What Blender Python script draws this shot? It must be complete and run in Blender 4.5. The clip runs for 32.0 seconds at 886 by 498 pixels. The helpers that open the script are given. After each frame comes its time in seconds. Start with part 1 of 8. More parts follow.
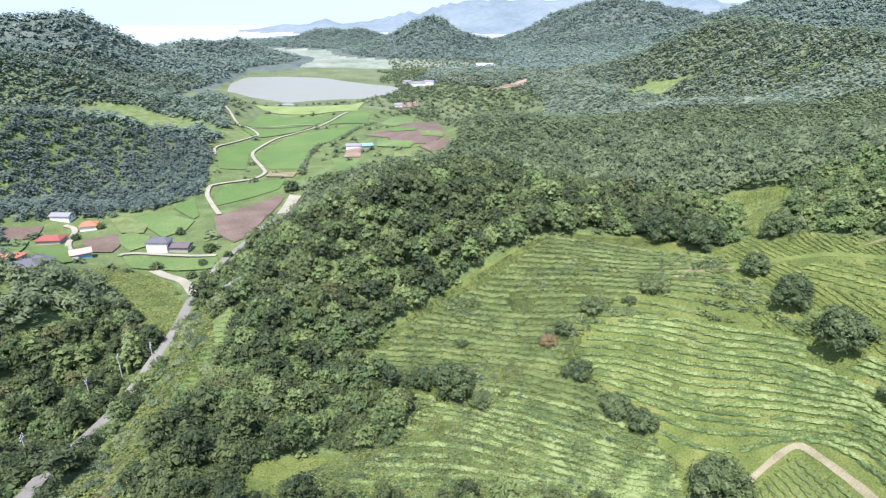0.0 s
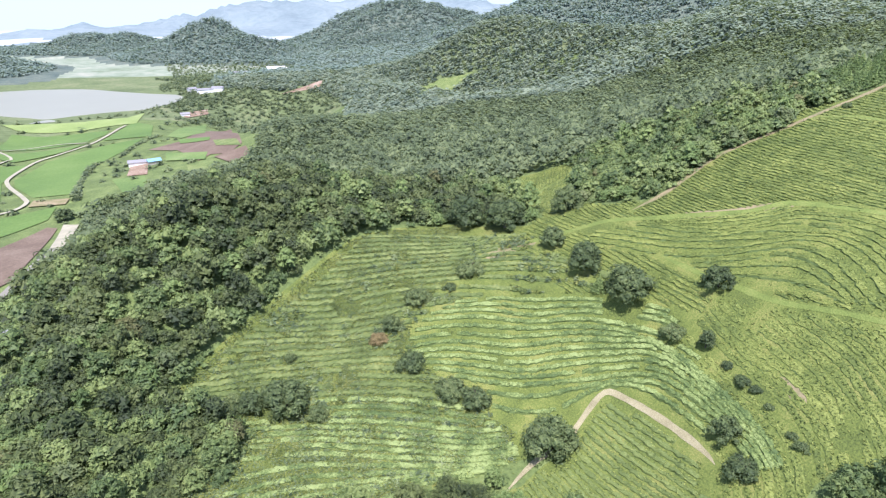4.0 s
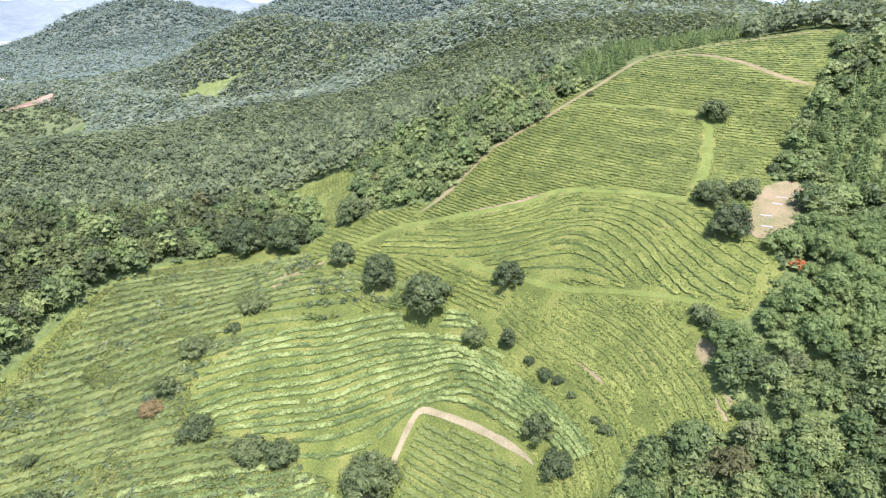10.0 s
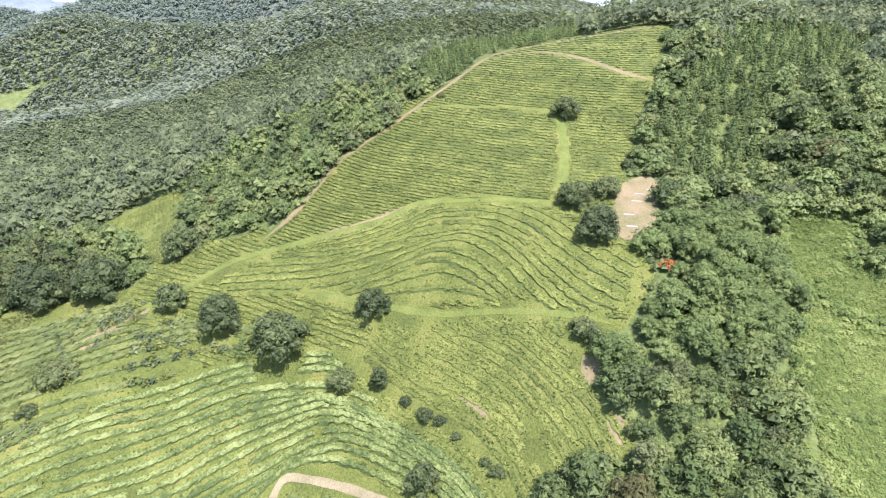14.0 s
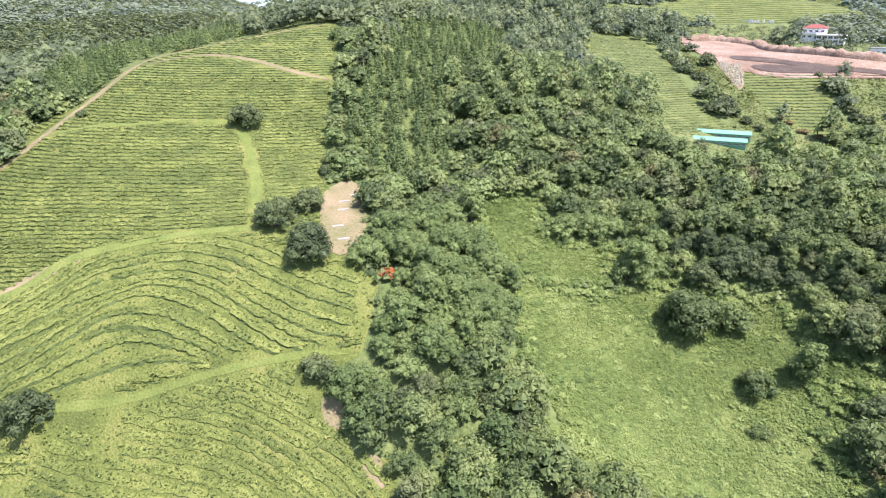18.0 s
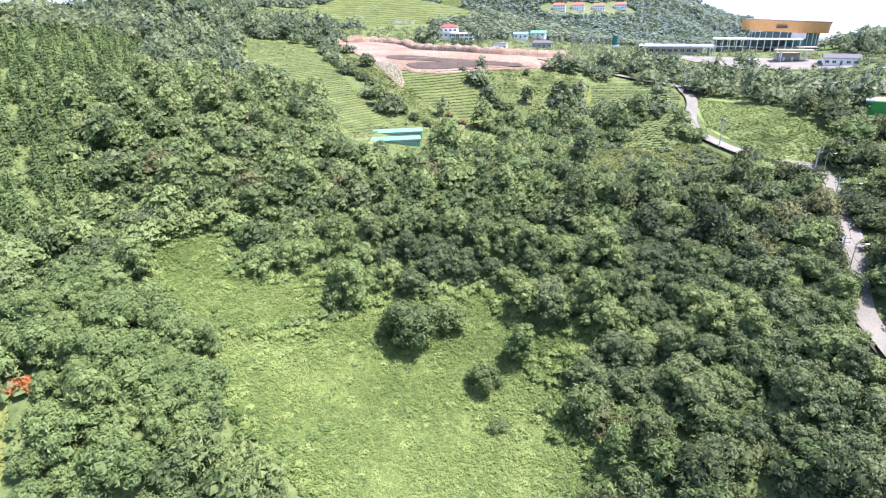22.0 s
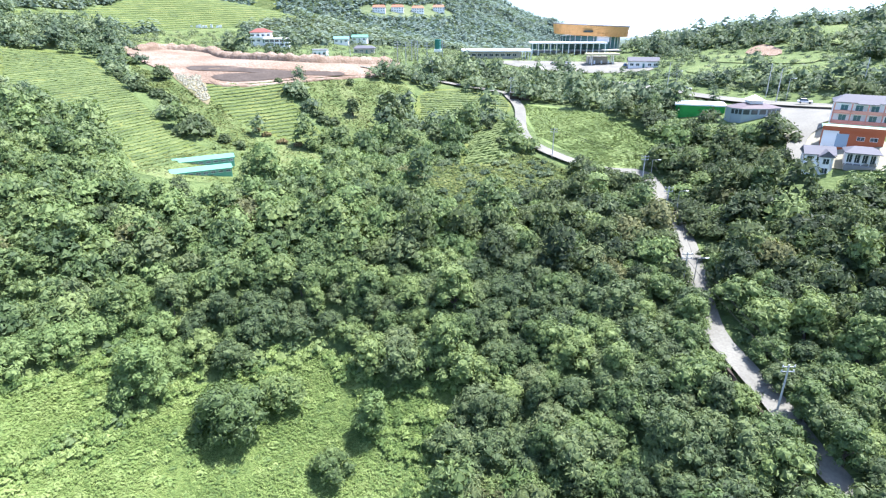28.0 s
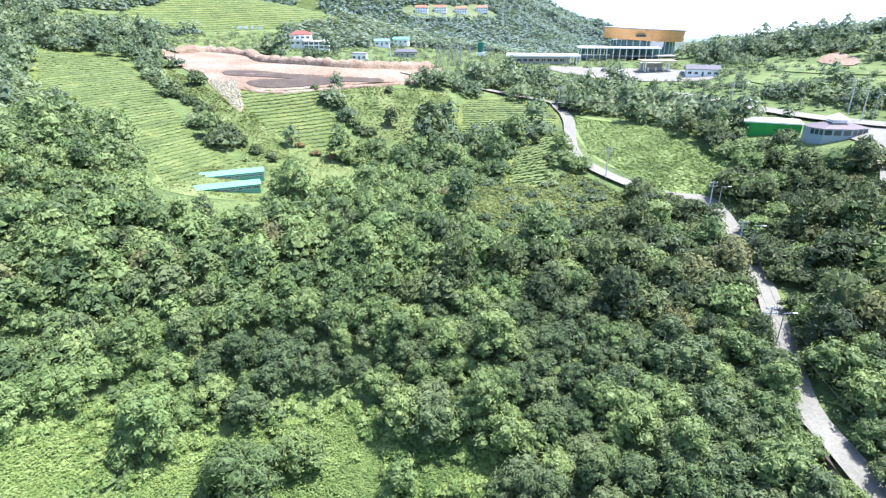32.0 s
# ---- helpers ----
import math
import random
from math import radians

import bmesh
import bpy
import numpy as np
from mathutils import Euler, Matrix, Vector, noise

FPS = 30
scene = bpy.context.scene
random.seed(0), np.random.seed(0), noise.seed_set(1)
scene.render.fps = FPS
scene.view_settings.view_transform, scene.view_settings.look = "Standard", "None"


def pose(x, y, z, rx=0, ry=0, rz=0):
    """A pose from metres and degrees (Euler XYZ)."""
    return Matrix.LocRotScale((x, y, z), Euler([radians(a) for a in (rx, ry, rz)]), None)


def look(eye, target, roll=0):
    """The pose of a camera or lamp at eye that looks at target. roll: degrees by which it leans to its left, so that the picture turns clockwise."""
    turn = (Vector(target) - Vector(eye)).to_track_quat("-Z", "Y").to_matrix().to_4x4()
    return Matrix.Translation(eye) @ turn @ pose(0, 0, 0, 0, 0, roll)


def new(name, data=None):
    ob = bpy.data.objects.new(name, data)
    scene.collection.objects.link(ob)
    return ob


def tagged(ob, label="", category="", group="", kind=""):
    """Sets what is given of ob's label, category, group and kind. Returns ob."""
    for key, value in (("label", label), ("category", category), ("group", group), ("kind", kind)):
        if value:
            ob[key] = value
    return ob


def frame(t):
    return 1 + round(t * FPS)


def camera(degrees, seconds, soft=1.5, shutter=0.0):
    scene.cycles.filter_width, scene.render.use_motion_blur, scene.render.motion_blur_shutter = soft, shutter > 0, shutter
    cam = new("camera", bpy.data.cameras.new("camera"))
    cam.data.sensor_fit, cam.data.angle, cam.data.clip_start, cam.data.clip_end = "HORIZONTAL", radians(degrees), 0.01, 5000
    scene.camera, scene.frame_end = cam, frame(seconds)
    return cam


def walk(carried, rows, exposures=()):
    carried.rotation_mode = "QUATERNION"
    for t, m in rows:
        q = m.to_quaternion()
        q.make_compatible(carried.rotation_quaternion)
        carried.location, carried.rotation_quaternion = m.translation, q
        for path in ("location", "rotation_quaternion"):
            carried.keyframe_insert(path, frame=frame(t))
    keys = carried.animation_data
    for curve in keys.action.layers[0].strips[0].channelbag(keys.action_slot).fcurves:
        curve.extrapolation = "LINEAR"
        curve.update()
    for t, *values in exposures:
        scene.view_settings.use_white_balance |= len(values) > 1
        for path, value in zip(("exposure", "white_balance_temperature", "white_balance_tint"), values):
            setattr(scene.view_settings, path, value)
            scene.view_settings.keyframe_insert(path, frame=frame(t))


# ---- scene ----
EXPOSURES = ((0, 0.75, 5800, 23), (9, 0.94, 6030, 27), (14, 0.98, 6150, 29), (17, 1.0, 6200, 29.5), (21, 1.16, 6100, 31.5), (24, 1.36, 5700, 20), (32, 1.38, 5680, 17))
# camera: seconds, place, heading clockwise from +y, pitch, roll
ROWS = [
    (0, 0.01, 0.00, 150.00, 7.76, -22.91, 0.15),
    (0.5, 0.09, 0.33, 149.85, 9.15, -22.92, 0.16),
    (1, 0.16, 0.65, 149.71, 11.48, -22.96, 0.14),
    (1.5, 0.22, 0.95, 149.58, 13.90, -22.95, 0.15),
    (2, 0.27, 1.23, 149.46, 15.94, -22.95, 0.11),
    (2.5, 0.34, 1.45, 149.37, 18.93, -22.90, 0.06),
    (4.5, 0.95, 2.12, 149.14, 29.86, -22.73, -0.02),
    (5, 1.21, 2.32, 149.13, 32.85, -22.68, -0.05),
    (5.5, 1.59, 2.64, 149.15, 35.85, -22.68, -0.10),
    (6, 2.10, 3.14, 149.17, 38.69, -22.72, -0.21),
    (6.5, 2.80, 3.85, 149.18, 41.50, -22.74, -0.18),
    (7, 3.72, 4.79, 149.17, 44.37, -22.76, -0.13),
    (7.5, 4.88, 5.95, 149.15, 47.14, -22.79, -0.11),
    (8, 6.29, 7.25, 149.12, 48.48, -22.81, -0.11),
    (8.5, 7.91, 8.65, 149.09, 48.50, -22.85, -0.15),
    (9, 9.68, 10.11, 149.06, 48.48, -22.86, -0.17),
    (9.5, 11.57, 11.60, 149.02, 48.48, -22.90, -0.16),
    (10, 13.52, 13.11, 148.95, 48.47, -22.91, -0.17),
    (10.5, 15.52, 14.63, 148.85, 48.46, -22.95, -0.17),
    (11, 17.57, 16.13, 148.73, 48.48, -22.95, -0.19),
    (11.5, 19.66, 17.60, 148.56, 49.21, -22.97, -0.22),
    (12, 21.80, 19.03, 148.37, 51.18, -22.96, -0.22),
    (12.5, 23.99, 20.41, 148.14, 53.68, -22.96, -0.16),
    (13, 26.21, 21.74, 147.90, 56.77, -22.93, -0.11),
    (13.5, 28.48, 22.92, 147.61, 59.94, -22.90, -0.05),
    (15.5, 37.78, 26.59, 146.16, 73.20, -22.75, 0.23),
    (16, 40.06, 27.08, 145.92, 76.97, -22.70, 0.28),
    (16.5, 42.27, 27.26, 145.76, 80.92, -22.69, 0.19),
    (17, 44.45, 27.30, 145.60, 84.94, -22.68, 0.08),
    (17.5, 46.60, 27.24, 145.41, 88.96, -22.68, -0.02),
    (18, 48.76, 27.09, 145.19, 93.09, -22.65, -0.03),
    (18.5, 50.91, 26.83, 144.96, 94.81, -22.59, -0.11),
    (19, 53.06, 26.41, 144.73, 95.21, -22.56, -0.07),
    (19.5, 55.21, 25.83, 144.54, 98.96, -22.52, -0.14),
    (20, 57.37, 25.06, 144.41, 104.00, -22.47, -0.22),
    (20.5, 59.52, 24.11, 144.34, 109.04, -22.47, -0.25),
    (21, 61.61, 22.99, 144.35, 114.09, -22.49, -0.33),
    (21.5, 63.60, 21.72, 144.44, 119.24, -22.49, -0.43),
    (22, 65.42, 20.32, 144.60, 123.93, -22.45, -0.56),
    (22.5, 67.08, 18.84, 144.84, 128.87, -22.47, -0.62),
    (23, 68.60, 17.33, 145.12, 133.83, -22.47, -0.66),
    (23.5, 70.01, 15.87, 145.42, 138.80, -22.52, -0.67),
    (24, 71.34, 14.49, 145.71, 140.42, -22.52, -0.64),
    (24.5, 72.54, 13.22, 145.91, 140.45, -22.50, -0.53),
    (26.5, 76.83, 8.26, 145.98, 140.49, -22.47, -0.35),
    (27, 78.03, 6.89, 146.06, 140.51, -22.47, -0.29),
    (27.5, 79.31, 5.48, 146.19, 140.55, -22.48, -0.22),
    (28, 80.60, 4.08, 146.36, 140.38, -22.49, -0.16),
    (28.5, 81.91, 2.70, 146.57, 138.36, -22.49, -0.08),
    (29, 83.22, 1.33, 146.80, 136.75, -22.48, -0.04),
    (29.5, 84.54, -0.05, 147.04, 136.48, -22.47, -0.03),
    (30, 85.91, -1.45, 147.29, 136.48, -22.49, 0.03),
    (30.5, 87.33, -2.86, 147.55, 136.50, -22.51, 0.03),
    (31, 88.81, -4.29, 147.82, 136.52, -22.53, 0.03),
    (31.5, 90.34, -5.72, 148.10, 136.56, -22.56, 0.05),
    (32, 91.92, -7.15, 148.39, 136.60, -22.59, 0.08),
]
cam = camera(74.95, 32.0, 1.25)
walk(cam, [(t, pose(x, y, z, 90 + pitch, 0, -yaw) @ pose(0, 0, 0, 0, 0, roll)) for t, x, y, z, yaw, pitch, roll in ROWS], EXPOSURES)
# ---- camera done ----
# ---- sky and sun ----
SUN_AZIMUTH, SUN_HEIGHT = 208.0, 66.0   # degrees, clockwise from +y; above the horizon
world = bpy.data.worlds.new("sky")
scene.world = world
world.use_nodes = True
wt = world.node_tree
sky = wt.nodes.new("ShaderNodeTexSky")
sky.sky_type = 'NISHITA'
sky.sun_disc = False
sky.sun_elevation = radians(SUN_HEIGHT)
sky.sun_rotation = radians(SUN_AZIMUTH)
sky.air_density, sky.dust_density, sky.ozone_density, sky.altitude = 1.0, 1.6, 1.0, 100.0
wt.nodes["Background"].inputs["Strength"].default_value = 0.15
# below the horizon the haze goes on as it is at the horizon
coord, apart, lowest, join = (wt.nodes.new(k) for k in ("ShaderNodeTexCoord", "ShaderNodeSeparateXYZ", "ShaderNodeMath", "ShaderNodeCombineXYZ"))
lowest.operation = 'MAXIMUM'
lowest.inputs[1].default_value = 0.1
wt.links.new(coord.outputs["Generated"], apart.inputs[0])
wt.links.new(apart.outputs[2], lowest.inputs[0])
for i, socket in enumerate((apart.outputs[0], apart.outputs[1], lowest.outputs[0])):
    wt.links.new(socket, join.inputs[i])
wt.links.new(join.outputs[0], sky.inputs["Vector"])
wt.links.new(sky.outputs[0], wt.nodes["Background"].inputs[0])
sun = new("sun", bpy.data.lights.new("sun", 'SUN'))
sun.data.energy, sun.data.angle, sun.data.color = 5.0, radians(0.55), (1.0, 0.95, 0.87)
_a, _h = radians(SUN_AZIMUTH), radians(SUN_HEIGHT)
sun.matrix_world = look((0, 0, 400), (-math.sin(_a) * math.cos(_h), -math.cos(_a) * math.cos(_h), 400 - math.sin(_h)))


# ---- materials ----
def material(name, colors, rough=0.85, scale=0.3, fine=6.0, spread=0.5, bump=0.0, leaf=False, metal=0.0, detail=6.0, gloss=0.3, per_object=0.0, per_island=0.0):
    """A surface whose colour wanders between two or three tones at a large and a fine scale."""
    m = bpy.data.materials.new(name)
    m.use_nodes = True
    nt = m.node_tree
    n, k = nt.nodes, nt.links.new
    bsdf = n["Principled BSDF"]
    geo = n.new("ShaderNodeNewGeometry")
    big = n.new("ShaderNodeTexNoise")
    big.inputs["Scale"].default_value, big.inputs["Detail"].default_value = scale, detail
    small = n.new("ShaderNodeTexNoise")
    small.inputs["Scale"].default_value, small.inputs["Detail"].default_value = fine, 3.0
    k(geo.outputs["Position"], big.inputs["Vector"])
    k(geo.outputs["Position"], small.inputs["Vector"])
    add = n.new("ShaderNodeMath")
    add.operation = 'MULTIPLY_ADD'
    add.inputs[1].default_value, = (0.45,)
    k(small.outputs["Fac"], add.inputs[0])
    scale_big = n.new("ShaderNodeMath")
    scale_big.operation = 'MULTIPLY'
    scale_big.inputs[1].default_value = 0.55
    k(big.outputs["Fac"], scale_big.inputs[0])
    k(scale_big.outputs[0], add.inputs[2])
    last = add.outputs[0]
    for socket_name, amount in (("Random", per_object), ("Island", per_island)):
        if amount:
            if socket_name == "Random":
                source = n.new("ShaderNodeObjectInfo").outputs["Random"]
            else:
                source = geo.outputs["Random Per Island"]
            shift = n.new("ShaderNodeMath")
            shift.operation = 'MULTIPLY_ADD'
            shift.inputs[1].default_value = amount
            k(source, shift.inputs[0])
            k(last, shift.inputs[2])
            back = n.new("ShaderNodeMath")
            back.operation = 'SUBTRACT'
            back.inputs[1].default_value = amount * 0.5
            k(shift.outputs[0], back.inputs[0])
            last = back.outputs[0]
    if leaf:
        shade = n.new("ShaderNodeAttribute")
        shade.attribute_name = "tone"
        shift = n.new("ShaderNodeMath")
        shift.operation = 'MULTIPLY_ADD'
        shift.inputs[1].default_value = 0.34
        k(shade.outputs["Fac"], shift.inputs[0])
        k(last, shift.inputs[2])
        last = shift.outputs[0]
    ramp = n.new("ShaderNodeValToRGB")
    lo, hi = 0.5 - spread * 0.5, 0.5 + spread * 0.5
    e = ramp.color_ramp.elements
    e[0].position, e[1].position = lo, hi
    e[0].color, e[1].color = (*colors[0], 1), (*colors[-1], 1)
    if len(colors) == 3:
        mid = e.new(0.5)
        mid.color = (*colors[1], 1)
    k(last, ramp.inputs[0])
    k(ramp.outputs[0], bsdf.inputs["Base Color"])
    bsdf.inputs["Roughness"].default_value = rough
    bsdf.inputs["Metallic"].default_value = metal
    bsdf.inputs["Specular IOR Level"].default_value = gloss * (0.75 if leaf else 1.0)
    if bump:
        b = n.new("ShaderNodeBump")
        b.inputs["Strength"].default_value, b.inputs["Distance"].default_value = 0.8, bump
        k(small.outputs["Fac"], b.inputs["Height"])
        k(b.outputs[0], bsdf.inputs["Normal"])
    if leaf:
        trans = n.new("ShaderNodeBsdfTranslucent")
        tint = n.new("ShaderNodeMixRGB")
        tint.blend_type = 'MULTIPLY'
        tint.inputs[0].default_value = 1.0
        tint.inputs[2].default_value = (1.0, 1.0, 0.45, 1)
        k(ramp.outputs[0], tint.inputs[1])
        k(tint.outputs[0], trans.inputs[0])
        mix = n.new("ShaderNodeMixShader")
        mix.inputs[0].default_value = leaf
        k(bsdf.outputs[0], mix.inputs[1])
        k(trans.outputs[0], mix.inputs[2])
        k(mix.outputs[0], n["Material Output"].inputs[0])
    return m


def plain(name, color, rough=0.6, metal=0.0, var=0.12, scale=1.5):
    dark = tuple(c * (1 - var) for c in color)
    light = tuple(min(1, c * (1 + var)) for c in color)
    return material(name, (dark, color, light), rough, scale * 0.2, scale * 4, 0.6, metal=metal, per_object=0.15)


M_GROUND = material("undergrowth", ((0.05, 0.075, 0.025), (0.1, 0.14, 0.042), (0.165, 0.21, 0.07)), 0.95, 0.08, 0.9, 0.4, bump=0.5)
M_TEA_SOIL = material("grassy_tea_ground", ((0.066, 0.092, 0.022), (0.114, 0.149, 0.032), (0.187, 0.199, 0.057)), 0.95, 0.1, 2.2, 0.28, bump=0.4)
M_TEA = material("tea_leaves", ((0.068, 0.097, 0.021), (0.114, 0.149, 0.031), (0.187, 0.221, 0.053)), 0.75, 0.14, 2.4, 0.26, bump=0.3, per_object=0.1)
M_TEA_FRESH = material("fresh_tea_shoots", ((0.055, 0.09, 0.025), (0.116, 0.163, 0.044), (0.204, 0.262, 0.088)), 0.75, 0.16, 1.8, 0.2, bump=0.3, per_object=0.1)
M_KUDZU_LEAF = material("creeping_leaves", ((0.094, 0.152, 0.042), (0.161, 0.233, 0.06), (0.242, 0.312, 0.096)), 0.6, 0.05, 0.7, 0.32, leaf=0.15, per_island=0.14)
# old leaves of the row flanks, darkened to paint the shade between rows
M_TEA_FLANK = material("old_shaded_tea_leaves", ((0.056, 0.087, 0.025), (0.088, 0.128, 0.036), (0.136, 0.18, 0.052)), 0.8, 0.2, 2.4, 0.4, bump=0.3)
M_SHOOT = material("tea_shoots", ((0.046, 0.072, 0.017), (0.107, 0.142, 0.03), (0.214, 0.249, 0.063)), 0.7, 0.14, 1.0, 0.3, leaf=0.12, per_island=0.5)
M_TEA_SLOPE = material("slope_tea_leaves", ((0.058, 0.082, 0.023), (0.092, 0.128, 0.034), (0.153, 0.187, 0.058)), 0.75, 0.12, 1.0, 0.34, bump=0.3, per_object=0.15)
M_TEA_DARK = material("clipped_tea_leaves", ((0.07, 0.1, 0.028), (0.11, 0.148, 0.04), (0.15, 0.19, 0.055)), 0.75, 0.2, 2.5, 0.4, bump=0.25, per_object=0.15)
# creeper ground, kept darker than its leaves to paint the shade between them
M_MEADOW = material("kudzu_carpet", ((0.069, 0.106, 0.026), (0.112, 0.156, 0.037), (0.175, 0.215, 0.06)), 0.85, 0.07, 1.8, 0.36, bump=0.6)
M_MEADOW_LEAF = material("kudzu_leaves", ((0.057, 0.083, 0.019), (0.11, 0.142, 0.031), (0.187, 0.209, 0.055)), 0.6, 0.06, 0.7, 0.36, leaf=0.15, per_island=0.4)
M_TRACK = material("mown_grass_track", ((0.084, 0.118, 0.028), (0.125, 0.168, 0.038), (0.182, 0.212, 0.06)), 0.95, 0.2, 2.0, 0.36, bump=0.3)
M_LAWN = material("rough_grass", ((0.074, 0.106, 0.033), (0.122, 0.166, 0.05), (0.203, 0.22, 0.09)), 0.95, 0.12, 1.6, 0.34, bump=0.4)
# the far plain's pale tones have haze painted into them
M_PLAIN = material("haze_tinted_plain", ((0.13, 0.17, 0.1), (0.2, 0.24, 0.17), (0.28, 0.29, 0.22)), 0.95, 0.012, 0.06, 0.3)
# far bay, paled in colour to paint the white haze at the horizon
M_BAY = material("haze_pale_bay", ((0.32, 0.36, 0.38), (0.39, 0.43, 0.45)), 0.6, 0.002, 0.01, 0.5)
M_DIRT = material("pale_dirt", ((0.158, 0.143, 0.078), (0.247, 0.226, 0.128), (0.331, 0.308, 0.19)), 0.95, 0.25, 3.0, 0.4, bump=0.2)
M_CLEARING = material("dry_grass_clearing", ((0.1, 0.125, 0.042), (0.195, 0.172, 0.088), (0.27, 0.218, 0.13)), 0.95, 0.14, 1.8, 0.34, bump=0.15)
M_ROAD = material("worn_concrete_road", ((0.133, 0.129, 0.104), (0.194, 0.188, 0.152), (0.255, 0.249, 0.2)), 0.85, 0.12, 2.2, 0.42, bump=0.03)
M_RICE = material("rice_plants", ((0.066, 0.121, 0.028), (0.091, 0.156, 0.035), (0.124, 0.188, 0.051)), 0.85, 0.02, 0.5, 0.4, bump=0.15)
M_CROP = material("mixed_crop", ((0.071, 0.123, 0.033), (0.109, 0.171, 0.046), (0.166, 0.218, 0.076)), 0.9, 0.03, 0.7, 0.36, bump=0.2)
M_SOIL = material("ploughed_brown_soil", ((0.085, 0.063, 0.043), (0.135, 0.1, 0.07), (0.19, 0.15, 0.108)), 0.95, 0.05, 0.8, 0.4, bump=0.2)
M_EARTH = material("bare_red_earth", ((0.145, 0.096, 0.06), (0.23, 0.166, 0.112), (0.35, 0.283, 0.215)), 0.95, 0.06, 0.9, 0.32, bump=0.6)
M_LANE = material("pale_lane_concrete", ((0.207, 0.197, 0.14), (0.284, 0.272, 0.193), (0.373, 0.352, 0.25)), 0.9, 0.12, 1.5, 0.42, bump=0.03)
M_SHORE = material("algae_shore", ((0.123, 0.179, 0.05), (0.184, 0.246, 0.075), (0.239, 0.284, 0.116)), 0.9, 0.03, 0.6, 0.4)
M_LEAF = material("broad_leaves", ((0.066, 0.103, 0.036), (0.126, 0.179, 0.057), (0.202, 0.259, 0.084)), 0.6, 0.15, 0.9, 0.46, leaf=0.2, gloss=0.32, per_object=0.36, per_island=0.26)
M_LEAF_WOODS = material("woodland_leaves", ((0.062, 0.1, 0.036), (0.12, 0.172, 0.056), (0.192, 0.247, 0.083)), 0.6, 0.2, 0.6, 0.38, leaf=0.2, gloss=0.32, per_island=0.26)
M_LEAF_SOUTH = material("roadside_leaves", ((0.06, 0.092, 0.048), (0.113, 0.159, 0.073), (0.196, 0.241, 0.111)), 0.6, 0.1, 0.6, 0.36, leaf=0.2, per_island=0.2)
M_LEAF_BROWN = material("browning_leaves", ((0.088, 0.097, 0.038), (0.132, 0.141, 0.054), (0.176, 0.184, 0.077)), 0.7, 0.2, 0.8, 0.45, leaf=0.18, per_object=0.2, per_island=0.28)
# dark woodland leaves; their tone paints the shade of slopes turned from the sun
M_LEAF_SHADE = material("slope_shade_leaves", ((0.034, 0.052, 0.023), (0.066, 0.093, 0.033), (0.115, 0.147, 0.051)), 0.6, 0.2, 0.6, 0.42, leaf=0.2, per_island=0.32)
M_LEAF_LONE = material("deep_green_leaves", ((0.046, 0.071, 0.031), (0.087, 0.125, 0.048), (0.158, 0.201, 0.075)), 0.6, 0.2, 0.9, 0.44, leaf=0.2, per_object=0.25, per_island=0.3)
# the next four grow paler and bluer with distance: haze painted into leaves
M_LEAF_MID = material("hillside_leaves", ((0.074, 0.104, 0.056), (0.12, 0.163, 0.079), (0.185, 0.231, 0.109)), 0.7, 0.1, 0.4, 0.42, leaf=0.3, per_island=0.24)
M_LEAF_FAR = material("haze_tinted_far_leaves", ((0.11, 0.154, 0.112), (0.165, 0.216, 0.147), (0.224, 0.271, 0.179)), 0.8, 0.04, 0.3, 0.4, leaf=0.3, per_island=0.14)
M_LEAF_WEST = material("haze_blued_hillside_leaves", ((0.069, 0.103, 0.087), (0.106, 0.148, 0.12), (0.145, 0.193, 0.148)), 0.8, 0.06, 0.4, 0.4, leaf=0.3, per_island=0.14)
M_LEAF_WEST_FAR = material("haze_blued_far_leaves", ((0.092, 0.134, 0.102), (0.138, 0.192, 0.14), (0.191, 0.251, 0.175)), 0.8, 0.06, 0.4, 0.4, leaf=0.3, per_island=0.14)
M_LEAF_LIGHT = material("cedar_needles", ((0.078, 0.125, 0.041), (0.132, 0.195, 0.06), (0.198, 0.265, 0.09)), 0.65, 0.12, 0.8, 0.46, leaf=0.18, per_object=0.25, per_island=0.28)
M_LEAF_DRY = material("dry_leaves", ((0.12, 0.1, 0.04), (0.2, 0.16, 0.07), (0.28, 0.22, 0.11)), 0.8, 0.2, 1.0, 0.5, leaf=0.15, per_island=0.3)
M_LEAF_RUST = material("rust_leaves", ((0.25, 0.08, 0.02), (0.38, 0.13, 0.04), (0.45, 0.2, 0.07)), 0.8, 0.2, 1.0, 0.5, leaf=0.15, per_island=0.3)
M_LEAF_GREY = material("grey_green_leaves", ((0.064, 0.091, 0.037), (0.104, 0.14, 0.056), (0.16, 0.196, 0.078)), 0.6, 0.2, 0.9, 0.46, leaf=0.18, per_object=0.3, per_island=0.28)
M_VINE = material("vine_leaves", ((0.105, 0.16, 0.046), (0.171, 0.237, 0.066), (0.248, 0.314, 0.105)), 0.65, 0.07, 0.8, 0.4, leaf=0.15, per_island=0.25)
M_BARK = material("bark", ((0.06, 0.05, 0.04), (0.12, 0.1, 0.08)), 0.95, 2.0, 12.0, 0.6, bump=0.05)
# distant ground and mountains: haze is painted in as blue-grey colour
M_FAR = material("haze_tinted_distant_woods", ((0.049, 0.073, 0.062), (0.086, 0.116, 0.092), (0.13, 0.154, 0.112)), 0.95, 0.012, 0.07, 0.34, bump=9.0)
M_FAR_BLUE = material("haze_tinted_mountains", ((0.123, 0.168, 0.179), (0.162, 0.21, 0.216), (0.202, 0.247, 0.244)), 0.95, 0.004, 0.03, 0.36, bump=9.0)
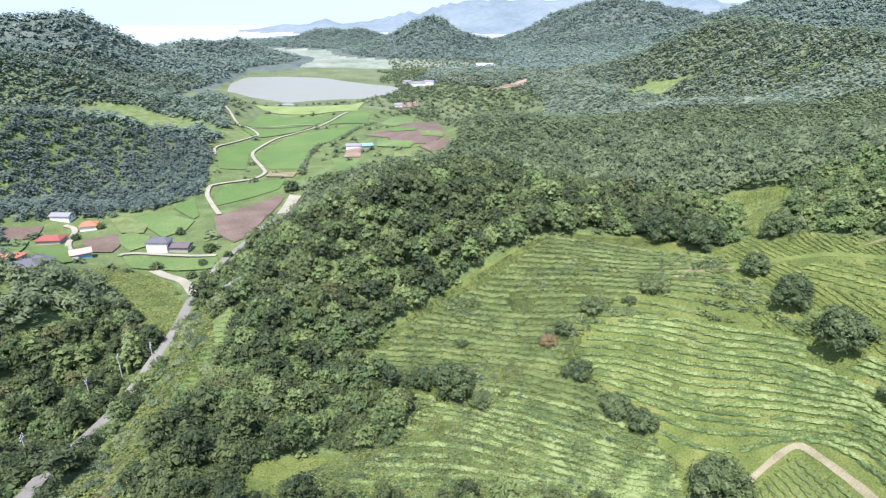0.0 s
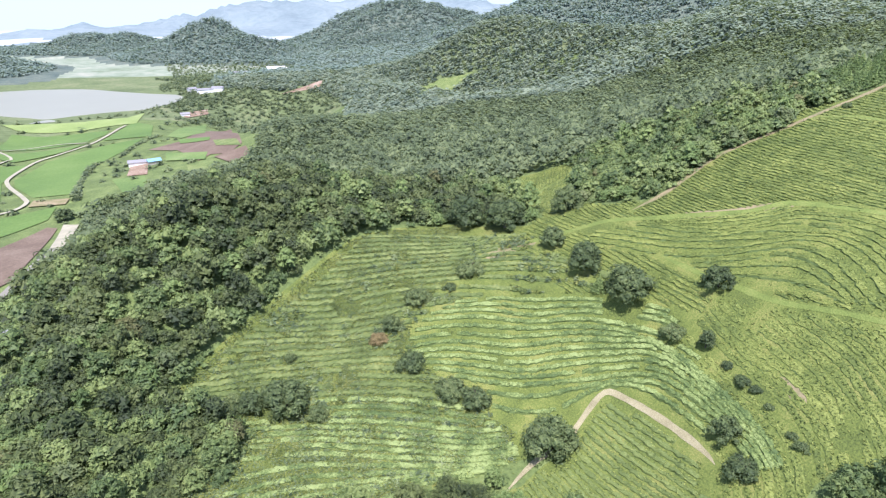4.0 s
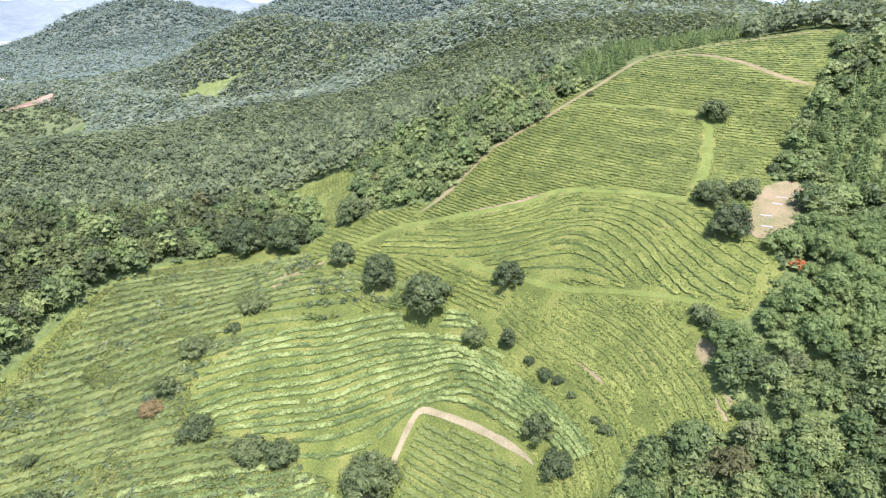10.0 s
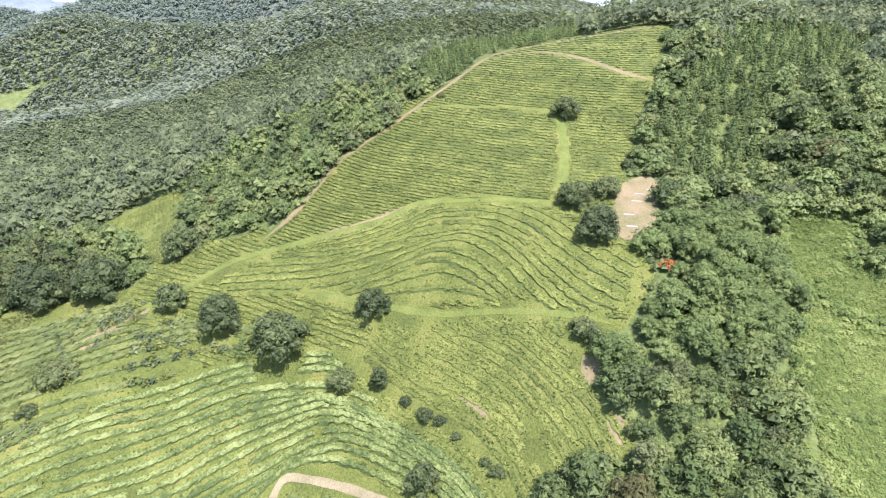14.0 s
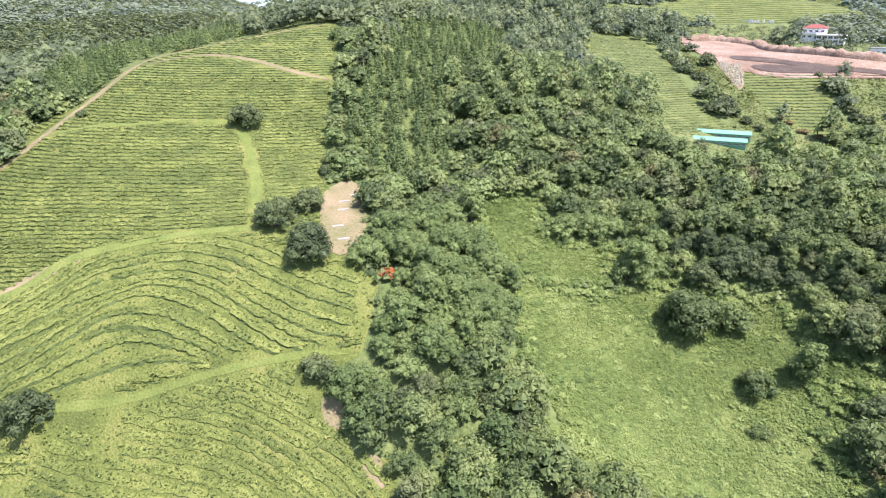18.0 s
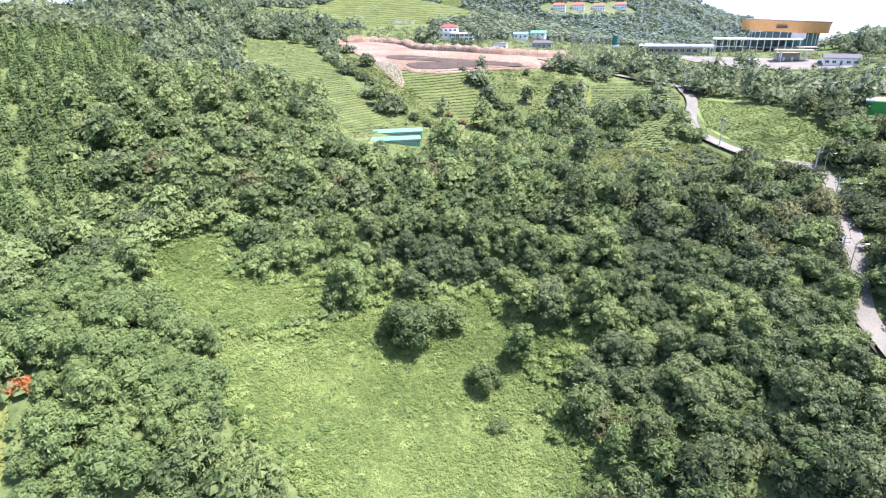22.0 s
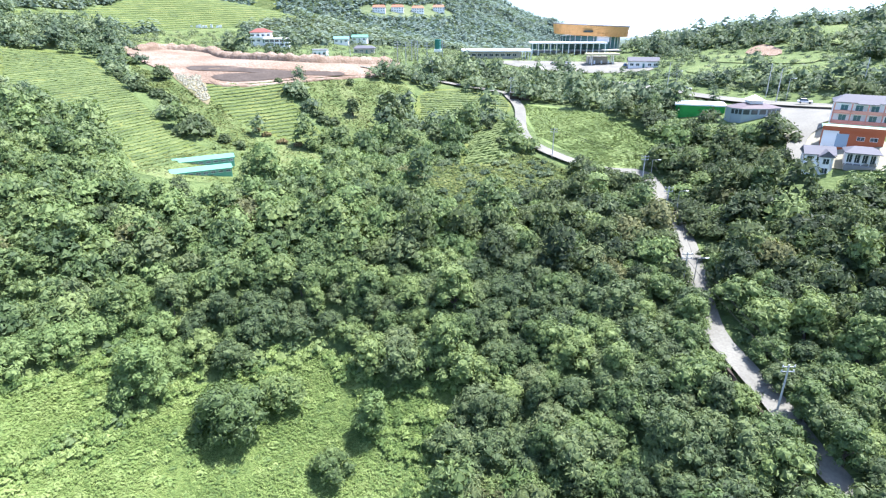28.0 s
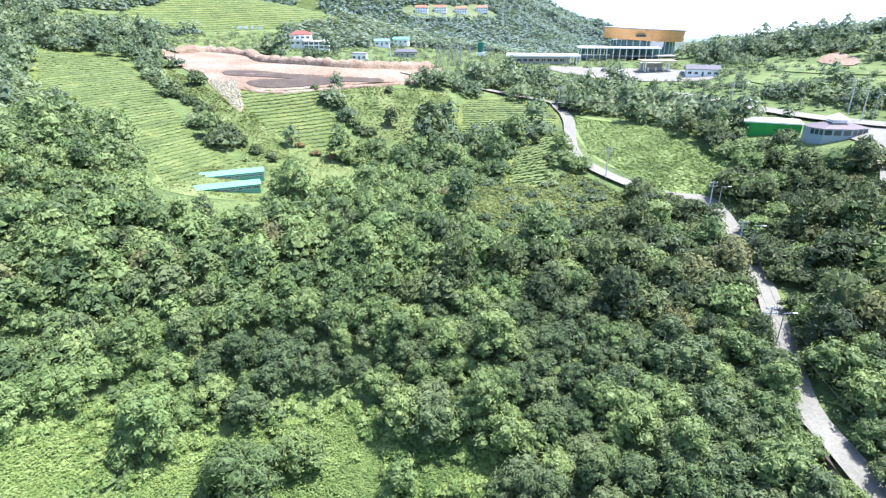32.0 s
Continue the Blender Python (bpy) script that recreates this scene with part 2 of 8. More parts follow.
# farthest leaves, with the haze put into their pale blue-green
M_LEAF_HAZE = material("haze_painted_leaves", ((0.134, 0.192, 0.161), (0.162, 0.222, 0.184), (0.193, 0.248, 0.205)), 0.85, 0.01, 0.1, 0.4, leaf=0.3, per_island=0.12)
# valley land, greyed a little to paint the haze over it
M_VALE = material("patchy_valley_land", ((0.065, 0.09, 0.035), (0.11, 0.145, 0.058), (0.17, 0.185, 0.095)), 0.95, 0.016, 0.16, 0.34, bump=0.4)
M_WATER = material("silty_water", ((0.216, 0.222, 0.165), (0.245, 0.251, 0.189)), 0.4, 0.002, 0.02, 0.6, gloss=0.18)


# ---- the lie of the land ----
BASE = 9.0
LAKE_Z = 9.4
HILLS_SOUTH = [  # x, y, radius, rise
    (700, -700, 150, 34.5), (0, -500, 150, 52.1), (0, -500, 70, 12.3), (164, -448, 70, 18.2), (253, -444, 70, 6.1), (450, -420, 70, 6.0),
    (600, -400, 100, -3.1), (208, -359, 50, -2.1), (407, -334, 70, -7.4), (-200, -300, 150, 55.7), (60, -300, 70, 12.8), (300, -300, 50, 3.5),
    (506, -295, 70, 5.6), (600, -250, 100, 43.5), (233, -229, 50, -4.1), (304, -222, 50, -3.1), (389, -209, 350, 109.7), (517, -195, 70, -21.2),
    (95, -194, 36, 7.6), (164, -178, 36, 3.8), (294, -166, 36, 9.4), (137, -153, 36, -10.5), (244, -153, 36, -9.9), (40, -150, 50, 10.0),
    (-60, -120, 36, 5.3), (263, -118, 36, -6.8), (560, -100, 70, 30.3), (162, -79, 36, 7.1),
]
HILLS_GLADE = [  # x, y, radius, rise
    (236, -68, 36, -4.4), (470, -60, 50, 11.6), (146, -44, 36, -18.1), (-110, -40, 70, 8.4), (249, -25, 36, 9.3), (190, -13, 36, -4.8),
    (164, 34, 36, 18.4), (201, 45, 36, -12.9), (60, 50, 70, -40.0), (60, 50, 36, 12.4), (280, 50, 36, 5.0), (345, 50, 50, 19.3),
    (20, 60, 36, 12.0), (430, 60, 50, 8.4), (135, 96, 36, 7.6), (-300, 100, 100, 61.2), (86, 102, 36, -20.3), (217, 120, 70, 30.3),
    (70, 130, 36, 14.7), (300, 130, 36, 6.2), (-51, 141, 36, 5.3), (125, 155, 36, 4.6), (27, 165, 36, -12.6), (-109, 168, 36, -40.1),
    (-47, 172, 36, 7.5), (-128, 179, 36, 24.1), (330, 190, 36, 11.9), (500, 200, 150, 56.7),
]
HILLS_TEA = [  # x, y, radius, rise
    (500, 200, 50, -22.6), (68, 203, 36, -7.5), (-113, 217, 36, 7.8), (-24, 219, 36, 15.8), (250, 220, 36, 13.3), (165, 228, 36, -4.3),
    (43, 236, 50, 41.0), (-79, 243, 36, -15.2), (607, 257, 70, -1.9), (124, 268, 36, 4.2), (-77, 296, 36, -1.3), (-123, 299, 36, -4.7),
    (767, 324, 100, 11.3), (-210, 341, 50, -21.4), (205, 344, 70, 14.2), (-220, 369, 100, 6.1), (-54, 398, 50, -5.9), (-141, 419, 50, -5.4),
    (851, 429, 100, -43.0), (851, 429, 220, 91.5), (95, 470, 50, 1.6), (600, 500, 100, 42.8), (-86, 502, 70, 3.7), (-189, 527, 70, -20.3),
    (-279, 531, 70, 84.0), (136, 543, 70, 28.4), (330, 560, 70, 19.0), (-12, 584, 70, -1.3),
]
HILLS_VALLEY = [  # x, y, radius, rise
    (-146, 618, 70, -11.8), (-287, 638, 100, 38.0), (636, 656, 100, -59.9), (696, 667, 220, 24.9), (696, 667, 100, 35.0), (75, 672, 70, 2.6),
    (-31, 722, 100, 8.4), (886, 738, 150, 93.2), (621, 740, 100, 79.3), (314, 790, 100, 73.3), (167, 794, 100, 8.0), (-296, 797, 100, 7.6),
    (228, 832, 100, -80.0), (-187, 834, 100, -51.3), (782, 848, 150, -232.5), (424, 850, 100, -143.5), (472, 859, 150, -40.5), (378, 864, 100, 124.8),
    (-87, 904, 100, 25.1), (683, 925, 150, 223.5), (-288, 958, 150, 14.7), (-225, 1047, 150, -30.4), (65, 1087, 150, -3.9), (246, 1182, 150, 23.7),
    (-187, 1286, 150, 8.1), (450, 1300, 150, -20.0), (150, 1350, 150, -10.0), (600, 1350, 220, 33.6),
]
MOUNTAINS = [  # x, y, radius, rise
    (-300, 940, 95, 70.4), (-300, 790, 80, 79.8), (-330, 3600, 170, 28.1), (-180, 3600, 170, 28.0), (-54, 2300, 130, 48.0), (227, 1886, 125, 79.3),
    (714, 4240, 420, 110.5), (1400, 4074, 420, 115.6), (2100, 3600, 450, 157.7), (741, 2177, 150, 49.5), (988, 2077, 190, 130.3), (1010, 1400, 170, 100.6),
    (-393, 1654, 110, 55.9), (-330, 2500, 160, 19.2),
]
MOUNTAINS_BEHIND = [  # x, y, radius, rise
    (1250, 1040, 260, 73.8), (1150, 560, 230, 105.5), (1120, -640, 250, 145.2), (623, -2436, 450, 31.6), (-100, -2300, 500, 71.4), (1500, -300, 400, 151.0),
    (1008, -1026, 260, 160), (-700, 300, 260, 127.0), (-600, -600, 300, 147.6), (1800, 1200, 400, 171.5), (1500, -1500, 300, 140.7),
]
TEA_HILL = [(-34, 105), (-35, 114), (-11, 120), (2, 124), (12, 139), (5, 146), (-4, 158), (15, 176), (44, 192), (65, 202), (83, 204), (107, 198), (125, 174), (135, 176), (148, 213), (164, 253), (192, 243), (192, 225), (148, 180), (149, 156), (159, 141), (189, 143), (214, 137), (230, 142), (249, 134), (297, 133), (310, 116), (322, 88), (325, 60), (272, 55), (260, 54), (239, 55), (226, 53), (212, 54), (202, 46), (194, 50), (173, 46), (168, 40), (165, 36), (160, 35), (146, 38), (142, 44), (131, 39), (130, 33), (125, 31), (120, 42), (115, 48), (108, 48), (103, 45), (86, 97), (17, 105)]
MINI_FIELD = [(64, 92), (71, 94.5), (80, 97), (88, 96.5), (94, 98.2), (99, 99.8), (102.6, 100.2), (104, 97), (105.4, 91), (106, 84), (105.6, 74), (104.5, 69), (98, 64), (90, 61)]
MINI_PATH = [(66, 94.5), (73, 97.5), (80, 99.2), (87, 98.6), (93, 100.3), (98.4, 101.8), (102.5, 102.4), (104.8, 101.4), (106, 98), (107.3, 91.7), (108, 84), (107.8, 76), (107, 70), (106, 67)]
TRACK_CURVE = [(110, 167), (122, 160), (140, 148), (150, 130), (161, 110), (169, 102), (175, 86), (179, 73), (180, 64), (178, 55)]
TRACK_UP = [(230, 92), (231, 84), (228, 79), (220, 75), (205, 70), (189, 67)]
TRACK_TOP = [(286, 131), (289, 110), (276, 85), (267, 70), (262, 54)]
TRACK_MID = [(222, 136), (226, 121), (226, 109), (231, 93)]
TRACK_LOW = [(138, 120), (139, 105), (140, 95), (141, 81), (144, 66), (146, 49), (146, 40)]
TRACK_EDGE = [(149, 144), (162, 141), (188, 143), (213, 136), (247, 132), (293, 131), (305, 115), (316, 86), (324, 62)]
TRACK_SADDLE = [(146, 202), (165, 218), (178, 220)]
CLEARING = [(190, 51), (204, 51), (211, 45), (204, 41), (185, 39), (172, 41), (172, 47)]
DITCH = [(126, 87), (124, 76), (120, 62), (115, 52)]
GLADE = [(164, 6), (173, -0), (174, -14), (176, -35), (164, -58), (154, -60), (144, -56), (136, -64), (133, -52), (122, -51), (115, -45), (133, 0), (139, -1), (147, 2), (154, 5)]
GLADE_UPPER = [(205, 5), (205, -8), (193, -7), (189, -13), (189, -30), (190, -37), (184, -25), (175, -18), (175, -2), (181, 9), (194, 9)]
GLADE_BAY = [(159, -61), (150, -61), (138, -69), (136, -62), (140, -54), (148, -56)]
TEA_EAST = [(405, -80), (391, -106), (353, -102), (315, -95), (274, -90), (261, -95), (249, -73), (245, -63), (268, -67), (301, -68), (329, -66), (344, -61)]
TEA_BANK = [(313, -120), (296, -149), (282, -143), (256, -137), (255, -128), (276, -117), (288, -115), (300, -117)]
TEA_BEND = [(259, -195), (257, -216), (232, -222), (218, -208), (216, -195), (236, -169)]
TEA_STEEP = [(210, -168), (210, -194), (187, -157), (182, -146), (191, -139)]
TEA_HIGH = [(461, -98), (497, -125), (560, -197), (855, -541), (496, -314), (485, -249), (494, -184), (470, -140), (467, -115)]
VINE_PLOT = [(217, -214), (180, -208), (158, -197), (142, -183), (145, -168), (152, -164), (168, -168), (186, -176)]
EARTH_SITE = [(410, -134), (425, -166), (407, -182), (380, -175), (346, -194), (328, -247), (303, -228), (286, -204), (291, -164), (307, -129), (323, -121), (340, -120)]
UPPER_GRASS = [(469, -163), (491, -205), (475, -247), (415, -213), (403, -182), (428, -168), (416, -140)]
HEDGE_A = [(343, -103), (317, -101), (295, -100), (279, -99), (266, -102), (260, -106)]
HEDGE_B = [(295, -146), (286, -147), (275, -146), (264, -145), (251, -143)]
HEDGE_C = [(421, -85), (420, -98), (425, -117), (405, -122), (368, -118)]
EARTH_RAMP = [(331, -119), (323, -127), (298, -116), (300, -113)]
SHED_LAWN = [(245, -60), (260, -79), (260, -104), (267, -121), (236, -124), (216, -119), (219, -103), (228, -82)]
HEDGE_BANK = [(372, -119), (312, -114), (291, -118), (260, -113), (262, -99), (280, -96), (327, -104)]
GRASS_BANK = [(291, -157), (286, -172), (271, -200), (258, -189), (259, -173), (241, -142), (249, -138)]
YARD = [(282, -290), (252, -315), (218, -325), (196, -302), (248, -283)]
ROAD_HILL = [(300, -198), (279, -216), (240, -228), (227, -221), (212, -205), (193, -177), (180, -166), (164, -162), (152, -163), (142, -165), (129, -150), (118, -133), (110, -117), (102, -103), (95, -97), (88, -91.5), (80.5, -85), (71, -79), (56, -66), (30, -36), (-30, 20), (-60, 66)]
ROAD_VALLEY = [(-65, 72), (-75, 92), (-80, 113), (-79, 139), (-74, 174), (-70, 193), (-73, 226), (-77, 265), (-75, 287), (-67, 309), (-58, 358), (-54, 406)]
ROAD_FORK = [(-75, 231), (-88, 260), (-100, 270), (-107, 276)]
MAIN_ROAD = [(199, -269), (176, -258), (149, -240), (116, -222), (90, -214)]
CAR_YARD = [(134, -222), (116, -221), (103, -214), (90, -211), (88, -197), (102, -202), (110, -194), (117, -204)]
DRIVE = [(104, -199), (107, -192), (107, -184), (105, -176)]
FORECOURT = [(104, -195.5), (101, -198.5), (87, -186), (78, -186), (77, -172), (88, -170.5), (99, -172.5), (107.5, -182), (113.8, -199.7)]
VILLA_LAWN = [(94, -166), (85, -169), (84, -162), (91, -162)]
RICE_A = [(-148, 739), (-145, 858), (-39, 797), (-42, 769), (-59, 732)]
RICE_B = [(-106, 585), (-88, 649), (-46, 684), (-3, 696), (-24, 640), (-48, 597), (-56, 526), (-56, 491), (-82, 498), (-101, 554)]
RICE_C = [(-142, 570), (-125, 641), (-103, 646), (-111, 602), (-113, 575), (-102, 500), (-124, 501)]
RICE_D = [(-112, 426), (-107, 448), (-64, 463), (-67, 436), (-103, 396)]
SOIL_D = [(-98, 365), (-66, 420), (-60, 415), (-68, 317), (-75, 310), (-88, 328)]
PLOT_E = [(-131, 392), (-124, 419), (-108, 368), (-110, 362)]
PLOT_F = [(-150, 370), (-136, 383), (-108, 358), (-108, 339), (-118, 327), (-130, 344)]
PLOT_G = [(-146, 335), (-141, 343), (-126, 331), (-122, 314), (-128, 305), (-139, 320)]
CROP_A = [(-165, 334), (-148, 342), (-137, 316), (-136, 303), (-147, 303)]
CROP_B = [(-218, 354), (-198, 362), (-194, 344), (-209, 336)]
PLOT_H = [(-128, 295), (-80, 292), (-76, 277), (-117, 276)]
SHORE = [(-162, 906), (-120, 904), (-69, 886), (-19, 882), (3, 925), (-9, 826), (-67, 830), (-139, 870)]
SOIL_A = [(-1, 627), (30, 644), (106, 854), (73, 528), (59, 511), (46, 527), (35, 518), (23, 594)]
SOIL_B = [(-20, 524), (-17, 568), (-3, 566), (-5, 516)]
SOIL_C = [(-31, 520), (-7, 512), (-6, 472), (-23, 472)]
PLOT_K = [(-43, 718), (-12, 840), (9, 803), (4, 702)]
PLOT_L = [(19, 689), (37, 771), (74, 851), (59, 704), (32, 666)]
RICE_E = [(-143, 705), (-60, 714), (-76, 688), (-116, 659), (-127, 671)]
PLOT_M = [(-207, 333), (-195, 338), (-179, 297), (-185, 295)]
PLOT_N = [(-188, 325), (-166, 320), (-143, 277), (-144, 270), (-172, 300)]
PLOT_O = [(-164, 373), (-152, 373), (-134, 352), (-132, 338), (-146, 342)]
PLOT_P = [(-82, 471), (-80, 487), (-57, 478), (-59, 465)]
SOIL_E = [(47, 514), (74, 515), (73, 489), (56, 485)]
PATCH_A = [(13, 591), (45, 539), (40, 515), (11, 552)]
PATCH_B = [(56, 599), (72, 554), (71, 521), (54, 554)]
PATCH_C = [(29, 658), (58, 642), (54, 608), (28, 628)]
PATCH_D = [(25, 514), (52, 485), (46, 473), (25, 492)]
PLOT_Q = [(16, 583), (35, 552), (43, 528), (18, 549)]
SOIL_F = [(51, 915), (88, 951), (86, 922), (51, 879)]
GRAVEL_LOT = [(-59, 367), (-57, 419), (-48, 414), (-53, 359)]
SCRUB = [(-76, 196), (-60, 196), (-56, 186), (-50, 163), (-49, 148), (-55, 132), (-58, 118), (-57, 106), (-57, 88), (-72, 86), (-72, 104), (-69, 130), (-66, 158), (-69, 185)]
STRIP_A = [(-57, 147), (-55, 160), (-52, 178), (-50, 184), (-46, 180), (-46, 165), (-50, 153), (-53, 142)]
STRIP_B = [(-65, 107), (-64, 123), (-63, 138), (-59, 144), (-57, 133), (-60, 119), (-61, 107)]
HUMP = [(-137, 250), (-126, 279), (-95, 261), (-75, 216), (-69, 183), (-92, 212), (-112, 238)]
LEFT_MEADOW = [(-339, 760), (-286, 790), (-220, 765), (-164, 670), (-134, 697), (-127, 660), (-145, 631), (-202, 696), (-270, 736), (-321, 743)]
VALLEY_HEDGE = [(-53, 472), (-53, 539), (-46, 601), (-26, 618), (-11, 659), (11, 700)]
LANE_A = [(-96, 370), (-108, 401), (-116, 423), (-119, 443), (-117, 449), (-108, 456), (-90, 466), (-84, 482), (-88, 500), (-107, 564), (-110, 599), (-98, 651), (-80, 676), (-51, 715), (-30, 791), (-21, 815)]
LANE_B = [(-188, 844), (-176, 813), (-157, 751), (-144, 722), (-100, 760), (-59, 722)]
LANE_E = [(-139, 552), (-144, 592), (-124, 659), (-120, 677), (-136, 717), (-144, 722)]
LANE_C = [(-144, 282), (-168, 325), (-178, 356), (-187, 364)]
LANE_D = [(-130, 296), (-124, 301), (-81, 294)]
BARE_FAR = [(213, 1016), (260, 1032), (299, 1058), (279, 1008), (232, 1012)]
PATCH_FAR = [(419, 921), (473, 934), (522, 893), (491, 897), (461, 881), (328, 694)]
CEDARS = [(247, 50), (285, 36), (331, 33), (400, -5), (372, -30), (286, -3), (262, 15), (240, 18), (215, 16), (211, 30), (216, 42), (231, 49)]
SCRUB_EAST = [(192, -118), (198, -138), (184, -143), (182, -160), (162, -157), (154, -147), (164, -130), (166, -108)]
CEDARS_RIDGE = [(281, 167), (519, 235), (415, 128), (286, 87), (270, 119), (236, 125)]
VALLEY = [(-220, 360), (-196, 375), (-166, 374), (-134, 393), (-119, 433), (-132, 518), (-152, 592), (-150, 673), (-193, 875), (-223, 1220), (79, 1063), (142, 941), (85, 525), (68, 480), (25, 493), (-22, 463), (-45, 433), (-52, 340), (-68, 299), (-62, 230), (-86, 257), (-101, 273), (-133, 251), (-145, 228)]
LONE_TREES = [
    (231.6, 78.2, 5.8, 'round'), (138.4, 98.2, 5.1, 'round'), (122.5, 154.1, 5.5, 'round'), (122.6, 136.7, 7.0, 'round'), (123.9, 118.0, 8.7, 'round'),
    (125.4, 88.9, 3.0, 'tall'), (123.9, 98.2, 4.1, 'low'), (83.7, 100.2, 8.4, 'round'), (112.1, 69.7, 4.5, 'round'), (107.5, 61.1, 4.3, 'low'),
    (169.4, 50.9, 6.5, 'round'), (182.1, 60.3, 6.0, 'round'), (191.8, 54.2, 4.9, 'round'), (94.0, 163.5, 5.2, 'low'), (85.0, 161.1, 2.6, 'low'),
    (73.7, 163.4, 4.7, 'low'), (61.5, 157.8, 3.8, 'round'), (56.0, 155.6, 3.6, 'dry'), (61.5, 141.7, 4.8, 'low'), (67.8, 127.7, 5.4, 'low'),
    (73.4, 121.9, 4.9, 'low'), (28.4, 162.4, 2.2, 'round'), (141.9, 44.4, 2.7, 'round'), (213.4, 52.3, 2.5, 'round'), (110.3, 195.9, 9.3, 'round'),
    (119.9, 180.6, 9.4, 'round'), (234.1, 128.1, 2.0, 'round'), (142.1, 171.3, 7.4, 'round'), (22.8, 145.7, 8.1, 'round'), (13.4, 148.2, 5.0, 'round'),
    (30.2, 138.4, 3.5, 'round'), (8.9, 150.6, 3.3, 'round'), (164.9, -36.6, 7.8, 'round'), (162.8, -46.7, 5.2, 'round'), (147.1, -44.6, 4.2, 'round'),
    (137.5, -41.1, 2.5, 'low'), (120.2, 126.2, 3.2, 'cone'), (147.4, -53.5, 4.5, 'leaning'), (124.4, 81.1, 1.9, 'low'), (123.0, 75.3, 2.2, 'low'),
    (122.8, 71.3, 1.7, 'low'), (118.0, 58.3, 1.5, 'low'), (116.9, 55.0, 1.9, 'low'), (121.0, 66.3, 1.3, 'low'), (143.4, 46.2, 3.6, 'low'),
]
VALLEY_TREES = [
    (-57.0, 431.2, 6.7, 'round'), (-29.1, 441.4, 7.7, 'round'), (-34.2, 430.1, 5.3, 'round'), (-22.0, 450.9, 5.5, 'round'), (-1.9, 452.8, 6.0, 'round'),
    (-106.0, 278.0, 3.5, 'round'), (-86.7, 267.6, 3.0, 'round'), (-109.5, 332.4, 3.3, 'round'), (-169.8, 338.3, 3.1, 'round'), (-163.2, 357.2, 3.2, 'round'),
    (-86.1, 301.9, 4.0, 'round'), (-85.3, 283.6, 2.8, 'round'), (-73.9, 290.2, 2.8, 'round'),
]
GREY_TREES = [
    (244.5, -160.8, 8.8, 'round'), (238.8, -144.2, 6.5, 'round'), (231.3, -156.5, 7.7, 'round'), (210.1, -148.2, 5.6, 'round'), (212.3, -130.5, 5.7, 'round'),
    (233.9, -135.3, 5.4, 'round'), (261.7, -157.2, 4.3, 'round'), (279.5, -98.6, 5.8, 'round'), (329.5, -113.9, 5.4, 'round'), (271.9, -118.3, 2.0, 'dry'),
    (267.3, -119.2, 2.2, 'dry'), (260.1, -120.7, 2.4, 'dry'), (255.5, -124.2, 2.2, 'dry'), (280.2, -173.1, 2.6, 'round'), (283.4, -205.2, 5.2, 'round'),
    (206.9, -175.9, 2.6, 'round'), (193.3, -163.6, 2.4, 'round'),
]
PIT = [(318, -129), (317.4, -135), (311, -142.4), (301, -153.8), (295.7, -157.4), (298.3, -148.3), (304, -137.4), (310.2, -130.1)]
PIT_UPPER = [(341.6, -133), (331.4, -141), (312, -149.3), (299, -162), (291.6, -178), (288, -174.7), (296, -159.3), (305.8, -147.9), (318.4, -138.6), (334, -128.8)]
SCAR = [(161, -340), (158, -360), (144, -338), (144, -325)]
HILL_MEADOW = [(157, -404), (125, -402), (112, -345), (143, -352)]
HILL_BAND = [(181, -349), (151, -327), (126, -316), (124, -300), (146, -308), (173, -324)]
HILL_GRASS = [(168, -318), (160, -305), (127, -294), (97, -280), (90, -268), (98, -262), (128, -276), (170, -292), (178, -306)]
VILLAGE = [(412, -210), (409, -259), (415, -335), (420, -400), (400, -440), (330, -440), (240, -366), (220, -345), (193, -299), (245, -273), (294, -243), (291, -213), (330, -249), (344, -207), (372, -187)]
BARE_A = [(127, 69), (127, 64), (124, 60), (124, 64)]
BARE_B = [(139, 45), (138, 41), (134, 41), (135, 44)]
BARE_C = [(130, 37), (130, 34), (126, 33), (126, 36)]
BARE_D = [(104, 168), (113, 167), (120, 162), (118, 159), (111, 162), (103, 164)]
BARE_E = [(154, 126), (160, 115), (166, 108), (169, 102), (168, 100), (160, 110), (152, 121)]
LAKE = [(-251, 1194), (-236, 1088), (-211, 998), (-190, 954), (-145, 915), (-71, 917), (-16, 927), (2, 967), (50, 1026), (67, 1099), (20, 1146), (-33, 1205), (-91, 1270), (-190, 1302), (-269, 1301)]
DITCH_ZONE = [(134, 95), (138, 92), (140, 80), (143, 65), (146, 49), (146, 40), (141, 43), (131, 39), (130, 33), (125, 32), (120, 42), (115, 48), (108, 48), (103, 45), (97, 62), (106, 67), (110, 80), (117, 97), (126, 97)]
DITCH_RUN = [(132, 104), (128, 97), (126, 87), (124, 76), (120, 62), (115, 52), (109, 46), (104, 43)]
TEA_FOOT = [(-32, 105), (-11, 118), (12, 139), (-3, 158), (15, 176), (45, 191), (64, 201), (82, 203), (106, 196), (101, 168), (81, 163), (66, 162), (65, 138), (73, 119), (79, 108), (70, 106), (45, 104), (17, 106)]
BERM_LOW = [(317, -128), (310, -127), (304, -132), (297, -144), (290, -163), (286, -179), (284, -202)]
BERM_TOP = [(404, -138), (411, -159), (392, -172), (356, -163), (318, -172), (312, -194), (321, -240)]
BERM_MID = [(335, -130), (321, -144), (306, -157), (292, -177)]
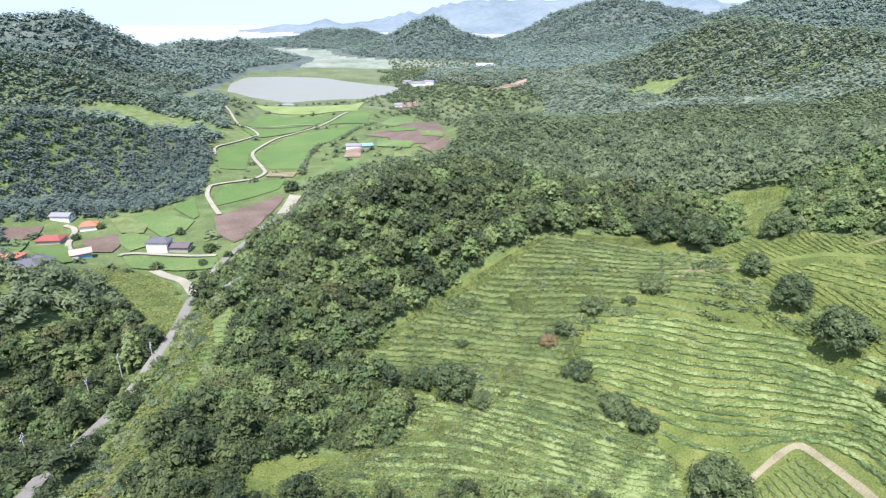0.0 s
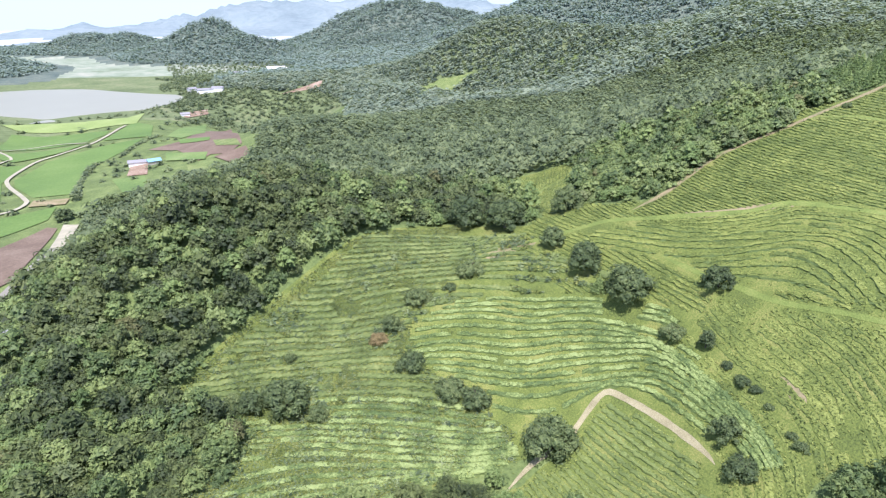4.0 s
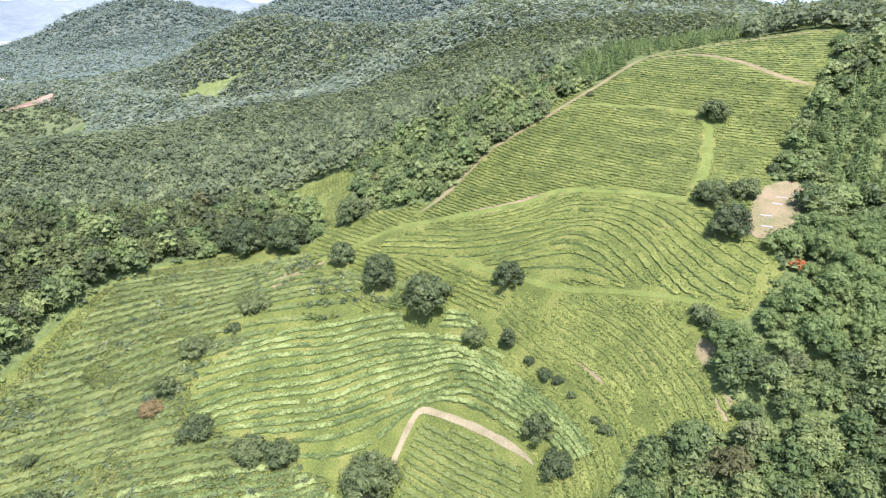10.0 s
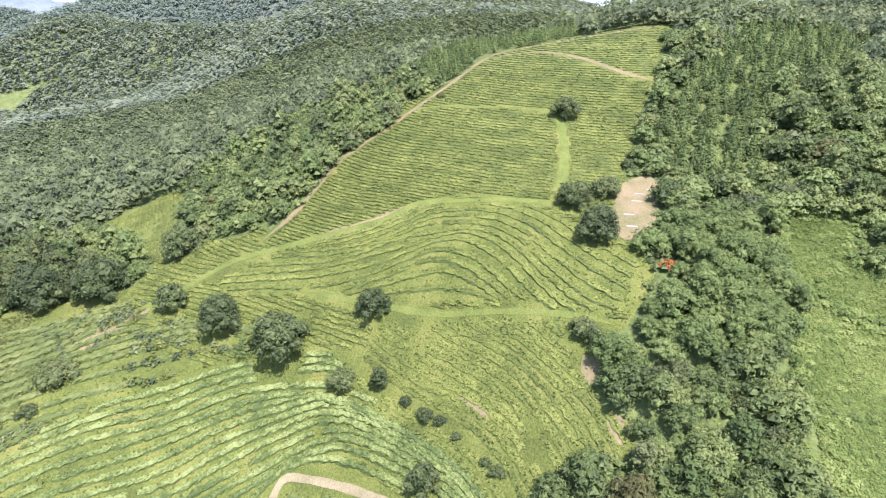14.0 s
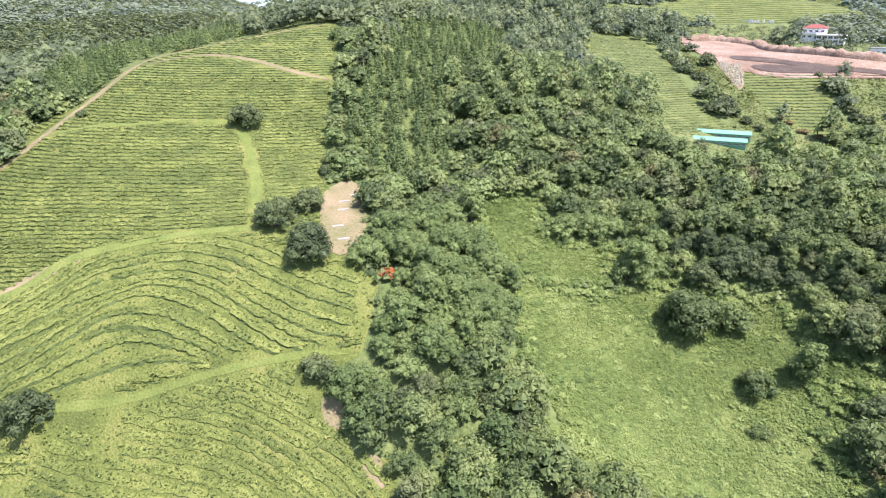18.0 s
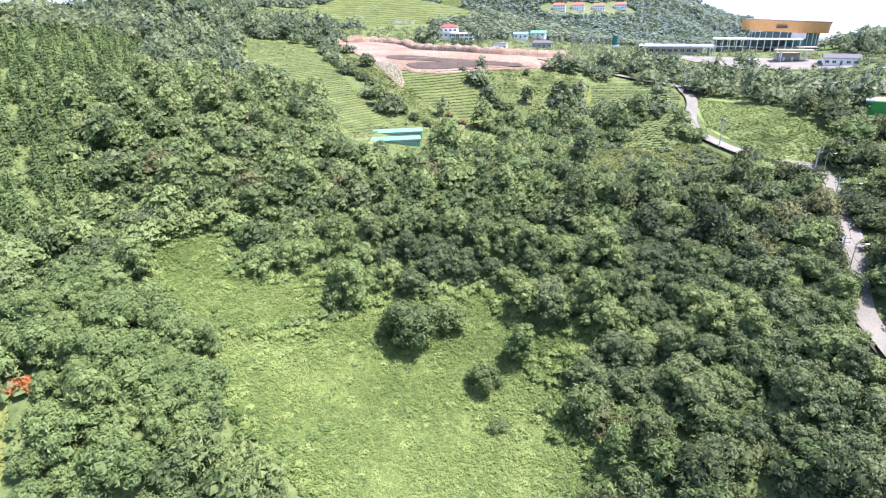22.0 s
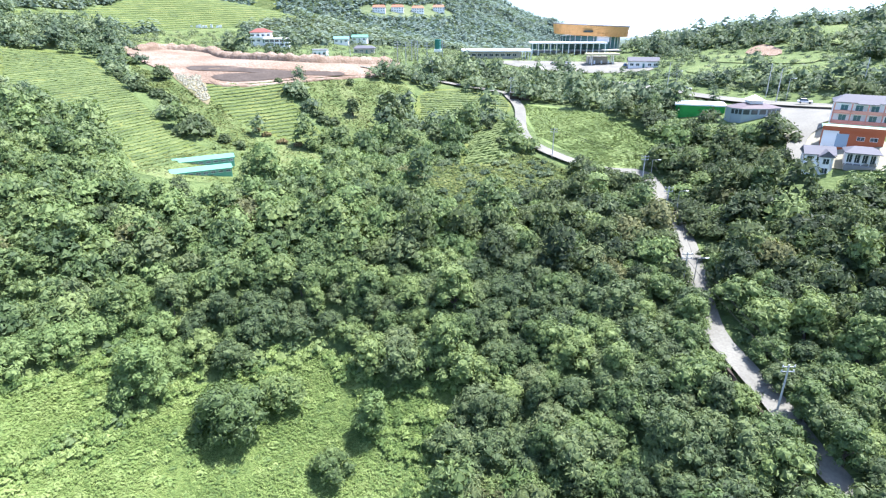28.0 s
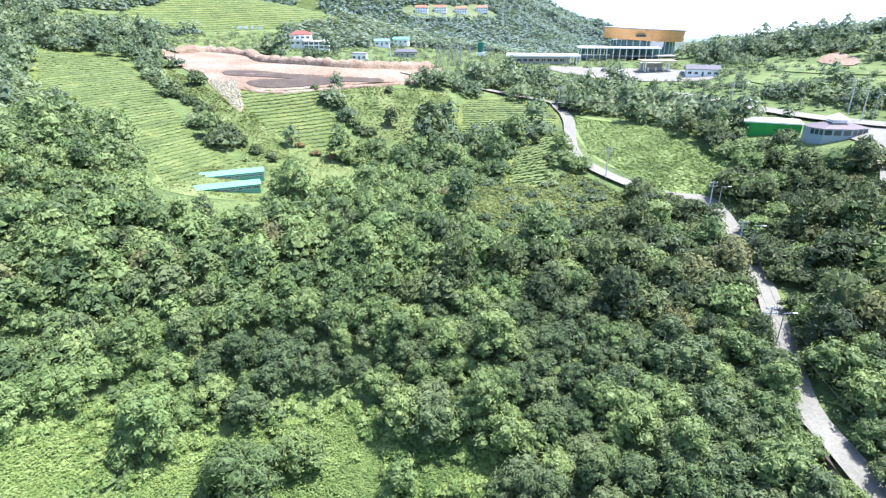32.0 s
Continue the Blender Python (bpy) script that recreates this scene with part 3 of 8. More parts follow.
NOSE_GUIDES = (      # tea rows sweeping over the nose of the slope, from the curved track down to the low track
    [(141, 146), (150, 129), (160, 110), (168, 102), (174, 96), (178.5, 86), (179.5, 77), (175.6, 63.6), (169.4, 50.5), (164.4, 38.3)],
    [(146, 134), (152.7, 111), (159, 101), (164.8, 94.8), (167.2, 84.7), (166.9, 75.6), (163.5, 66.8), (158.2, 58), (153.5, 48.6), (151.1, 38.8)],
    [(133, 149), (142, 124), (151.6, 101), (156, 95.5), (160, 90), (161.8, 85), (160.8, 77), (157, 68.7), (152, 61), (148, 54), (147, 49)],
    [(131, 140), (140, 113), (148.8, 97), (153.7, 90.8), (154.7, 81), (151, 71.5), (147.5, 63.5)],
    [(132, 128), (139, 108), (146, 92), (149.5, 84.4), (149, 76), (146.6, 69.5)],
    [(137, 121), (139, 105), (141.5, 95), (144, 88), (145, 78), (146, 66)])
BOWL_GUIDES = (      # tea rows bending round the bowl of the lower slope
    [(85, 154.3), (96, 148), (103.6, 141.6), (112, 133), (119.3, 123.5), (125.5, 112.8), (127.8, 105)],
    [(72, 155.3), (84, 148.3), (91.7, 143), (98.6, 136.2), (109.4, 126.7), (119, 115.2), (124, 104.2), (125.5, 94.4)],
    [(62, 149.7), (74.8, 144), (85.3, 137), (94, 131), (105, 122.6), (114.8, 111.8), (121, 101), (121.7, 90), (120, 77.7), (116.7, 65.4), (111.6, 53.6)],
    [(62, 143.4), (75, 136), (82.2, 131.3), (90.8, 123.8), (102.3, 116.2), (112.8, 106.5), (118, 98), (119, 86.5), (116.8, 74), (113, 62), (110.4, 55.5)],
    [(72, 131), (78, 126.3), (88.4, 117.5), (101.6, 108), (110, 100.6), (114.6, 92.7), (115, 82.3), (112.7, 70), (109, 61)],
    [(76, 118), (83, 110), (92, 105), (100, 104.5), (105, 103), (109.5, 97), (110.5, 86), (110, 74), (107.5, 66)])
FOOT_GUIDES = (      # weedy terraces along the foot of the slope, from the wood's edge downhill
    [(69.4, 202.3), (93.5, 195.5), (113.3, 178), (122, 167.8)],
    [(55.2, 193.3), (75.5, 187.5), (97.4, 176.8), (111, 167), (119.4, 150)],
    [(40.3, 184.5), (60.7, 178.5), (80, 170.7), (95.5, 162.2), (110, 148.4), (121.4, 132.2), (130, 112.6)],
    [(24.6, 178.5), (44.5, 172.5), (64, 164.4), (78, 159), (91.3, 152)],
    [(11.8, 170.6), (32, 167.5), (51.6, 158.8), (69.2, 151.2), (80, 148.2)],
    [(0, 159.5), (20.2, 160), (40.5, 154.2), (57.6, 144.3), (69.3, 137.6)],
    [(-3.6, 152.6), (16, 151), (36.2, 143.5), (52.3, 134), (69.8, 123), (82.5, 115.4)])
FRESH_GUIDES = (     # paler rows below them
    [(-3.6, 152.6), (16, 151), (36.2, 143.5), (52.3, 134), (69.8, 123), (82.5, 115.4)],
    [(-1.7, 144), (20, 140.4), (38.7, 130.2), (58.3, 119.2), (72, 112), (82.6, 107.6)],
    [(5.7, 134.7), (19.8, 130.4), (35.3, 122.2), (54.2, 112.3), (68.3, 106.6), (77.7, 104)],
    [(1.8, 121), (20.2, 121), (37, 115), (55, 107.5), (70, 102)],
    [(-14, 110), (3, 108), (20.6, 109), (39, 107), (56.8, 103)])
BOWL = [(85, 155), (96, 149), (104, 142.5), (113, 133.5), (120.5, 123.5), (127, 113), (129, 104), (126.5, 94), (123.5, 82), (120.5, 68), (114, 52), (107, 62), (107, 84), (105, 100), (97, 103), (86, 101), (77, 104), (74, 122), (62, 142), (61, 151), (71, 157)]
NOSE = [(133, 149), (141, 146), (150, 129), (160, 110), (168, 102), (174, 96), (178.5, 86), (179.5, 77), (175.6, 63.6), (169.4, 50.5), (164.4, 38.3), (151, 38.8), (146, 45), (146, 65), (144, 80), (141, 92), (139, 105), (137, 121), (131, 140)]
SPOTS = {
    'shed_a': (253.5, -76.4), 'shed_a_end': (246.7, -92.4), 'shed_b': (243.2, -70.2), 'shed_b_end': (236.7, -85.4), 'wall_dark': (221.7, -220.3),
    'house': (417.4, -223.2), 'annexe': (408.8, -228.5), 'cottage_a': (359.5, -222.2), 'cottage_b': (415.9, -287.8), 'cottage_c': (424.5, -313.9),
    'cottage_d': (367.0, -263.9), 'hall': (270.9, -384.1), 'colonnade': (903.7, -1480.8), 'canopy': (293.6, -304.6), 'station': (229.7, -317.0),
    'shop_grey': (204.2, -313.1), 'green_hall': (141.6, -211.8), 'glass_shop': (125.4, -207.5), 'terrace_house': (91.6, -196.4), 'garage': (91.5, -182.2),
    'villa': (95.5, -172.4), 'villa_wing': (90.4, -172.8), 'car_a': (112.5, -221.2), 'car_b': (79.8, -170.7), 'car_c': (213.7, -312.4),
    'car_d': (250.6, -300.8), 'car_e': (160.5, -251.6), 'sign': (488.4, -227.7), 'tank': (383.2, -355.9), 'greenhouse_far': (296.8, 1422.9),
}
FAR_HOUSES = {
    'a': (690, -597), 'b': (682, -625), 'c': (672, -656), 'd': (674, -704),
}
MAST_SPOTS = {
    'a': (314.9, -239.9), 'b': (309.3, -240.6), 'c': (310.5, -251.7), 'd': (304.2, -252.5), 'e': (302.5, -263.9),
    'f': (317.6, -254.5),
}
FARM_SPOTS = {
    'white': (-113.1, 307.6), 'white_wing': (-103.1, 306.6), 'blue': (-146.5, 293.0), 'red': (-181.3, 335.3), 'tile': (-170.4, 358.8),
    'orange': (-161.4, 261.7), 'grey_a': (-144.2, 241.8), 'grey_b': (-147.9, 260.8), 'far_a': (-191.7, 373.2), 'hut': (-46.2, 192.3),
    'white_far': (-10.2, 565.7), 'blue_far': (1.8, 555.9), 'bus': (-52.3, 401.7), 'v1': (53.0, 899.1), 'v2': (102.3, 1096.8),
    'v3': (123.2, 1096.1), 'v4': (201.9, 1339.5), 'v5': (51.9, 1133.0),
}
POLE_SPOTS = {
    'hill_a': (87.8, -90.6), 'hill_b': (111.5, -111.9), 'hill_c': (126.9, -142.6), 'hill_d': (140.0, -158.9), 'hill_e': (171.7, -162.1),
    'hill_f': (226.7, -220.1), 'hill_g': (256.4, -228.5), 'hill_h': (273.1, -220.5), 'main_a': (169.6, -255.1), 'main_b': (127.5, -237.7),
    'main_c': (122.0, -227.1), 'main_d': (99.5, -240.5), 'yard_a': (353.6, -239.7), 'yard_b': (323.6, -264.1), 'valley_a': (-89.9, 163.2),
    'valley_b': (-71.4, 169.4), 'valley_c': (-88.8, 127.7), 'valley_d': (-83.4, 172.3),
}
SLABS = {
    'a': (202.9, 43.1), 'b': (193.2, 45.5), 'c': (183.4, 45.7), 'd': (177.1, 43.7), 'e': (198.4, 45.6),
}
HILLS = np.array(HILLS_SOUTH + HILLS_GLADE + HILLS_TEA + HILLS_VALLEY + MOUNTAINS + MOUNTAINS_BEHIND, float)


def inside(poly, x, y):
    """Which of the points lie in the polygon."""
    x, y = np.asarray(x, float), np.asarray(y, float)
    hit = np.zeros(np.broadcast(x, y).shape, bool)
    for (ax, ay), (bx, by) in zip(poly, poly[1:] + poly[:1]):
        if ay != by:
            hit ^= ((ay > y) != (by > y)) & (x < (bx - ax) * (y - ay) / (by - ay) + ax)
    return hit


def near_line(line, x, y):
    """The distance of the points from a line of stretches."""
    x, y = np.asarray(x, float), np.asarray(y, float)
    best = np.full(np.broadcast(x, y).shape, 1e9)
    for (ax, ay), (bx, by) in zip(line, line[1:]):
        dx, dy = bx - ax, by - ay
        s = np.clip(((x - ax) * dx + (y - ay) * dy) / (dx * dx + dy * dy + 1e-9), 0, 1)
        best = np.minimum(best, np.hypot(x - ax - s * dx, y - ay - s * dy))
    return best


# the wooded spurs across the valley: crest points x, y, rise above the valley floor; half width
WEST = [(-1100, 300), (-236, 352), (-200, 372), (-166, 374), (-134, 393), (-119, 433), (-132, 518), (-152, 592), (-150, 673), (-193, 875), (-225, 1000), (-240, 1500), (-1100, 1500)]
WEST_RIDGES = (
    ([(-420, 400, 95), (-314, 464, 76), (-285, 505, 59), (-238, 560, 46), (-171, 575, 22), (-116, 565, 8)], 68),
    ([(-600, 690, 95), (-493, 753, 86), (-428, 791, 78), (-363, 823, 62), (-290, 852, 30), (-235, 858, 14), (-191, 859, 4)], 82),
    ([(-800, 980, 140), (-696, 1038, 134), (-581, 1107, 119), (-513, 1140, 108), (-460, 1216, 106), (-410, 1234, 85), (-358, 1250, 58), (-290, 1251, 8)], 130),
    ([(-560, 1000, 88), (-470, 985, 60), (-380, 1000, 30), (-300, 1010, 12), (-240, 1000, 2)], 60),
    ([(-480, 560, 78), (-400, 610, 44), (-330, 655, 20), (-270, 690, 6)], 52),
)


def west_height(x, y):
    """The land across the valley: rounded spurs that fall off towards the fields."""
    total = np.zeros(np.broadcast(x, y).shape)
    for crest, half in WEST_RIDGES:
        best = np.zeros(total.shape)
        for (ax, ay, az), (bx, by, bz) in zip(crest, crest[1:]):
            dx, dy = bx - ax, by - ay
            s = np.clip(((x - ax) * dx + (y - ay) * dy) / (dx * dx + dy * dy), 0, 1)
            d = np.hypot(x - ax - s * dx, y - ay - s * dy)
            best = np.maximum(best, (az + (bz - az) * s) / (1 + (d / half) ** 2) ** 1.5)
        total = total + best ** 4
    gully = np.sin(x * 0.021 + 1.3 * np.sin(y * 0.013)) * np.sin(y * 0.017 + 0.8 * np.sin(x * 0.011))
    return total ** 0.25 * (1 + 0.1 * gully)


def height(x, y):
    """The ground's height, for arrays or numbers."""
    x, y = np.asarray(x, float), np.asarray(y, float)
    z = np.full(np.broadcast(x, y).shape, BASE)
    for a, b, r, h in HILLS:
        z = z + h * np.exp(-((x - a) ** 2 + (y - b) ** 2) / (2 * r * r))
    if np.any((x < -118) & (y > 290) & (y < 1520)):
        k = np.clip(near_line(WEST + WEST[:1], x, y) / 55, 0, 1) * inside(WEST, x, y)
        k = k * k * (3 - 2 * k)
        z = z * (1 - k) + (BASE + 0.5 + west_height(x, y)) * k
    basin = np.exp(-(((x + 95) / 205) ** 4 + ((y - 1100) / 225) ** 4))
    return z * (1 - basin) + (LAKE_Z - 0.6) * basin


LOWER = -1.0


def soft_height(x, y, spread):
    """The lie of the land with its small humps smoothed away: the tea rows follow this."""
    x, y = np.asarray(x, float), np.asarray(y, float)
    if spread == LOWER:
        k = np.clip((x - 35) / 60, 0, 1)
        k = k * k * (3 - 2 * k)
        return k * soft_height(x, y, 45.0) + (1 - k) * (LOWER_MID + 0.16 * (y - 135) + 0.03 * (x - 70))
    z = np.full(np.broadcast(x, y).shape, BASE)
    for a, b, r, h in HILLS:
        s = r * r + spread * spread
        z = z + h * (r * r / s) * np.exp(-((x - a) ** 2 + (y - b) ** 2) / (2 * s))
    return z


LOWER_MID = float(soft_height(70.0, 135.0, 45.0))


def hz(x, y):
    return float(height(x, y))


def smooth(line, step=3.0, closed=False):
    """A soft curve through the corners, with points about step metres apart."""
    p = [Vector((a, b, 0)) for a, b in line]
    p = [p[-1]] + p + [p[0], p[1]] if closed else [p[0] * 2 - p[1]] + p + [p[-1] * 2 - p[-2]]
    out = []
    for a, b, c, d in zip(p, p[1:], p[2:], p[3:]):
        k = max(2, int((c - b).length / step))
        for i in range(k):
            t = i / k
            q = 0.5 * (2 * b + (c - a) * t + (2 * a - 5 * b + 4 * c - d) * t * t + (3 * b - a - 3 * c + d) * t ** 3)
            out.append((q.x, q.y))
    if not closed:
        out.append((p[-2].x, p[-2].y))
    return out


def mesh_from(name, verts, faces, mat, soft=False):
    me = bpy.data.meshes.new(name)
    me.from_pydata(verts, [], faces)
    me.materials.append(mat)
    if soft:
        me.polygons.foreach_set("use_smooth", [True] * len(me.polygons))
    me.update()
    return me


def quads_mesh(name, co, mat, tris=None, tone=None):
    """A mesh of loose four-cornered leaves from an array of shape (n, 4, 3); tris: (m, 3, 3), loose triangles; tone: a shade for each face."""
    co = np.asarray(co, np.float32)
    nq = len(co)
    nt = 0 if tris is None else len(tris)
    flat = co.reshape(-1, 3) if nt == 0 else np.concatenate([co.reshape(-1, 3), np.asarray(tris, np.float32).reshape(-1, 3)])
    me = bpy.data.meshes.new(name)
    me.vertices.add(len(flat))
    me.vertices.foreach_set("co", flat.ravel())
    me.loops.add(len(flat))
    me.loops.foreach_set("vertex_index", np.arange(len(flat), dtype=np.int32))
    me.polygons.add(nq + nt)
    starts = np.concatenate([np.arange(nq) * 4, nq * 4 + np.arange(nt) * 3]).astype(np.int32)
    me.polygons.foreach_set("loop_start", starts)
    me.materials.append(mat)
    if tone is not None:
        me.attributes.new("tone", 'FLOAT', 'FACE').data.foreach_set("value", np.asarray(tone, np.float32))
    me.update(calc_edges=True)
    return me


def part(name, bm, mat, parent, label=""):
    me = bpy.data.meshes.new(name)
    bm.to_mesh(me)
    bm.free()
    me.materials.append(mat)
    ob = new(name, me)
    ob.parent = parent
    if label:
        ob["label"] = label
    return ob


def lay(name, me, parent=None):
    ob = new(name, me)
    ob.parent = parent
    return ob


def drape(name, poly, mat, step=6.0, lift=0.12, rounded=True):
    """A thin sheet in the shape of the polygon, laid on the ground."""
    line = smooth(poly, step, True) if rounded else poly
    bm = bmesh.new()
    bm.faces.new([bm.verts.new((a, b, 0)) for a, b in line])
    xs, ys = [a for a, _ in line], [b for _, b in line]
    for lo, hi, axis in ((min(xs), max(xs), 0), (min(ys), max(ys), 1)):
        v = math.floor(lo / step) * step + step
        while v < hi:
            spot, way = [0, 0, 0], [0, 0, 0]
            spot[axis], way[axis] = v, 1
            bmesh.ops.bisect_plane(bm, geom=bm.verts[:] + bm.edges[:] + bm.faces[:], plane_co=spot, plane_no=way)
            v += step
    co = np.array([v.co[:2] for v in bm.verts])
    z = height(co[:, 0], co[:, 1]) + lift
    for v, h in zip(bm.verts, z):
        v.co.z = h
    for f in bm.faces:
        if f.normal.z < 0:
            f.normal_flip()
        f.smooth = True
    me = bpy.data.meshes.new(name)
    bm.to_mesh(me)
    bm.free()
    me.materials.append(mat)
    return new(name, me)


def ribbon(name, line, width, mat, lift=0.15, step=3.0, level=False, ragged=0.0):
    """A strip along a line, on the ground."""
    pts = smooth(line, step)
    v, f = [], []
    across = 4
    for i, (x, y) in enumerate(pts):
        a, b = pts[max(0, i - 1)], pts[min(len(pts) - 1, i + 1)]
        d = math.hypot(b[0] - a[0], b[1] - a[1]) or 1
        nx, ny = -(b[1] - a[1]) / d, (b[0] - a[0]) / d
        w = width * (1 + ragged * (noise.noise((x * 0.15, y * 0.15, 3.0)) + 0.5 * noise.noise((x * 0.6, y * 0.6, 5.0))))
        if ragged:
            w *= min(1.0, 0.12 + min(i, len(pts) - 1 - i) / 5)
        zc = hz(x, y)
        for j in range(across + 1):
            s = (j / across - 0.5) * w
            z = hz(x + nx * s, y + ny * s)
            z = 0.7 * zc + 0.3 * z + 0.25 if level else z
            v.append((x + nx * s, y + ny * s, z + lift))
    for i in range(len(pts) - 1):
        for j in range(across):
            k = i * (across + 1) + j
            f.append((k, k + across + 1, k + across + 2, k + 1))
    return new(name, mesh_from(name, v, f, mat, True))


# ground sheet, fine near the hill and coarse towards the horizon
def ground_axis(mid, n=390, reach=4600.0, a=4.6):
    u = np.linspace(-1, 1, n)
    return mid + reach * np.sinh(a * u) / math.sinh(a)


gx, gy = np.meshgrid(ground_axis(110.0), ground_axis(60.0), indexing="ij")
gz = height(gx, gy)
far_out = np.clip((np.hypot(gx - 100, gy - 50) - 900) / 600, 0, 1)
rough = np.zeros(gx.shape)
for i, j in np.argwhere((far_out > 0) & (gz > BASE + 5)):
    p = Vector((gx[i, j] * 0.0042, gy[i, j] * 0.0042, 1.7))
    rough[i, j] = 1.0 - 2.2 * abs(noise.noise(p)) + 0.7 * (0.5 - abs(noise.noise(p * 2.3)))
gz = gz + 0.55 * (rough - 0.6) * far_out * np.clip(gz - BASE - 5, 0, 75)


def far_lift(x, y):
    """How far the roughened ground stands off the smooth lie of the land."""
    out = np.zeros(len(x))
    base = height(x, y)
    for i, (a, b, z) in enumerate(zip(x, y, base)):
        p = Vector((a * 0.0042, b * 0.0042, 1.7))
        k = 1.0 - 2.2 * abs(noise.noise(p)) + 0.7 * (0.5 - abs(noise.noise(p * 2.3)))
        out[i] = 0.55 * (k - 0.6) * min(1, max(0, (math.hypot(a - 100, b - 50) - 900) / 600)) * min(75, max(0, z - BASE - 5))
    return out


n1, n2 = gx.shape
idx = np.arange(n1 * n2).reshape(n1, n2)
faces = np.stack([idx[:-1, :-1], idx[1:, :-1], idx[1:, 1:], idx[:-1, 1:]], -1).reshape(-1, 4)
me = bpy.data.meshes.new("ground")
me.vertices.add(n1 * n2)
me.vertices.foreach_set("co", np.stack([gx, gy, gz], -1).astype(np.float32).ravel())
me.loops.add(faces.size)
me.loops.foreach_set("vertex_index", faces.astype(np.int32).ravel())
me.polygons.add(len(faces))
me.polygons.foreach_set("loop_start", (np.arange(len(faces)) * 4).astype(np.int32))
me.polygons.foreach_set("use_smooth", np.ones(len(faces), bool))
cx, cy, cz = (q[:-1, :-1].ravel() for q in (gx, gy, gz))
# farther ground takes paler, bluer materials, which paint the haze
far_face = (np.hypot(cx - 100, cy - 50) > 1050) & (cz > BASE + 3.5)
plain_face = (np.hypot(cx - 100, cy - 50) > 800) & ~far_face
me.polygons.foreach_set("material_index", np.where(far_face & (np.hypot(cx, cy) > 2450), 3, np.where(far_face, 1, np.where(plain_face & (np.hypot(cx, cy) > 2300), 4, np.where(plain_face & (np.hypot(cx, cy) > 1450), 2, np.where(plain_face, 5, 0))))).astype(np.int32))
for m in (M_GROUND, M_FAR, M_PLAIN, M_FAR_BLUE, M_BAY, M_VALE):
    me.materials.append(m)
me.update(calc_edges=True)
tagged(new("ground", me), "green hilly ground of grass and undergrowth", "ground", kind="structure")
shore_line = smooth(LAKE, 20.0, True)
me = mesh_from("water", [(a, b, LAKE_Z) for a, b in shore_line], [tuple(range(len(shore_line)))], M_WATER)
tagged(new("water", me), "calm grey silty reservoir water between wooded hills", "water", kind="structure")

# sheets of field, track and earth
for name, poly, mat, label in (
        ("tea_ground", TEA_HILL, M_TEA_SOIL, "grassy green slope under the tea rows"),
        ("glade", GLADE, M_MEADOW, "bright green glade overgrown with creeping leaves"),
        ("glade", GLADE_UPPER, M_MEADOW, "upper terrace of the overgrown green glade"),
        ("glade", GLADE_BAY, M_MEADOW, "bay of the glade reaching into the woods"),
        ("vine_plot", VINE_PLOT, M_VINE, "plot of low leafy vines beside the hill road"),
        ("tea_ground", TEA_EAST, M_TEA_SOIL, "grassy slope under the eastern tea rows"),
        ("tea_ground", TEA_BANK, M_TEA_SOIL, "grassy bank under tea rows below the earthworks"),
        ("tea_ground", TEA_BEND, M_TEA_SOIL, "grassy ground under tea rows inside the road bend"),
        ("tea_ground", TEA_STEEP, M_TEA_SOIL, "steep grassy ground under tea rows"),
        ("tea_ground", TEA_HIGH, M_TEA_SOIL, "high tea terraces above the earthworks"),
        ("lawn", UPPER_GRASS, M_LAWN, "rough grass bank above the earthworks"),
        ("lawn", SHED_LAWN, M_LAWN, "mown grass round the turquoise sheds"),
        ("lawn", GRASS_BANK, M_LAWN, "grassy bank below the red earthworks"),
        ("lawn", VILLA_LAWN, M_LAWN, "small lawn in front of the villa"),
        ("grass_strip", HEDGE_BANK, M_LAWN, "grass strip with shrubs between tea fields"),
        ("grass_strip", HUMP, M_MEADOW, "overgrown green hump beside the valley road"),
        ("grass_strip", STRIP_A, M_LAWN, "light green crop strip beside the valley road"),
        ("grass_strip", STRIP_B, M_SOIL, "pale terrace beside the valley road"),
        ("meadow", LEFT_MEADOW, M_LAWN, "pale meadow below the wooded hill")):
    tagged(drape(name, poly, mat, 5.0, 0.1), label, "ground", kind="structure")
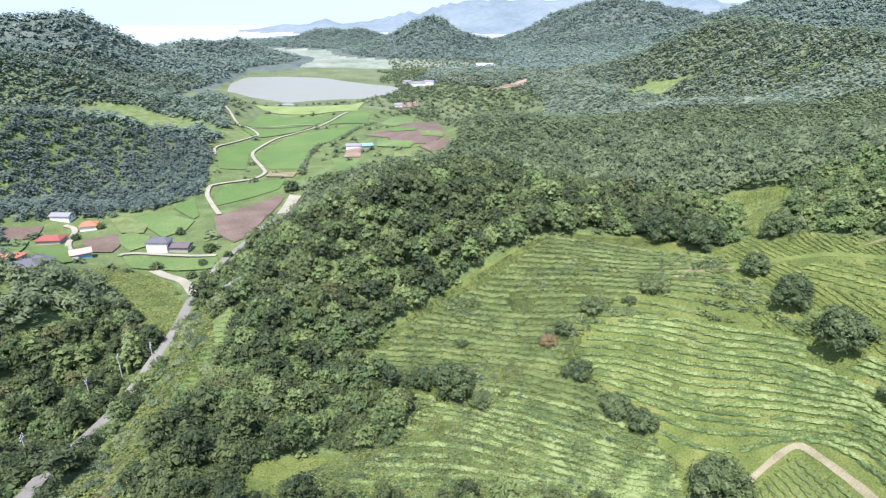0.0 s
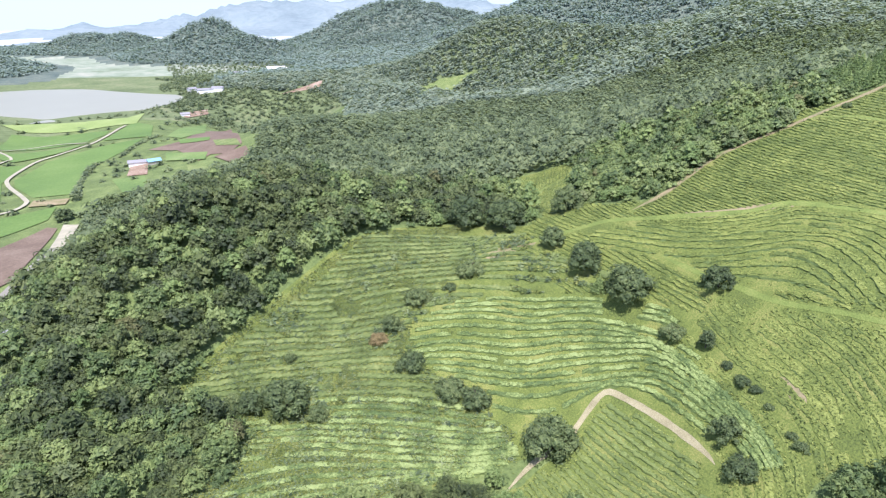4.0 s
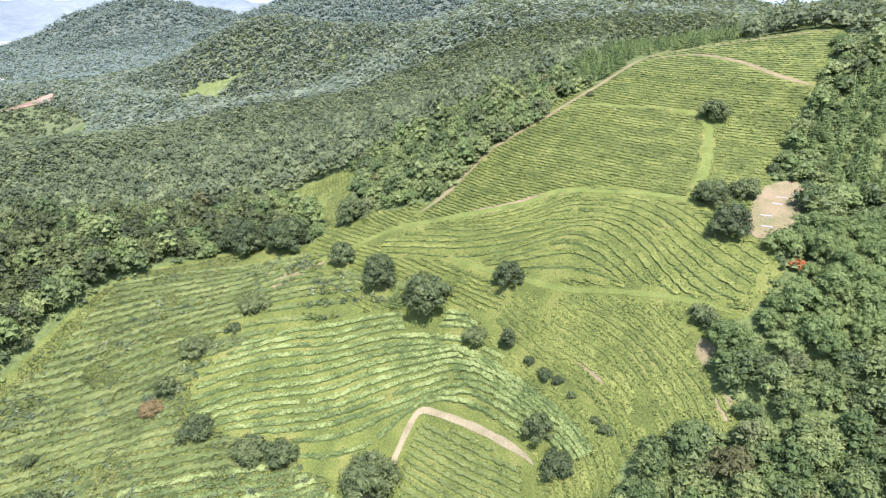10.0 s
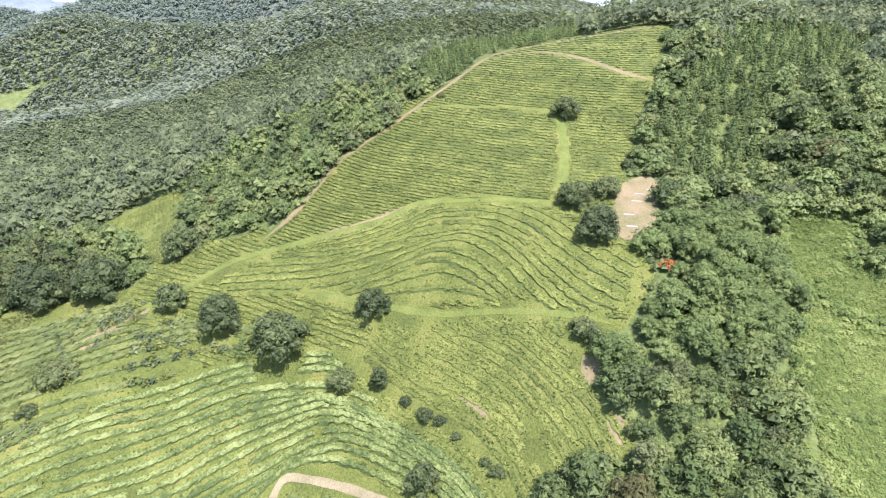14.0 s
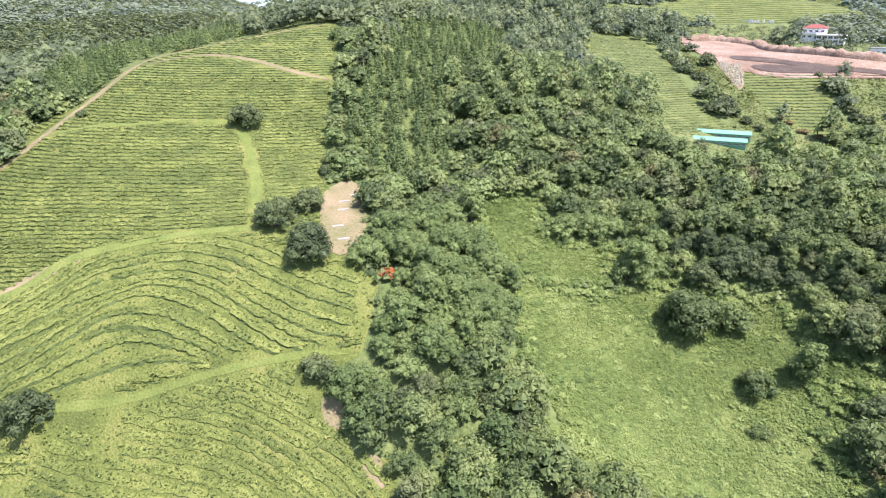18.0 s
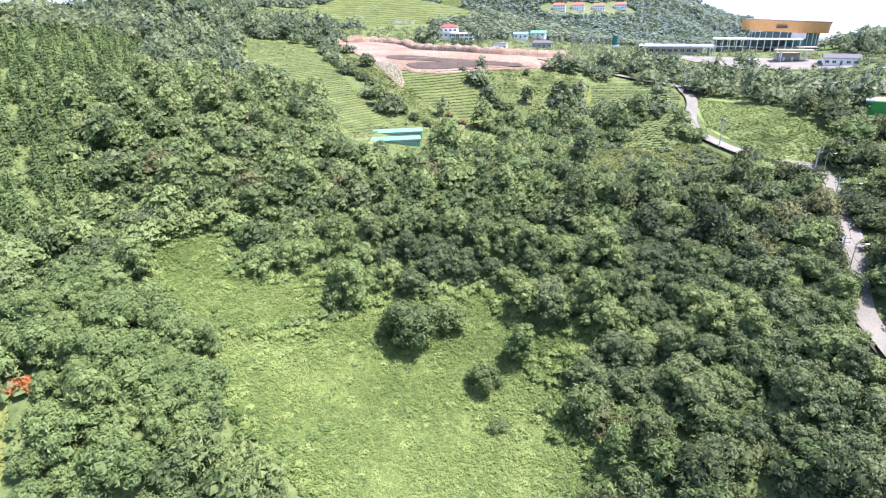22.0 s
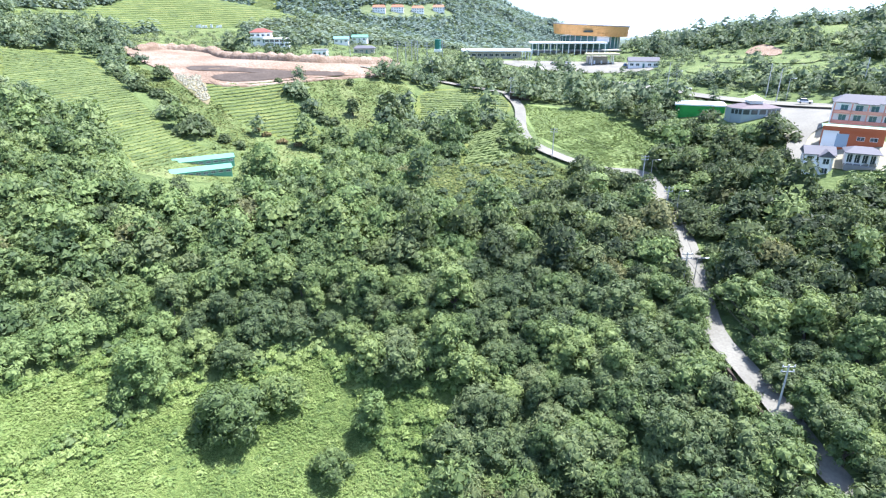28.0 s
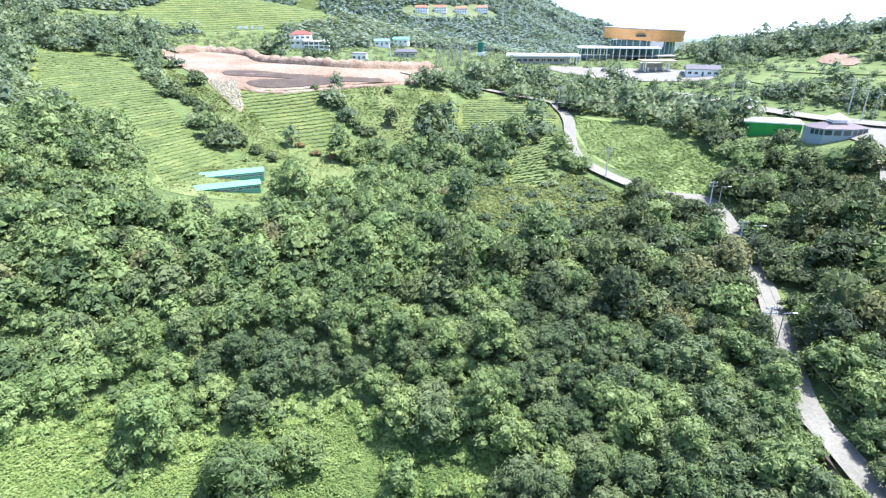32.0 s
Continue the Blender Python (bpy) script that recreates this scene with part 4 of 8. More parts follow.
for k, (name, poly, mat, label) in enumerate((
        ("rice_field", RICE_A, M_RICE, "bright green rice paddy near the reservoir"), ("rice_field", RICE_B, M_RICE, "bright green rice paddy between lanes"),
        ("rice_field", RICE_C, M_RICE, "bright green rice paddy below the wooded hill"), ("rice_field", RICE_D, M_RICE, "bright green rice paddy beside ploughed soil"),
        ("ploughed_field", SOIL_D, M_SOIL, "brown ploughed field beside the rice"), ("ploughed_field", SOIL_A, M_SOIL, "brown ploughed fields of the far valley"),
        ("ploughed_field", SOIL_B, M_EARTH, "pale bare plot beside farm sheds"), ("ploughed_field", SOIL_C, M_CROP, "mixed green vegetable plot"),
        ("crop_field", PLOT_E, M_RICE, "small green paddy at the wood's edge"), ("crop_field", PLOT_F, M_CROP, "light green vegetable field near the farm"),
        ("crop_field", PLOT_G, M_CROP, "round green plot near the farm"), ("crop_field", CROP_A, M_SOIL, "brown striped crop plot among farmhouses"),
        ("crop_field", CROP_B, M_SOIL, "brown crop plot at the valley's side"), ("crop_field", PLOT_H, M_CROP, "green field below the farm lane"),
        ("crop_field", PLOT_K, M_RICE, "green paddy near the far village"), ("crop_field", PLOT_L, M_CROP, "pale green field of the far valley"),
        ("shore", SHORE, M_SHORE, "yellow-green shore of the reservoir"), ("cleared_slope", BARE_FAR, M_EARTH, "bare reddish cleared slope far off"),
        ("far_tea_field", PATCH_FAR, M_LAWN, "light green tea patch in the far woods"),
        ("rice_field", RICE_E, M_RICE, "narrow bright green rice paddy"), ("crop_field", PLOT_M, M_CROP, "light green vegetable patch among farmhouses"), ("crop_field", PLOT_N, M_RICE, "bright green patch beside farmhouses"),
        ("crop_field", PLOT_O, M_LAWN, "greyish green fallow plot near the farm"), ("ploughed_field", PLOT_P, M_CLEARING, "pale fallow strip beside rice"), ("ploughed_field", SOIL_E, M_SOIL, "brown plot at the wood's foot"),
        ("crop_field", PLOT_Q, M_CROP, "small green plot between brown fields"), ("crop_field", PATCH_A, M_CROP, "pale green strip among brown fields"), ("crop_field", PATCH_B, M_LAWN, "weedy strip among brown fields"), ("crop_field", PATCH_C, M_RICE, "green strip beyond the brown fields"), ("crop_field", PATCH_D, M_LAWN, "fallow strip at the edge of brown fields"), ("ploughed_field", SOIL_F, M_EARTH, "bare orange plot near the reservoir"), ("gravel_lot", GRAVEL_LOT, M_LANE, "pale gravel lot beside the valley road"))):
    tagged(drape(name, poly, mat, 12.0, 0.42 + 0.02 * k, rounded=False), label, "field", kind="structure")
tagged(drape("clearing", CLEARING, M_CLEARING, 3.0, 0.22), "pale dry clearing with mown grass among trees", "ground", kind="structure")
tagged(drape("mini_field_ground", MINI_FIELD, M_TEA_SOIL, 4.0, 0.2), "dark green clipped tea field inside a dirt path", "field", kind="structure")
tagged(drape("earthworks", EARTH_SITE, M_EARTH, 5.0, 0.35), "bare red earth of a building site with cut banks", "ground", kind="structure")
tagged(drape("earthworks", EARTH_RAMP, M_CLEARING, 4.0, 0.3), "pale rubble ramp below the earthworks", "ground", kind="structure")
tagged(drape("yard", YARD, M_ROAD, 6.0, 0.3), "pale concrete yard in front of the exhibition hall", "ground", kind="structure")
tagged(drape("forecourt", FORECOURT, M_LANE, 4.0, 0.3), "pale paved forecourt between garage and villa", "pavement", kind="structure")
tagged(drape("car_park", CAR_YARD, M_ROAD, 5.0, 0.35), "pale concrete car park beside the main road", "pavement", kind="structure")
for name, line, width, mat, label in (
        ("track", TRACK_CURVE, 2.2, M_TRACK, "mown grass track curving across the tea slope"), ("track", TRACK_UP, 3.0, M_TRACK, "mown grass track climbing between tea rows"),
        ("track", TRACK_TOP, 2.2, M_CLEARING, "pale dirt track below the ridge"), ("track", TRACK_MID, 1.8, M_TRACK, "narrow grass track across the tea rows"),
        ("track", TRACK_LOW, 1.4, M_TRACK, "mown grass track below the upper tea"), ("track", TRACK_EDGE, 2.4, M_CLEARING, "dry track along the wood's edge"),
        ("track", TRACK_SADDLE, 2.5, M_TRACK, "grass track over the saddle"), ("dirt_path", MINI_PATH, 1.6, M_DIRT, "pale dirt path round the clipped tea field")):
    tagged(ribbon(name, line, width, mat, 0.3 if line is MINI_PATH else 0.17, 2.0, ragged=0.35), label, "path", kind="structure")
for name, line, width, mat, label in (
        ("road", ROAD_HILL, 4.3, M_ROAD, "pale concrete hill road through the woods"), ("road", ROAD_VALLEY, 3.9, M_ROAD, "pale valley road between woods and fields"),
        ("road", ROAD_FORK, 4.6, M_LANE, "side road forking to the farms"), ("main_road", MAIN_ROAD, 8.0, M_ROAD, "wide main road past the shops"),
        ("drive", DRIVE, 4.5, M_ROAD, "pale drive down to the villa"), ("lane", LANE_A, 3.1, M_LANE, "pale farm lane winding through rice"),
        ("lane", LANE_E, 2.6, M_LANE, "pale lane between rice paddies"), ("lane", LANE_B, 3.0, M_LANE, "pale lane along the wooded hill"), ("lane", LANE_C, 3.2, M_LANE, "pale lane among farmhouses"), ("lane", LANE_D, 2.6, M_LANE, "pale lane past the white farmhouse")):
    tagged(ribbon(name, line, width, mat, 0.3 if width > 4.5 else 0.75 if line in (LANE_A, LANE_B, LANE_E) else 0.5, 3.0, level=True), label, "road", kind="structure")


for poly in (BARE_A, BARE_B, BARE_C, BARE_D, BARE_E):
    tagged(drape("bare_patch", poly, M_CLEARING, 2.5, 0.16), "brownish dry patch between the tea rows", "ground", kind="structure")


# ---- trees ----
rng = np.random.default_rng(11)


def leaves_on(points, outward, size, r, flat=0.75, up=0.4, loose=0.34):
    """Diamond leaves round the points, facing about outward."""
    n = len(points)
    face = outward + r.normal(0, loose, (n, 3)) + (0, 0, up)
    face /= np.linalg.norm(face, axis=1, keepdims=True)
    side = np.cross(face, r.normal(0, 1, (n, 3)))
    side /= np.linalg.norm(side, axis=1, keepdims=True) + 1e-9
    along = np.cross(face, side)
    s = size * r.uniform(0.65, 1.35, (n, 1))
    a, b = side * s * 0.62, along * s * 0.5 * flat
    bend = face * s * 0.12
    return np.stack([points - a - bend, points - b * r.uniform(0.8, 1.2, (n, 1)), points + a - bend, points + b], 1)


def turned(r):
    """A turn about the upright axis."""
    a = r.uniform(0, 6.283)
    return np.array([(math.cos(a), math.sin(a), 0), (-math.sin(a), math.cos(a), 0), (0, 0, 1)])


def lump(r):
    """A low-poly ball of 20 triangles."""
    t = (1 + 5 ** 0.5) / 2
    v = np.array([(-1, t, 0), (1, t, 0), (-1, -t, 0), (1, -t, 0), (0, -1, t), (0, 1, t), (0, -1, -t), (0, 1, -t), (t, 0, -1), (t, 0, 1), (-t, 0, -1), (-t, 0, 1)]) / 1.9
    f = [(0, 11, 5), (0, 5, 1), (0, 1, 7), (0, 7, 10), (0, 10, 11), (1, 5, 9), (5, 11, 4), (11, 10, 2), (10, 7, 6), (7, 1, 8), (3, 9, 4), (3, 4, 2), (3, 2, 6), (3, 6, 8), (3, 8, 9), (4, 9, 5), (2, 4, 11), (6, 2, 10), (8, 6, 7), (9, 8, 1)]
    return v[np.array(f)]


LUMP = lump(None)


TOP = LUMP[np.cross(LUMP[:, 1] - LUMP[:, 0], LUMP[:, 2] - LUMP[:, 0])[:, 2] > -0.25 * np.linalg.norm(np.cross(LUMP[:, 1] - LUMP[:, 0], LUMP[:, 2] - LUMP[:, 0]), axis=1)]


def crown(seed, shape, count, size, lobes=0, lite=False, inner=0.72, up=0.4):
    """Leaves and inner lumps of a crown of radius 1 that stands on z = 0; returns (leaves, triangles, height)."""
    r = np.random.default_rng(seed)
    if shape == 'cone':
        tall = 1.6
        h = 1 - np.sqrt(r.uniform(0.0, 1, count))
        ang = r.uniform(0, 2 * math.pi, count)
        tier = 0.8 + 0.2 * np.sin(h * 40 + 2 * np.sin(ang * 3))
        rad = (1.0 - h) ** 0.85 * tier * r.uniform(0.75, 1.05, count) * (1 + 0.12 * np.sin(ang * 5 + seed))
        pts = np.stack([np.cos(ang) * rad, np.sin(ang) * rad, 0.25 + h * tall], 1)
        out = np.stack([np.cos(ang), np.sin(ang), np.full(count, 0.9)], 1)
        cores = np.concatenate([LUMP * (0.5 * (1 - k), 0.5 * (1 - k), 0.4) + (0, 0, 0.5 + k * tall) for k in (0.0, 0.2, 0.4, 0.6, 0.78)])
        return leaves_on(pts, out, size, r, 0.6), cores, tall
    wide, high, usual = {'round': (0.7, 0.62, 26), 'tall': (0.55, 1.05, 26), 'low': (0.78, 0.36, 20), 'spread': (0.8, 0.46, 28)}[shape]
    lobes = lobes or usual
    k = np.arange(lobes)
    ang = k * 2.4 + r.uniform(-0.5, 0.5, lobes)
    rise = (k + 0.5) / lobes
    rad = wide * np.sqrt(1 - (rise * 0.95) ** 2) * r.uniform(0.7, 1.15, lobes)
    mid = np.stack([np.cos(ang) * rad, np.sin(ang) * rad, high * (0.55 + 1.25 * rise) + r.uniform(-0.08, 0.08, lobes)], 1)
    big = r.uniform(0.27, 0.48, lobes) * (15 / lobes) ** 0.5
    mid = np.vstack([mid, [(0, 0, high * 1.1)]])
    big = np.append(big, 0.6 if shape != 'tall' else 0.5)
    pick = r.choice(len(mid), count, p=big ** 2 / (big ** 2).sum())
    way = r.normal(0, 1, (count, 3))
    way[:, 2] = np.where(way[:, 2] < -0.7, -way[:, 2], way[:, 2])
    way /= np.linalg.norm(way, axis=1, keepdims=True)
    pts = mid[pick] + way * (big[pick] * r.uniform(0.82, 1.1, count))[:, None] * (1, 1, 0.85)
    gap = np.linalg.norm((pts[:, None] - mid[None]) / (1, 1, 0.85), axis=2) / big[None]
    keep = (gap < 0.78).sum(1) == 0
    cores = np.concatenate([(TENT if lite else TOP) @ turned(r) * (b * inner, b * inner, b * inner * 0.86) + m for m, b in zip(mid, big)])
    return leaves_on(pts[keep], way[keep], size, r, 0.75, up), cores, float(pts[:, 2].max())


def trunk_mesh(name, h, r0, seed, limbs=4):
    """A tapered trunk with a few limbs."""
    r = random.Random(seed)
    v, f = [], []

    def limb(a, b, ra, rb, seg=4, sides=6):
        a, b = Vector(a), Vector(b)
        d = (b - a).normalized()
        s = d.orthogonal().normalized()
        u = d.cross(s)
        base = len(v)
        for i in range(seg + 1):
            t = i / seg
            c = a.lerp(b, t) + Vector((r.uniform(-1, 1), r.uniform(-1, 1), 0)) * rb * (0.8 if 0 < i < seg else 0)
            w = ra + (rb - ra) * t
            for j in range(sides):
                g = 2 * math.pi * j / sides
                v.append(c + (s * math.cos(g) + u * math.sin(g)) * w)
        for i in range(seg):
            for j in range(sides):
                f.append((base + i * sides + j, base + i * sides + (j + 1) % sides, base + (i + 1) * sides + (j + 1) % sides, base + (i + 1) * sides + j))

    limb((0, 0, -0.3), (0.1, 0, h), r0, r0 * 0.45)
    for i in range(limbs):
        g = i * 2.4 + r.uniform(-0.4, 0.4)
        z = h * (0.55 + 0.4 * i / limbs)
        limb((0.05, 0, z), (math.cos(g) * h * 0.5, math.sin(g) * h * 0.5, z + h * 0.5), r0 * 0.4, r0 * 0.12, 3, 5)
    return mesh_from(name, v, f, M_BARK, True)


OCTA = np.array([[(1, 0, 0), (0, 1, 0), (0, 0, 1)], [(0, 1, 0), (-1, 0, 0), (0, 0, 1)], [(-1, 0, 0), (0, -1, 0), (0, 0, 1)], [(0, -1, 0), (1, 0, 0), (0, 0, 1)],
                 [(0, 1, 0), (1, 0, 0), (0, 0, -1)], [(-1, 0, 0), (0, 1, 0), (0, 0, -1)], [(0, -1, 0), (-1, 0, 0), (0, 0, -1)], [(1, 0, 0), (0, -1, 0), (0, 0, -1)]], float)
LUMP = OCTA
TENT = OCTA[:4]

TREE_MESHES = {}


def tree_meshes(shape, seed, mat, count=300, size=0.26):
    key = (shape, seed, mat.name)
    if key not in TREE_MESHES:
        if shape == 'leaning':
            co, cores, tall = crown(seed, 'tall', count, size)
            for c in (co, cores):
                c[..., 0] += 0.25 * c[..., 2]
        else:
            co, cores, tall = crown(seed, shape, count, size)
        co, cores, tall = halved((co, cores, tall))
        TREE_MESHES[key] = (quads_mesh("crown", co, mat, cores), trunk_mesh("trunk", 0.62, 0.09, seed, 0 if shape == 'cone' else 4))
    return TREE_MESHES[key]


def halved(kind):
    """The same crown with three-cornered leaves."""
    leaf, core, tall = kind
    mid = leaf.mean(1, keepdims=True)
    return np.zeros((0, 4, 3)), np.concatenate([((leaf - mid) * 1.25 + mid)[:, [0, 2, 3]], core]), tall


def tree(x, y, r, shape, seed, mat, label, group="", name="tree", count=300, size=0.26, sunk=0.0):
    """A tree with a trunk and a leafy crown of radius r."""
    me_c, me_t = tree_meshes(shape, seed, mat, count, size)
    ob = new(name)
    ob.location = (x, y, hz(x, y) - sunk)
    turn = (seed * 77.7 + x * 13.1 + y * 7.3) % 6.283
    ob.rotation_euler = (0, 0, turn)
    t = lay("trunk", me_t, ob)
    t.scale = (r, r, r)
    c = lay("crown", me_c, ob)
    c.location = (0, 0, r * (-0.06 if shape in ('low', 'cone') else -0.1))
    c.scale = (r, r, r * 1.0)
    return tagged(ob, label, "tree" if name == "tree" else "shrub", group)


LONE_LABEL = {'round': "round-crowned green broadleaf tree standing among tea rows", 'tall': "upright dark green tree beside the tea ditch", 'low': "low spreading green shrub on the tea slope",
              'dry': "half-dry brownish shrub on the tea slope", 'cone': "pointed yellow-green conifer beside a broad tree", 'leaning': "leaning ivy-covered tree at the glade's edge"}
for i, (x, y, r, shape) in enumerate(LONE_TREES):
    mat = {'dry': M_LEAF_DRY, 'cone': M_LEAF_LIGHT, 'leaning': M_LEAF_LIGHT}.get(shape, M_LEAF_LONE if y > 0 else M_LEAF)
    form = 'low' if shape == 'dry' else shape
    big = r > 5.5
    tree(x, y, r, form, 100 + i % 7 + (50 if big else 0), mat, LONE_LABEL[shape], "lone trees on the tea hill", "shrub" if shape in ('low', 'dry') else "tree",
         3400 if big else 1700, 0.074 if big else 0.108, 0.3)
for i, (x, y, r, shape) in enumerate(GREY_TREES):
    dry = shape == 'dry'
    tree(x, y, r * 0.85, 'low' if dry else shape if shape != 'round' or i % 3 else 'tall', 200 + i % 4, M_LEAF_DRY if dry else M_LEAF_GREY, "brownish half-dry shrub below the tea bank" if dry else "grey-green bushy tree in the hedge between tea fields", "grey-green trees", count=600, size=0.2)
for i, (x, y, r, shape) in enumerate(VALLEY_TREES):
    tree(x, y, r, 'round', 220 + i % 3, M_LEAF_LONE, "dark round tree beside the valley fields", "valley trees", count=420, size=0.2)
for line, label in ((HEDGE_A, "grey-green shrub in the hedge below the tea rows"), (HEDGE_B, "light grey-green bush beside the tea bank"), (HEDGE_C, "leafy tree in the line above the eastern tea")):
    for i, (x, y) in enumerate(smooth(line, 3.4)):
        r = rng.uniform(2.0, 3.6) * (1.15 if line is HEDGE_C else 1.0)
        tree(x + rng.uniform(-2.4, 2.4), y + rng.uniform(-2.4, 2.4), r, ('low', 'round', 'spread')[i % 3], 210 + i % 5, M_LEAF_GREY if line is not HEDGE_C else M_LEAF, label, "hedgerow bushes", "shrub", 420, 0.22)
tree(164.5, 33.6, 2.2, 'low', 301, M_LEAF_RUST, "rust-red shrub at the edge of the clearing", name="shrub", count=260)

# woods: trees on a loose grid wherever no field, road or yard lies
KEEP_OUT = [TEA_HILL, CLEARING, GLADE, GLADE_UPPER, GLADE_BAY, TEA_EAST, TEA_BANK, TEA_BEND, TEA_STEEP, TEA_HIGH, VINE_PLOT, EARTH_SITE, EARTH_RAMP, SHED_LAWN, GRASS_BANK, YARD, CAR_YARD, HUMP,
            SCRUB, SCRUB_EAST, STRIP_A, STRIP_B, VALLEY, VILLA_LAWN, LEFT_MEADOW, PATCH_FAR, BARE_FAR, HEDGE_BANK, MINI_FIELD, SCAR, HILL_MEADOW, HILL_GRASS, HILL_BAND, VILLAGE, LAKE, UPPER_GRASS]
KEEP_LINES = [(ROAD_HILL[2:15], 3.4), (ROAD_HILL, 2.1), (ROAD_VALLEY, 4.6), (ROAD_FORK, 4.5), (MAIN_ROAD, 7.0), (DRIVE, 4.0), (LANE_A, 3.5), (LANE_B, 3.5), (LANE_C, 3.5), (LANE_D, 3.0), (LANE_E, 3.0), (TRACK_SADDLE, 3.0)]
YARDS = [(*SPOTS[k], r) for k, r in (('shed_a', 14), ('shed_b', 14), ('house', 13), ('cottage_a', 8), ('cottage_b', 8), ('cottage_c', 9), ('cottage_d', 10), ('hall', 38), ('canopy', 24), ('station', 16), ('shop_grey', 12), ('green_hall', 9), ('glass_shop', 14), ('terrace_house', 16), ('garage', 15), ('villa', 12), ('villa_wing', 10), ('sign', 12), ('tank', 8))] + [(SPOTS[k][0], SPOTS[k][1] + up, r) for k, up, r in (('green_hall', 12, 8), ('glass_shop', 11, 8), ('villa', 11, 7))] + [(236, -66, 9), (239, -76, 8), (241, -88, 8), (232, -78, 9), (229, -69, 9), (234, -92, 8)] + [(a, b, 26) for a, b in FAR_HOUSES.values()]   # x, y, radius kept free for buildings


def wood_spots(x0, x1, y0, y1, step, seed):
    r = np.random.default_rng(seed)
    x, y = np.meshgrid(np.arange(x0, x1, step), np.arange(y0, y1, step * 0.87), indexing="ij")
    x = x + (np.arange(x.shape[1]) % 2)[None] * step * 0.5
    x, y = (q.ravel() + r.uniform(-0.33, 0.33, q.size) * step for q in (x, y))
    return x, y


def free_of_fields(x, y, margin):
    ok = np.ones(len(x), bool)
    for p in KEEP_OUT:
        ok &= ~inside(p, x, y)
        ok &= near_line(p + p[:1], x, y) > margin
    for line, w in KEEP_LINES:
        ok &= near_line(smooth(line, 8.0), x, y) > w
    for a, b, w in YARDS:
        ok &= np.hypot(x - a, y - b) > w
    for a, b, r, _ in LONE_TREES + GREY_TREES + VALLEY_TREES:
        ok &= np.hypot(x - a, y - b) > r * 0.8
    return ok


def seen_side(x, y):
    """Left out: the country behind the flight, which stays out of view all the time."""
    bearing = np.degrees(np.arctan2(x - 45, y - 10)) % 360
    return (bearing < 186) | (bearing > 308)


def plant(x, y, r, kinds, mat, name, label):
    """Many trees joined into one leafy mesh."""
    tri, tone = [], []
    z = height(x, y)
    if np.hypot(x - 100, y - 50).max() > 900:
        z = z + far_lift(x, y)
    pick = np.arange(len(x)) % len(kinds)
    g = np.random.default_rng(int(abs(x.sum())) % 9973)
    for k, (_, core, _) in enumerate(kinds):
        s = pick == k
        if not s.any():
            continue
        a = g.uniform(0, 6.283, s.sum())
        ca, sa = np.cos(a)[:, None, None], np.sin(a)[:, None, None]
        rr = r[s][:, None, None]
        tall = g.uniform(0.8, 1.15, s.sum())[:, None, None]
        p = core[None]
        q = np.empty((s.sum(),) + core.shape, np.float32)
        q[..., 0] = x[s][:, None, None] + rr * (p[..., 0] * ca - p[..., 1] * sa)
        q[..., 1] = y[s][:, None, None] + rr * (p[..., 0] * sa + p[..., 1] * ca)
        q[..., 2] = z[s][:, None, None] + rr * (p[..., 2] * tall - 0.06)
        tri.append(q.reshape(-1, 3, 3))
        tone.append(np.repeat(g.uniform(-0.5, 0.5, s.sum()), len(core)))
    ob = new(name, quads_mesh(name, np.zeros((0, 4, 3)), mat, np.concatenate(tri), np.concatenate(tone)))
    return tagged(ob, label, "woods", kind="stuff")


FORMS = ('round', 'round', 'spread', 'tall', 'round', 'low')
FRONT_KINDS = [halved(crown(s, FORMS[s % 6], 1050, 0.108, 24, True, 0.74)) for s in range(12)]
NEAR_KINDS = [halved(crown(20 + s, FORMS[s % 6], 600, 0.14, 20, True, 0.74)) for s in range(12)]
BACK_KINDS = [halved(crown(50 + s, FORMS[s % 4], 430, 0.152, 16, True, 0.76)) for s in range(8)]
BUSH_KINDS = [halved(crown(30 + s, 'low', 66, 0.28, 4, True, 0.6)) for s in range(6)]
SHRUB_KINDS = [halved(crown(35 + s, 'low', 190, 0.2, 9, True, 0.75)) for s in range(6)]
UNDER_KINDS = [halved(crown(s, FORMS[s % 4], 130, 0.245, 7, True, 0.68)) for s in range(6)]
MID_KINDS = [halved(crown(40 + s, ('round', 'spread', 'round', 'tall')[s % 4], 76, 0.28, 6, True, 0.64, 0.8)) for s in range(8)]
SOUTH_KINDS = [halved(crown(110 + s, ('round', 'spread', 'round', 'tall')[s % 4], 210, 0.19, 10, True, 0.68)) for s in range(8)]


def dome(seed, count, size, high):
    """A far tree: a rough dome of leaf clumps over a small core."""
    r = np.random.default_rng(seed)
    ang, up = np.arange(count) * 2.4 + r.uniform(-0.4, 0.4, count), (np.arange(count) + 0.5) / count
    flat = np.sqrt(1 - (up * 0.96) ** 2) * r.uniform(0.72, 1.08, count)
    way = np.stack([np.cos(ang) * flat, np.sin(ang) * flat, up], 1)
    pts = way * (0.92, 0.92, high) + (0, 0, 0.15)
    leaf = leaves_on(pts, way * 0.45 + (0, 0, 0.75), size, r, 1.15, 0.4, 0.2)
    core = TENT @ turned(r) * (0.62, 0.62, high * 0.72) + (0, 0, 0.1)
    return halved((leaf, core, high))


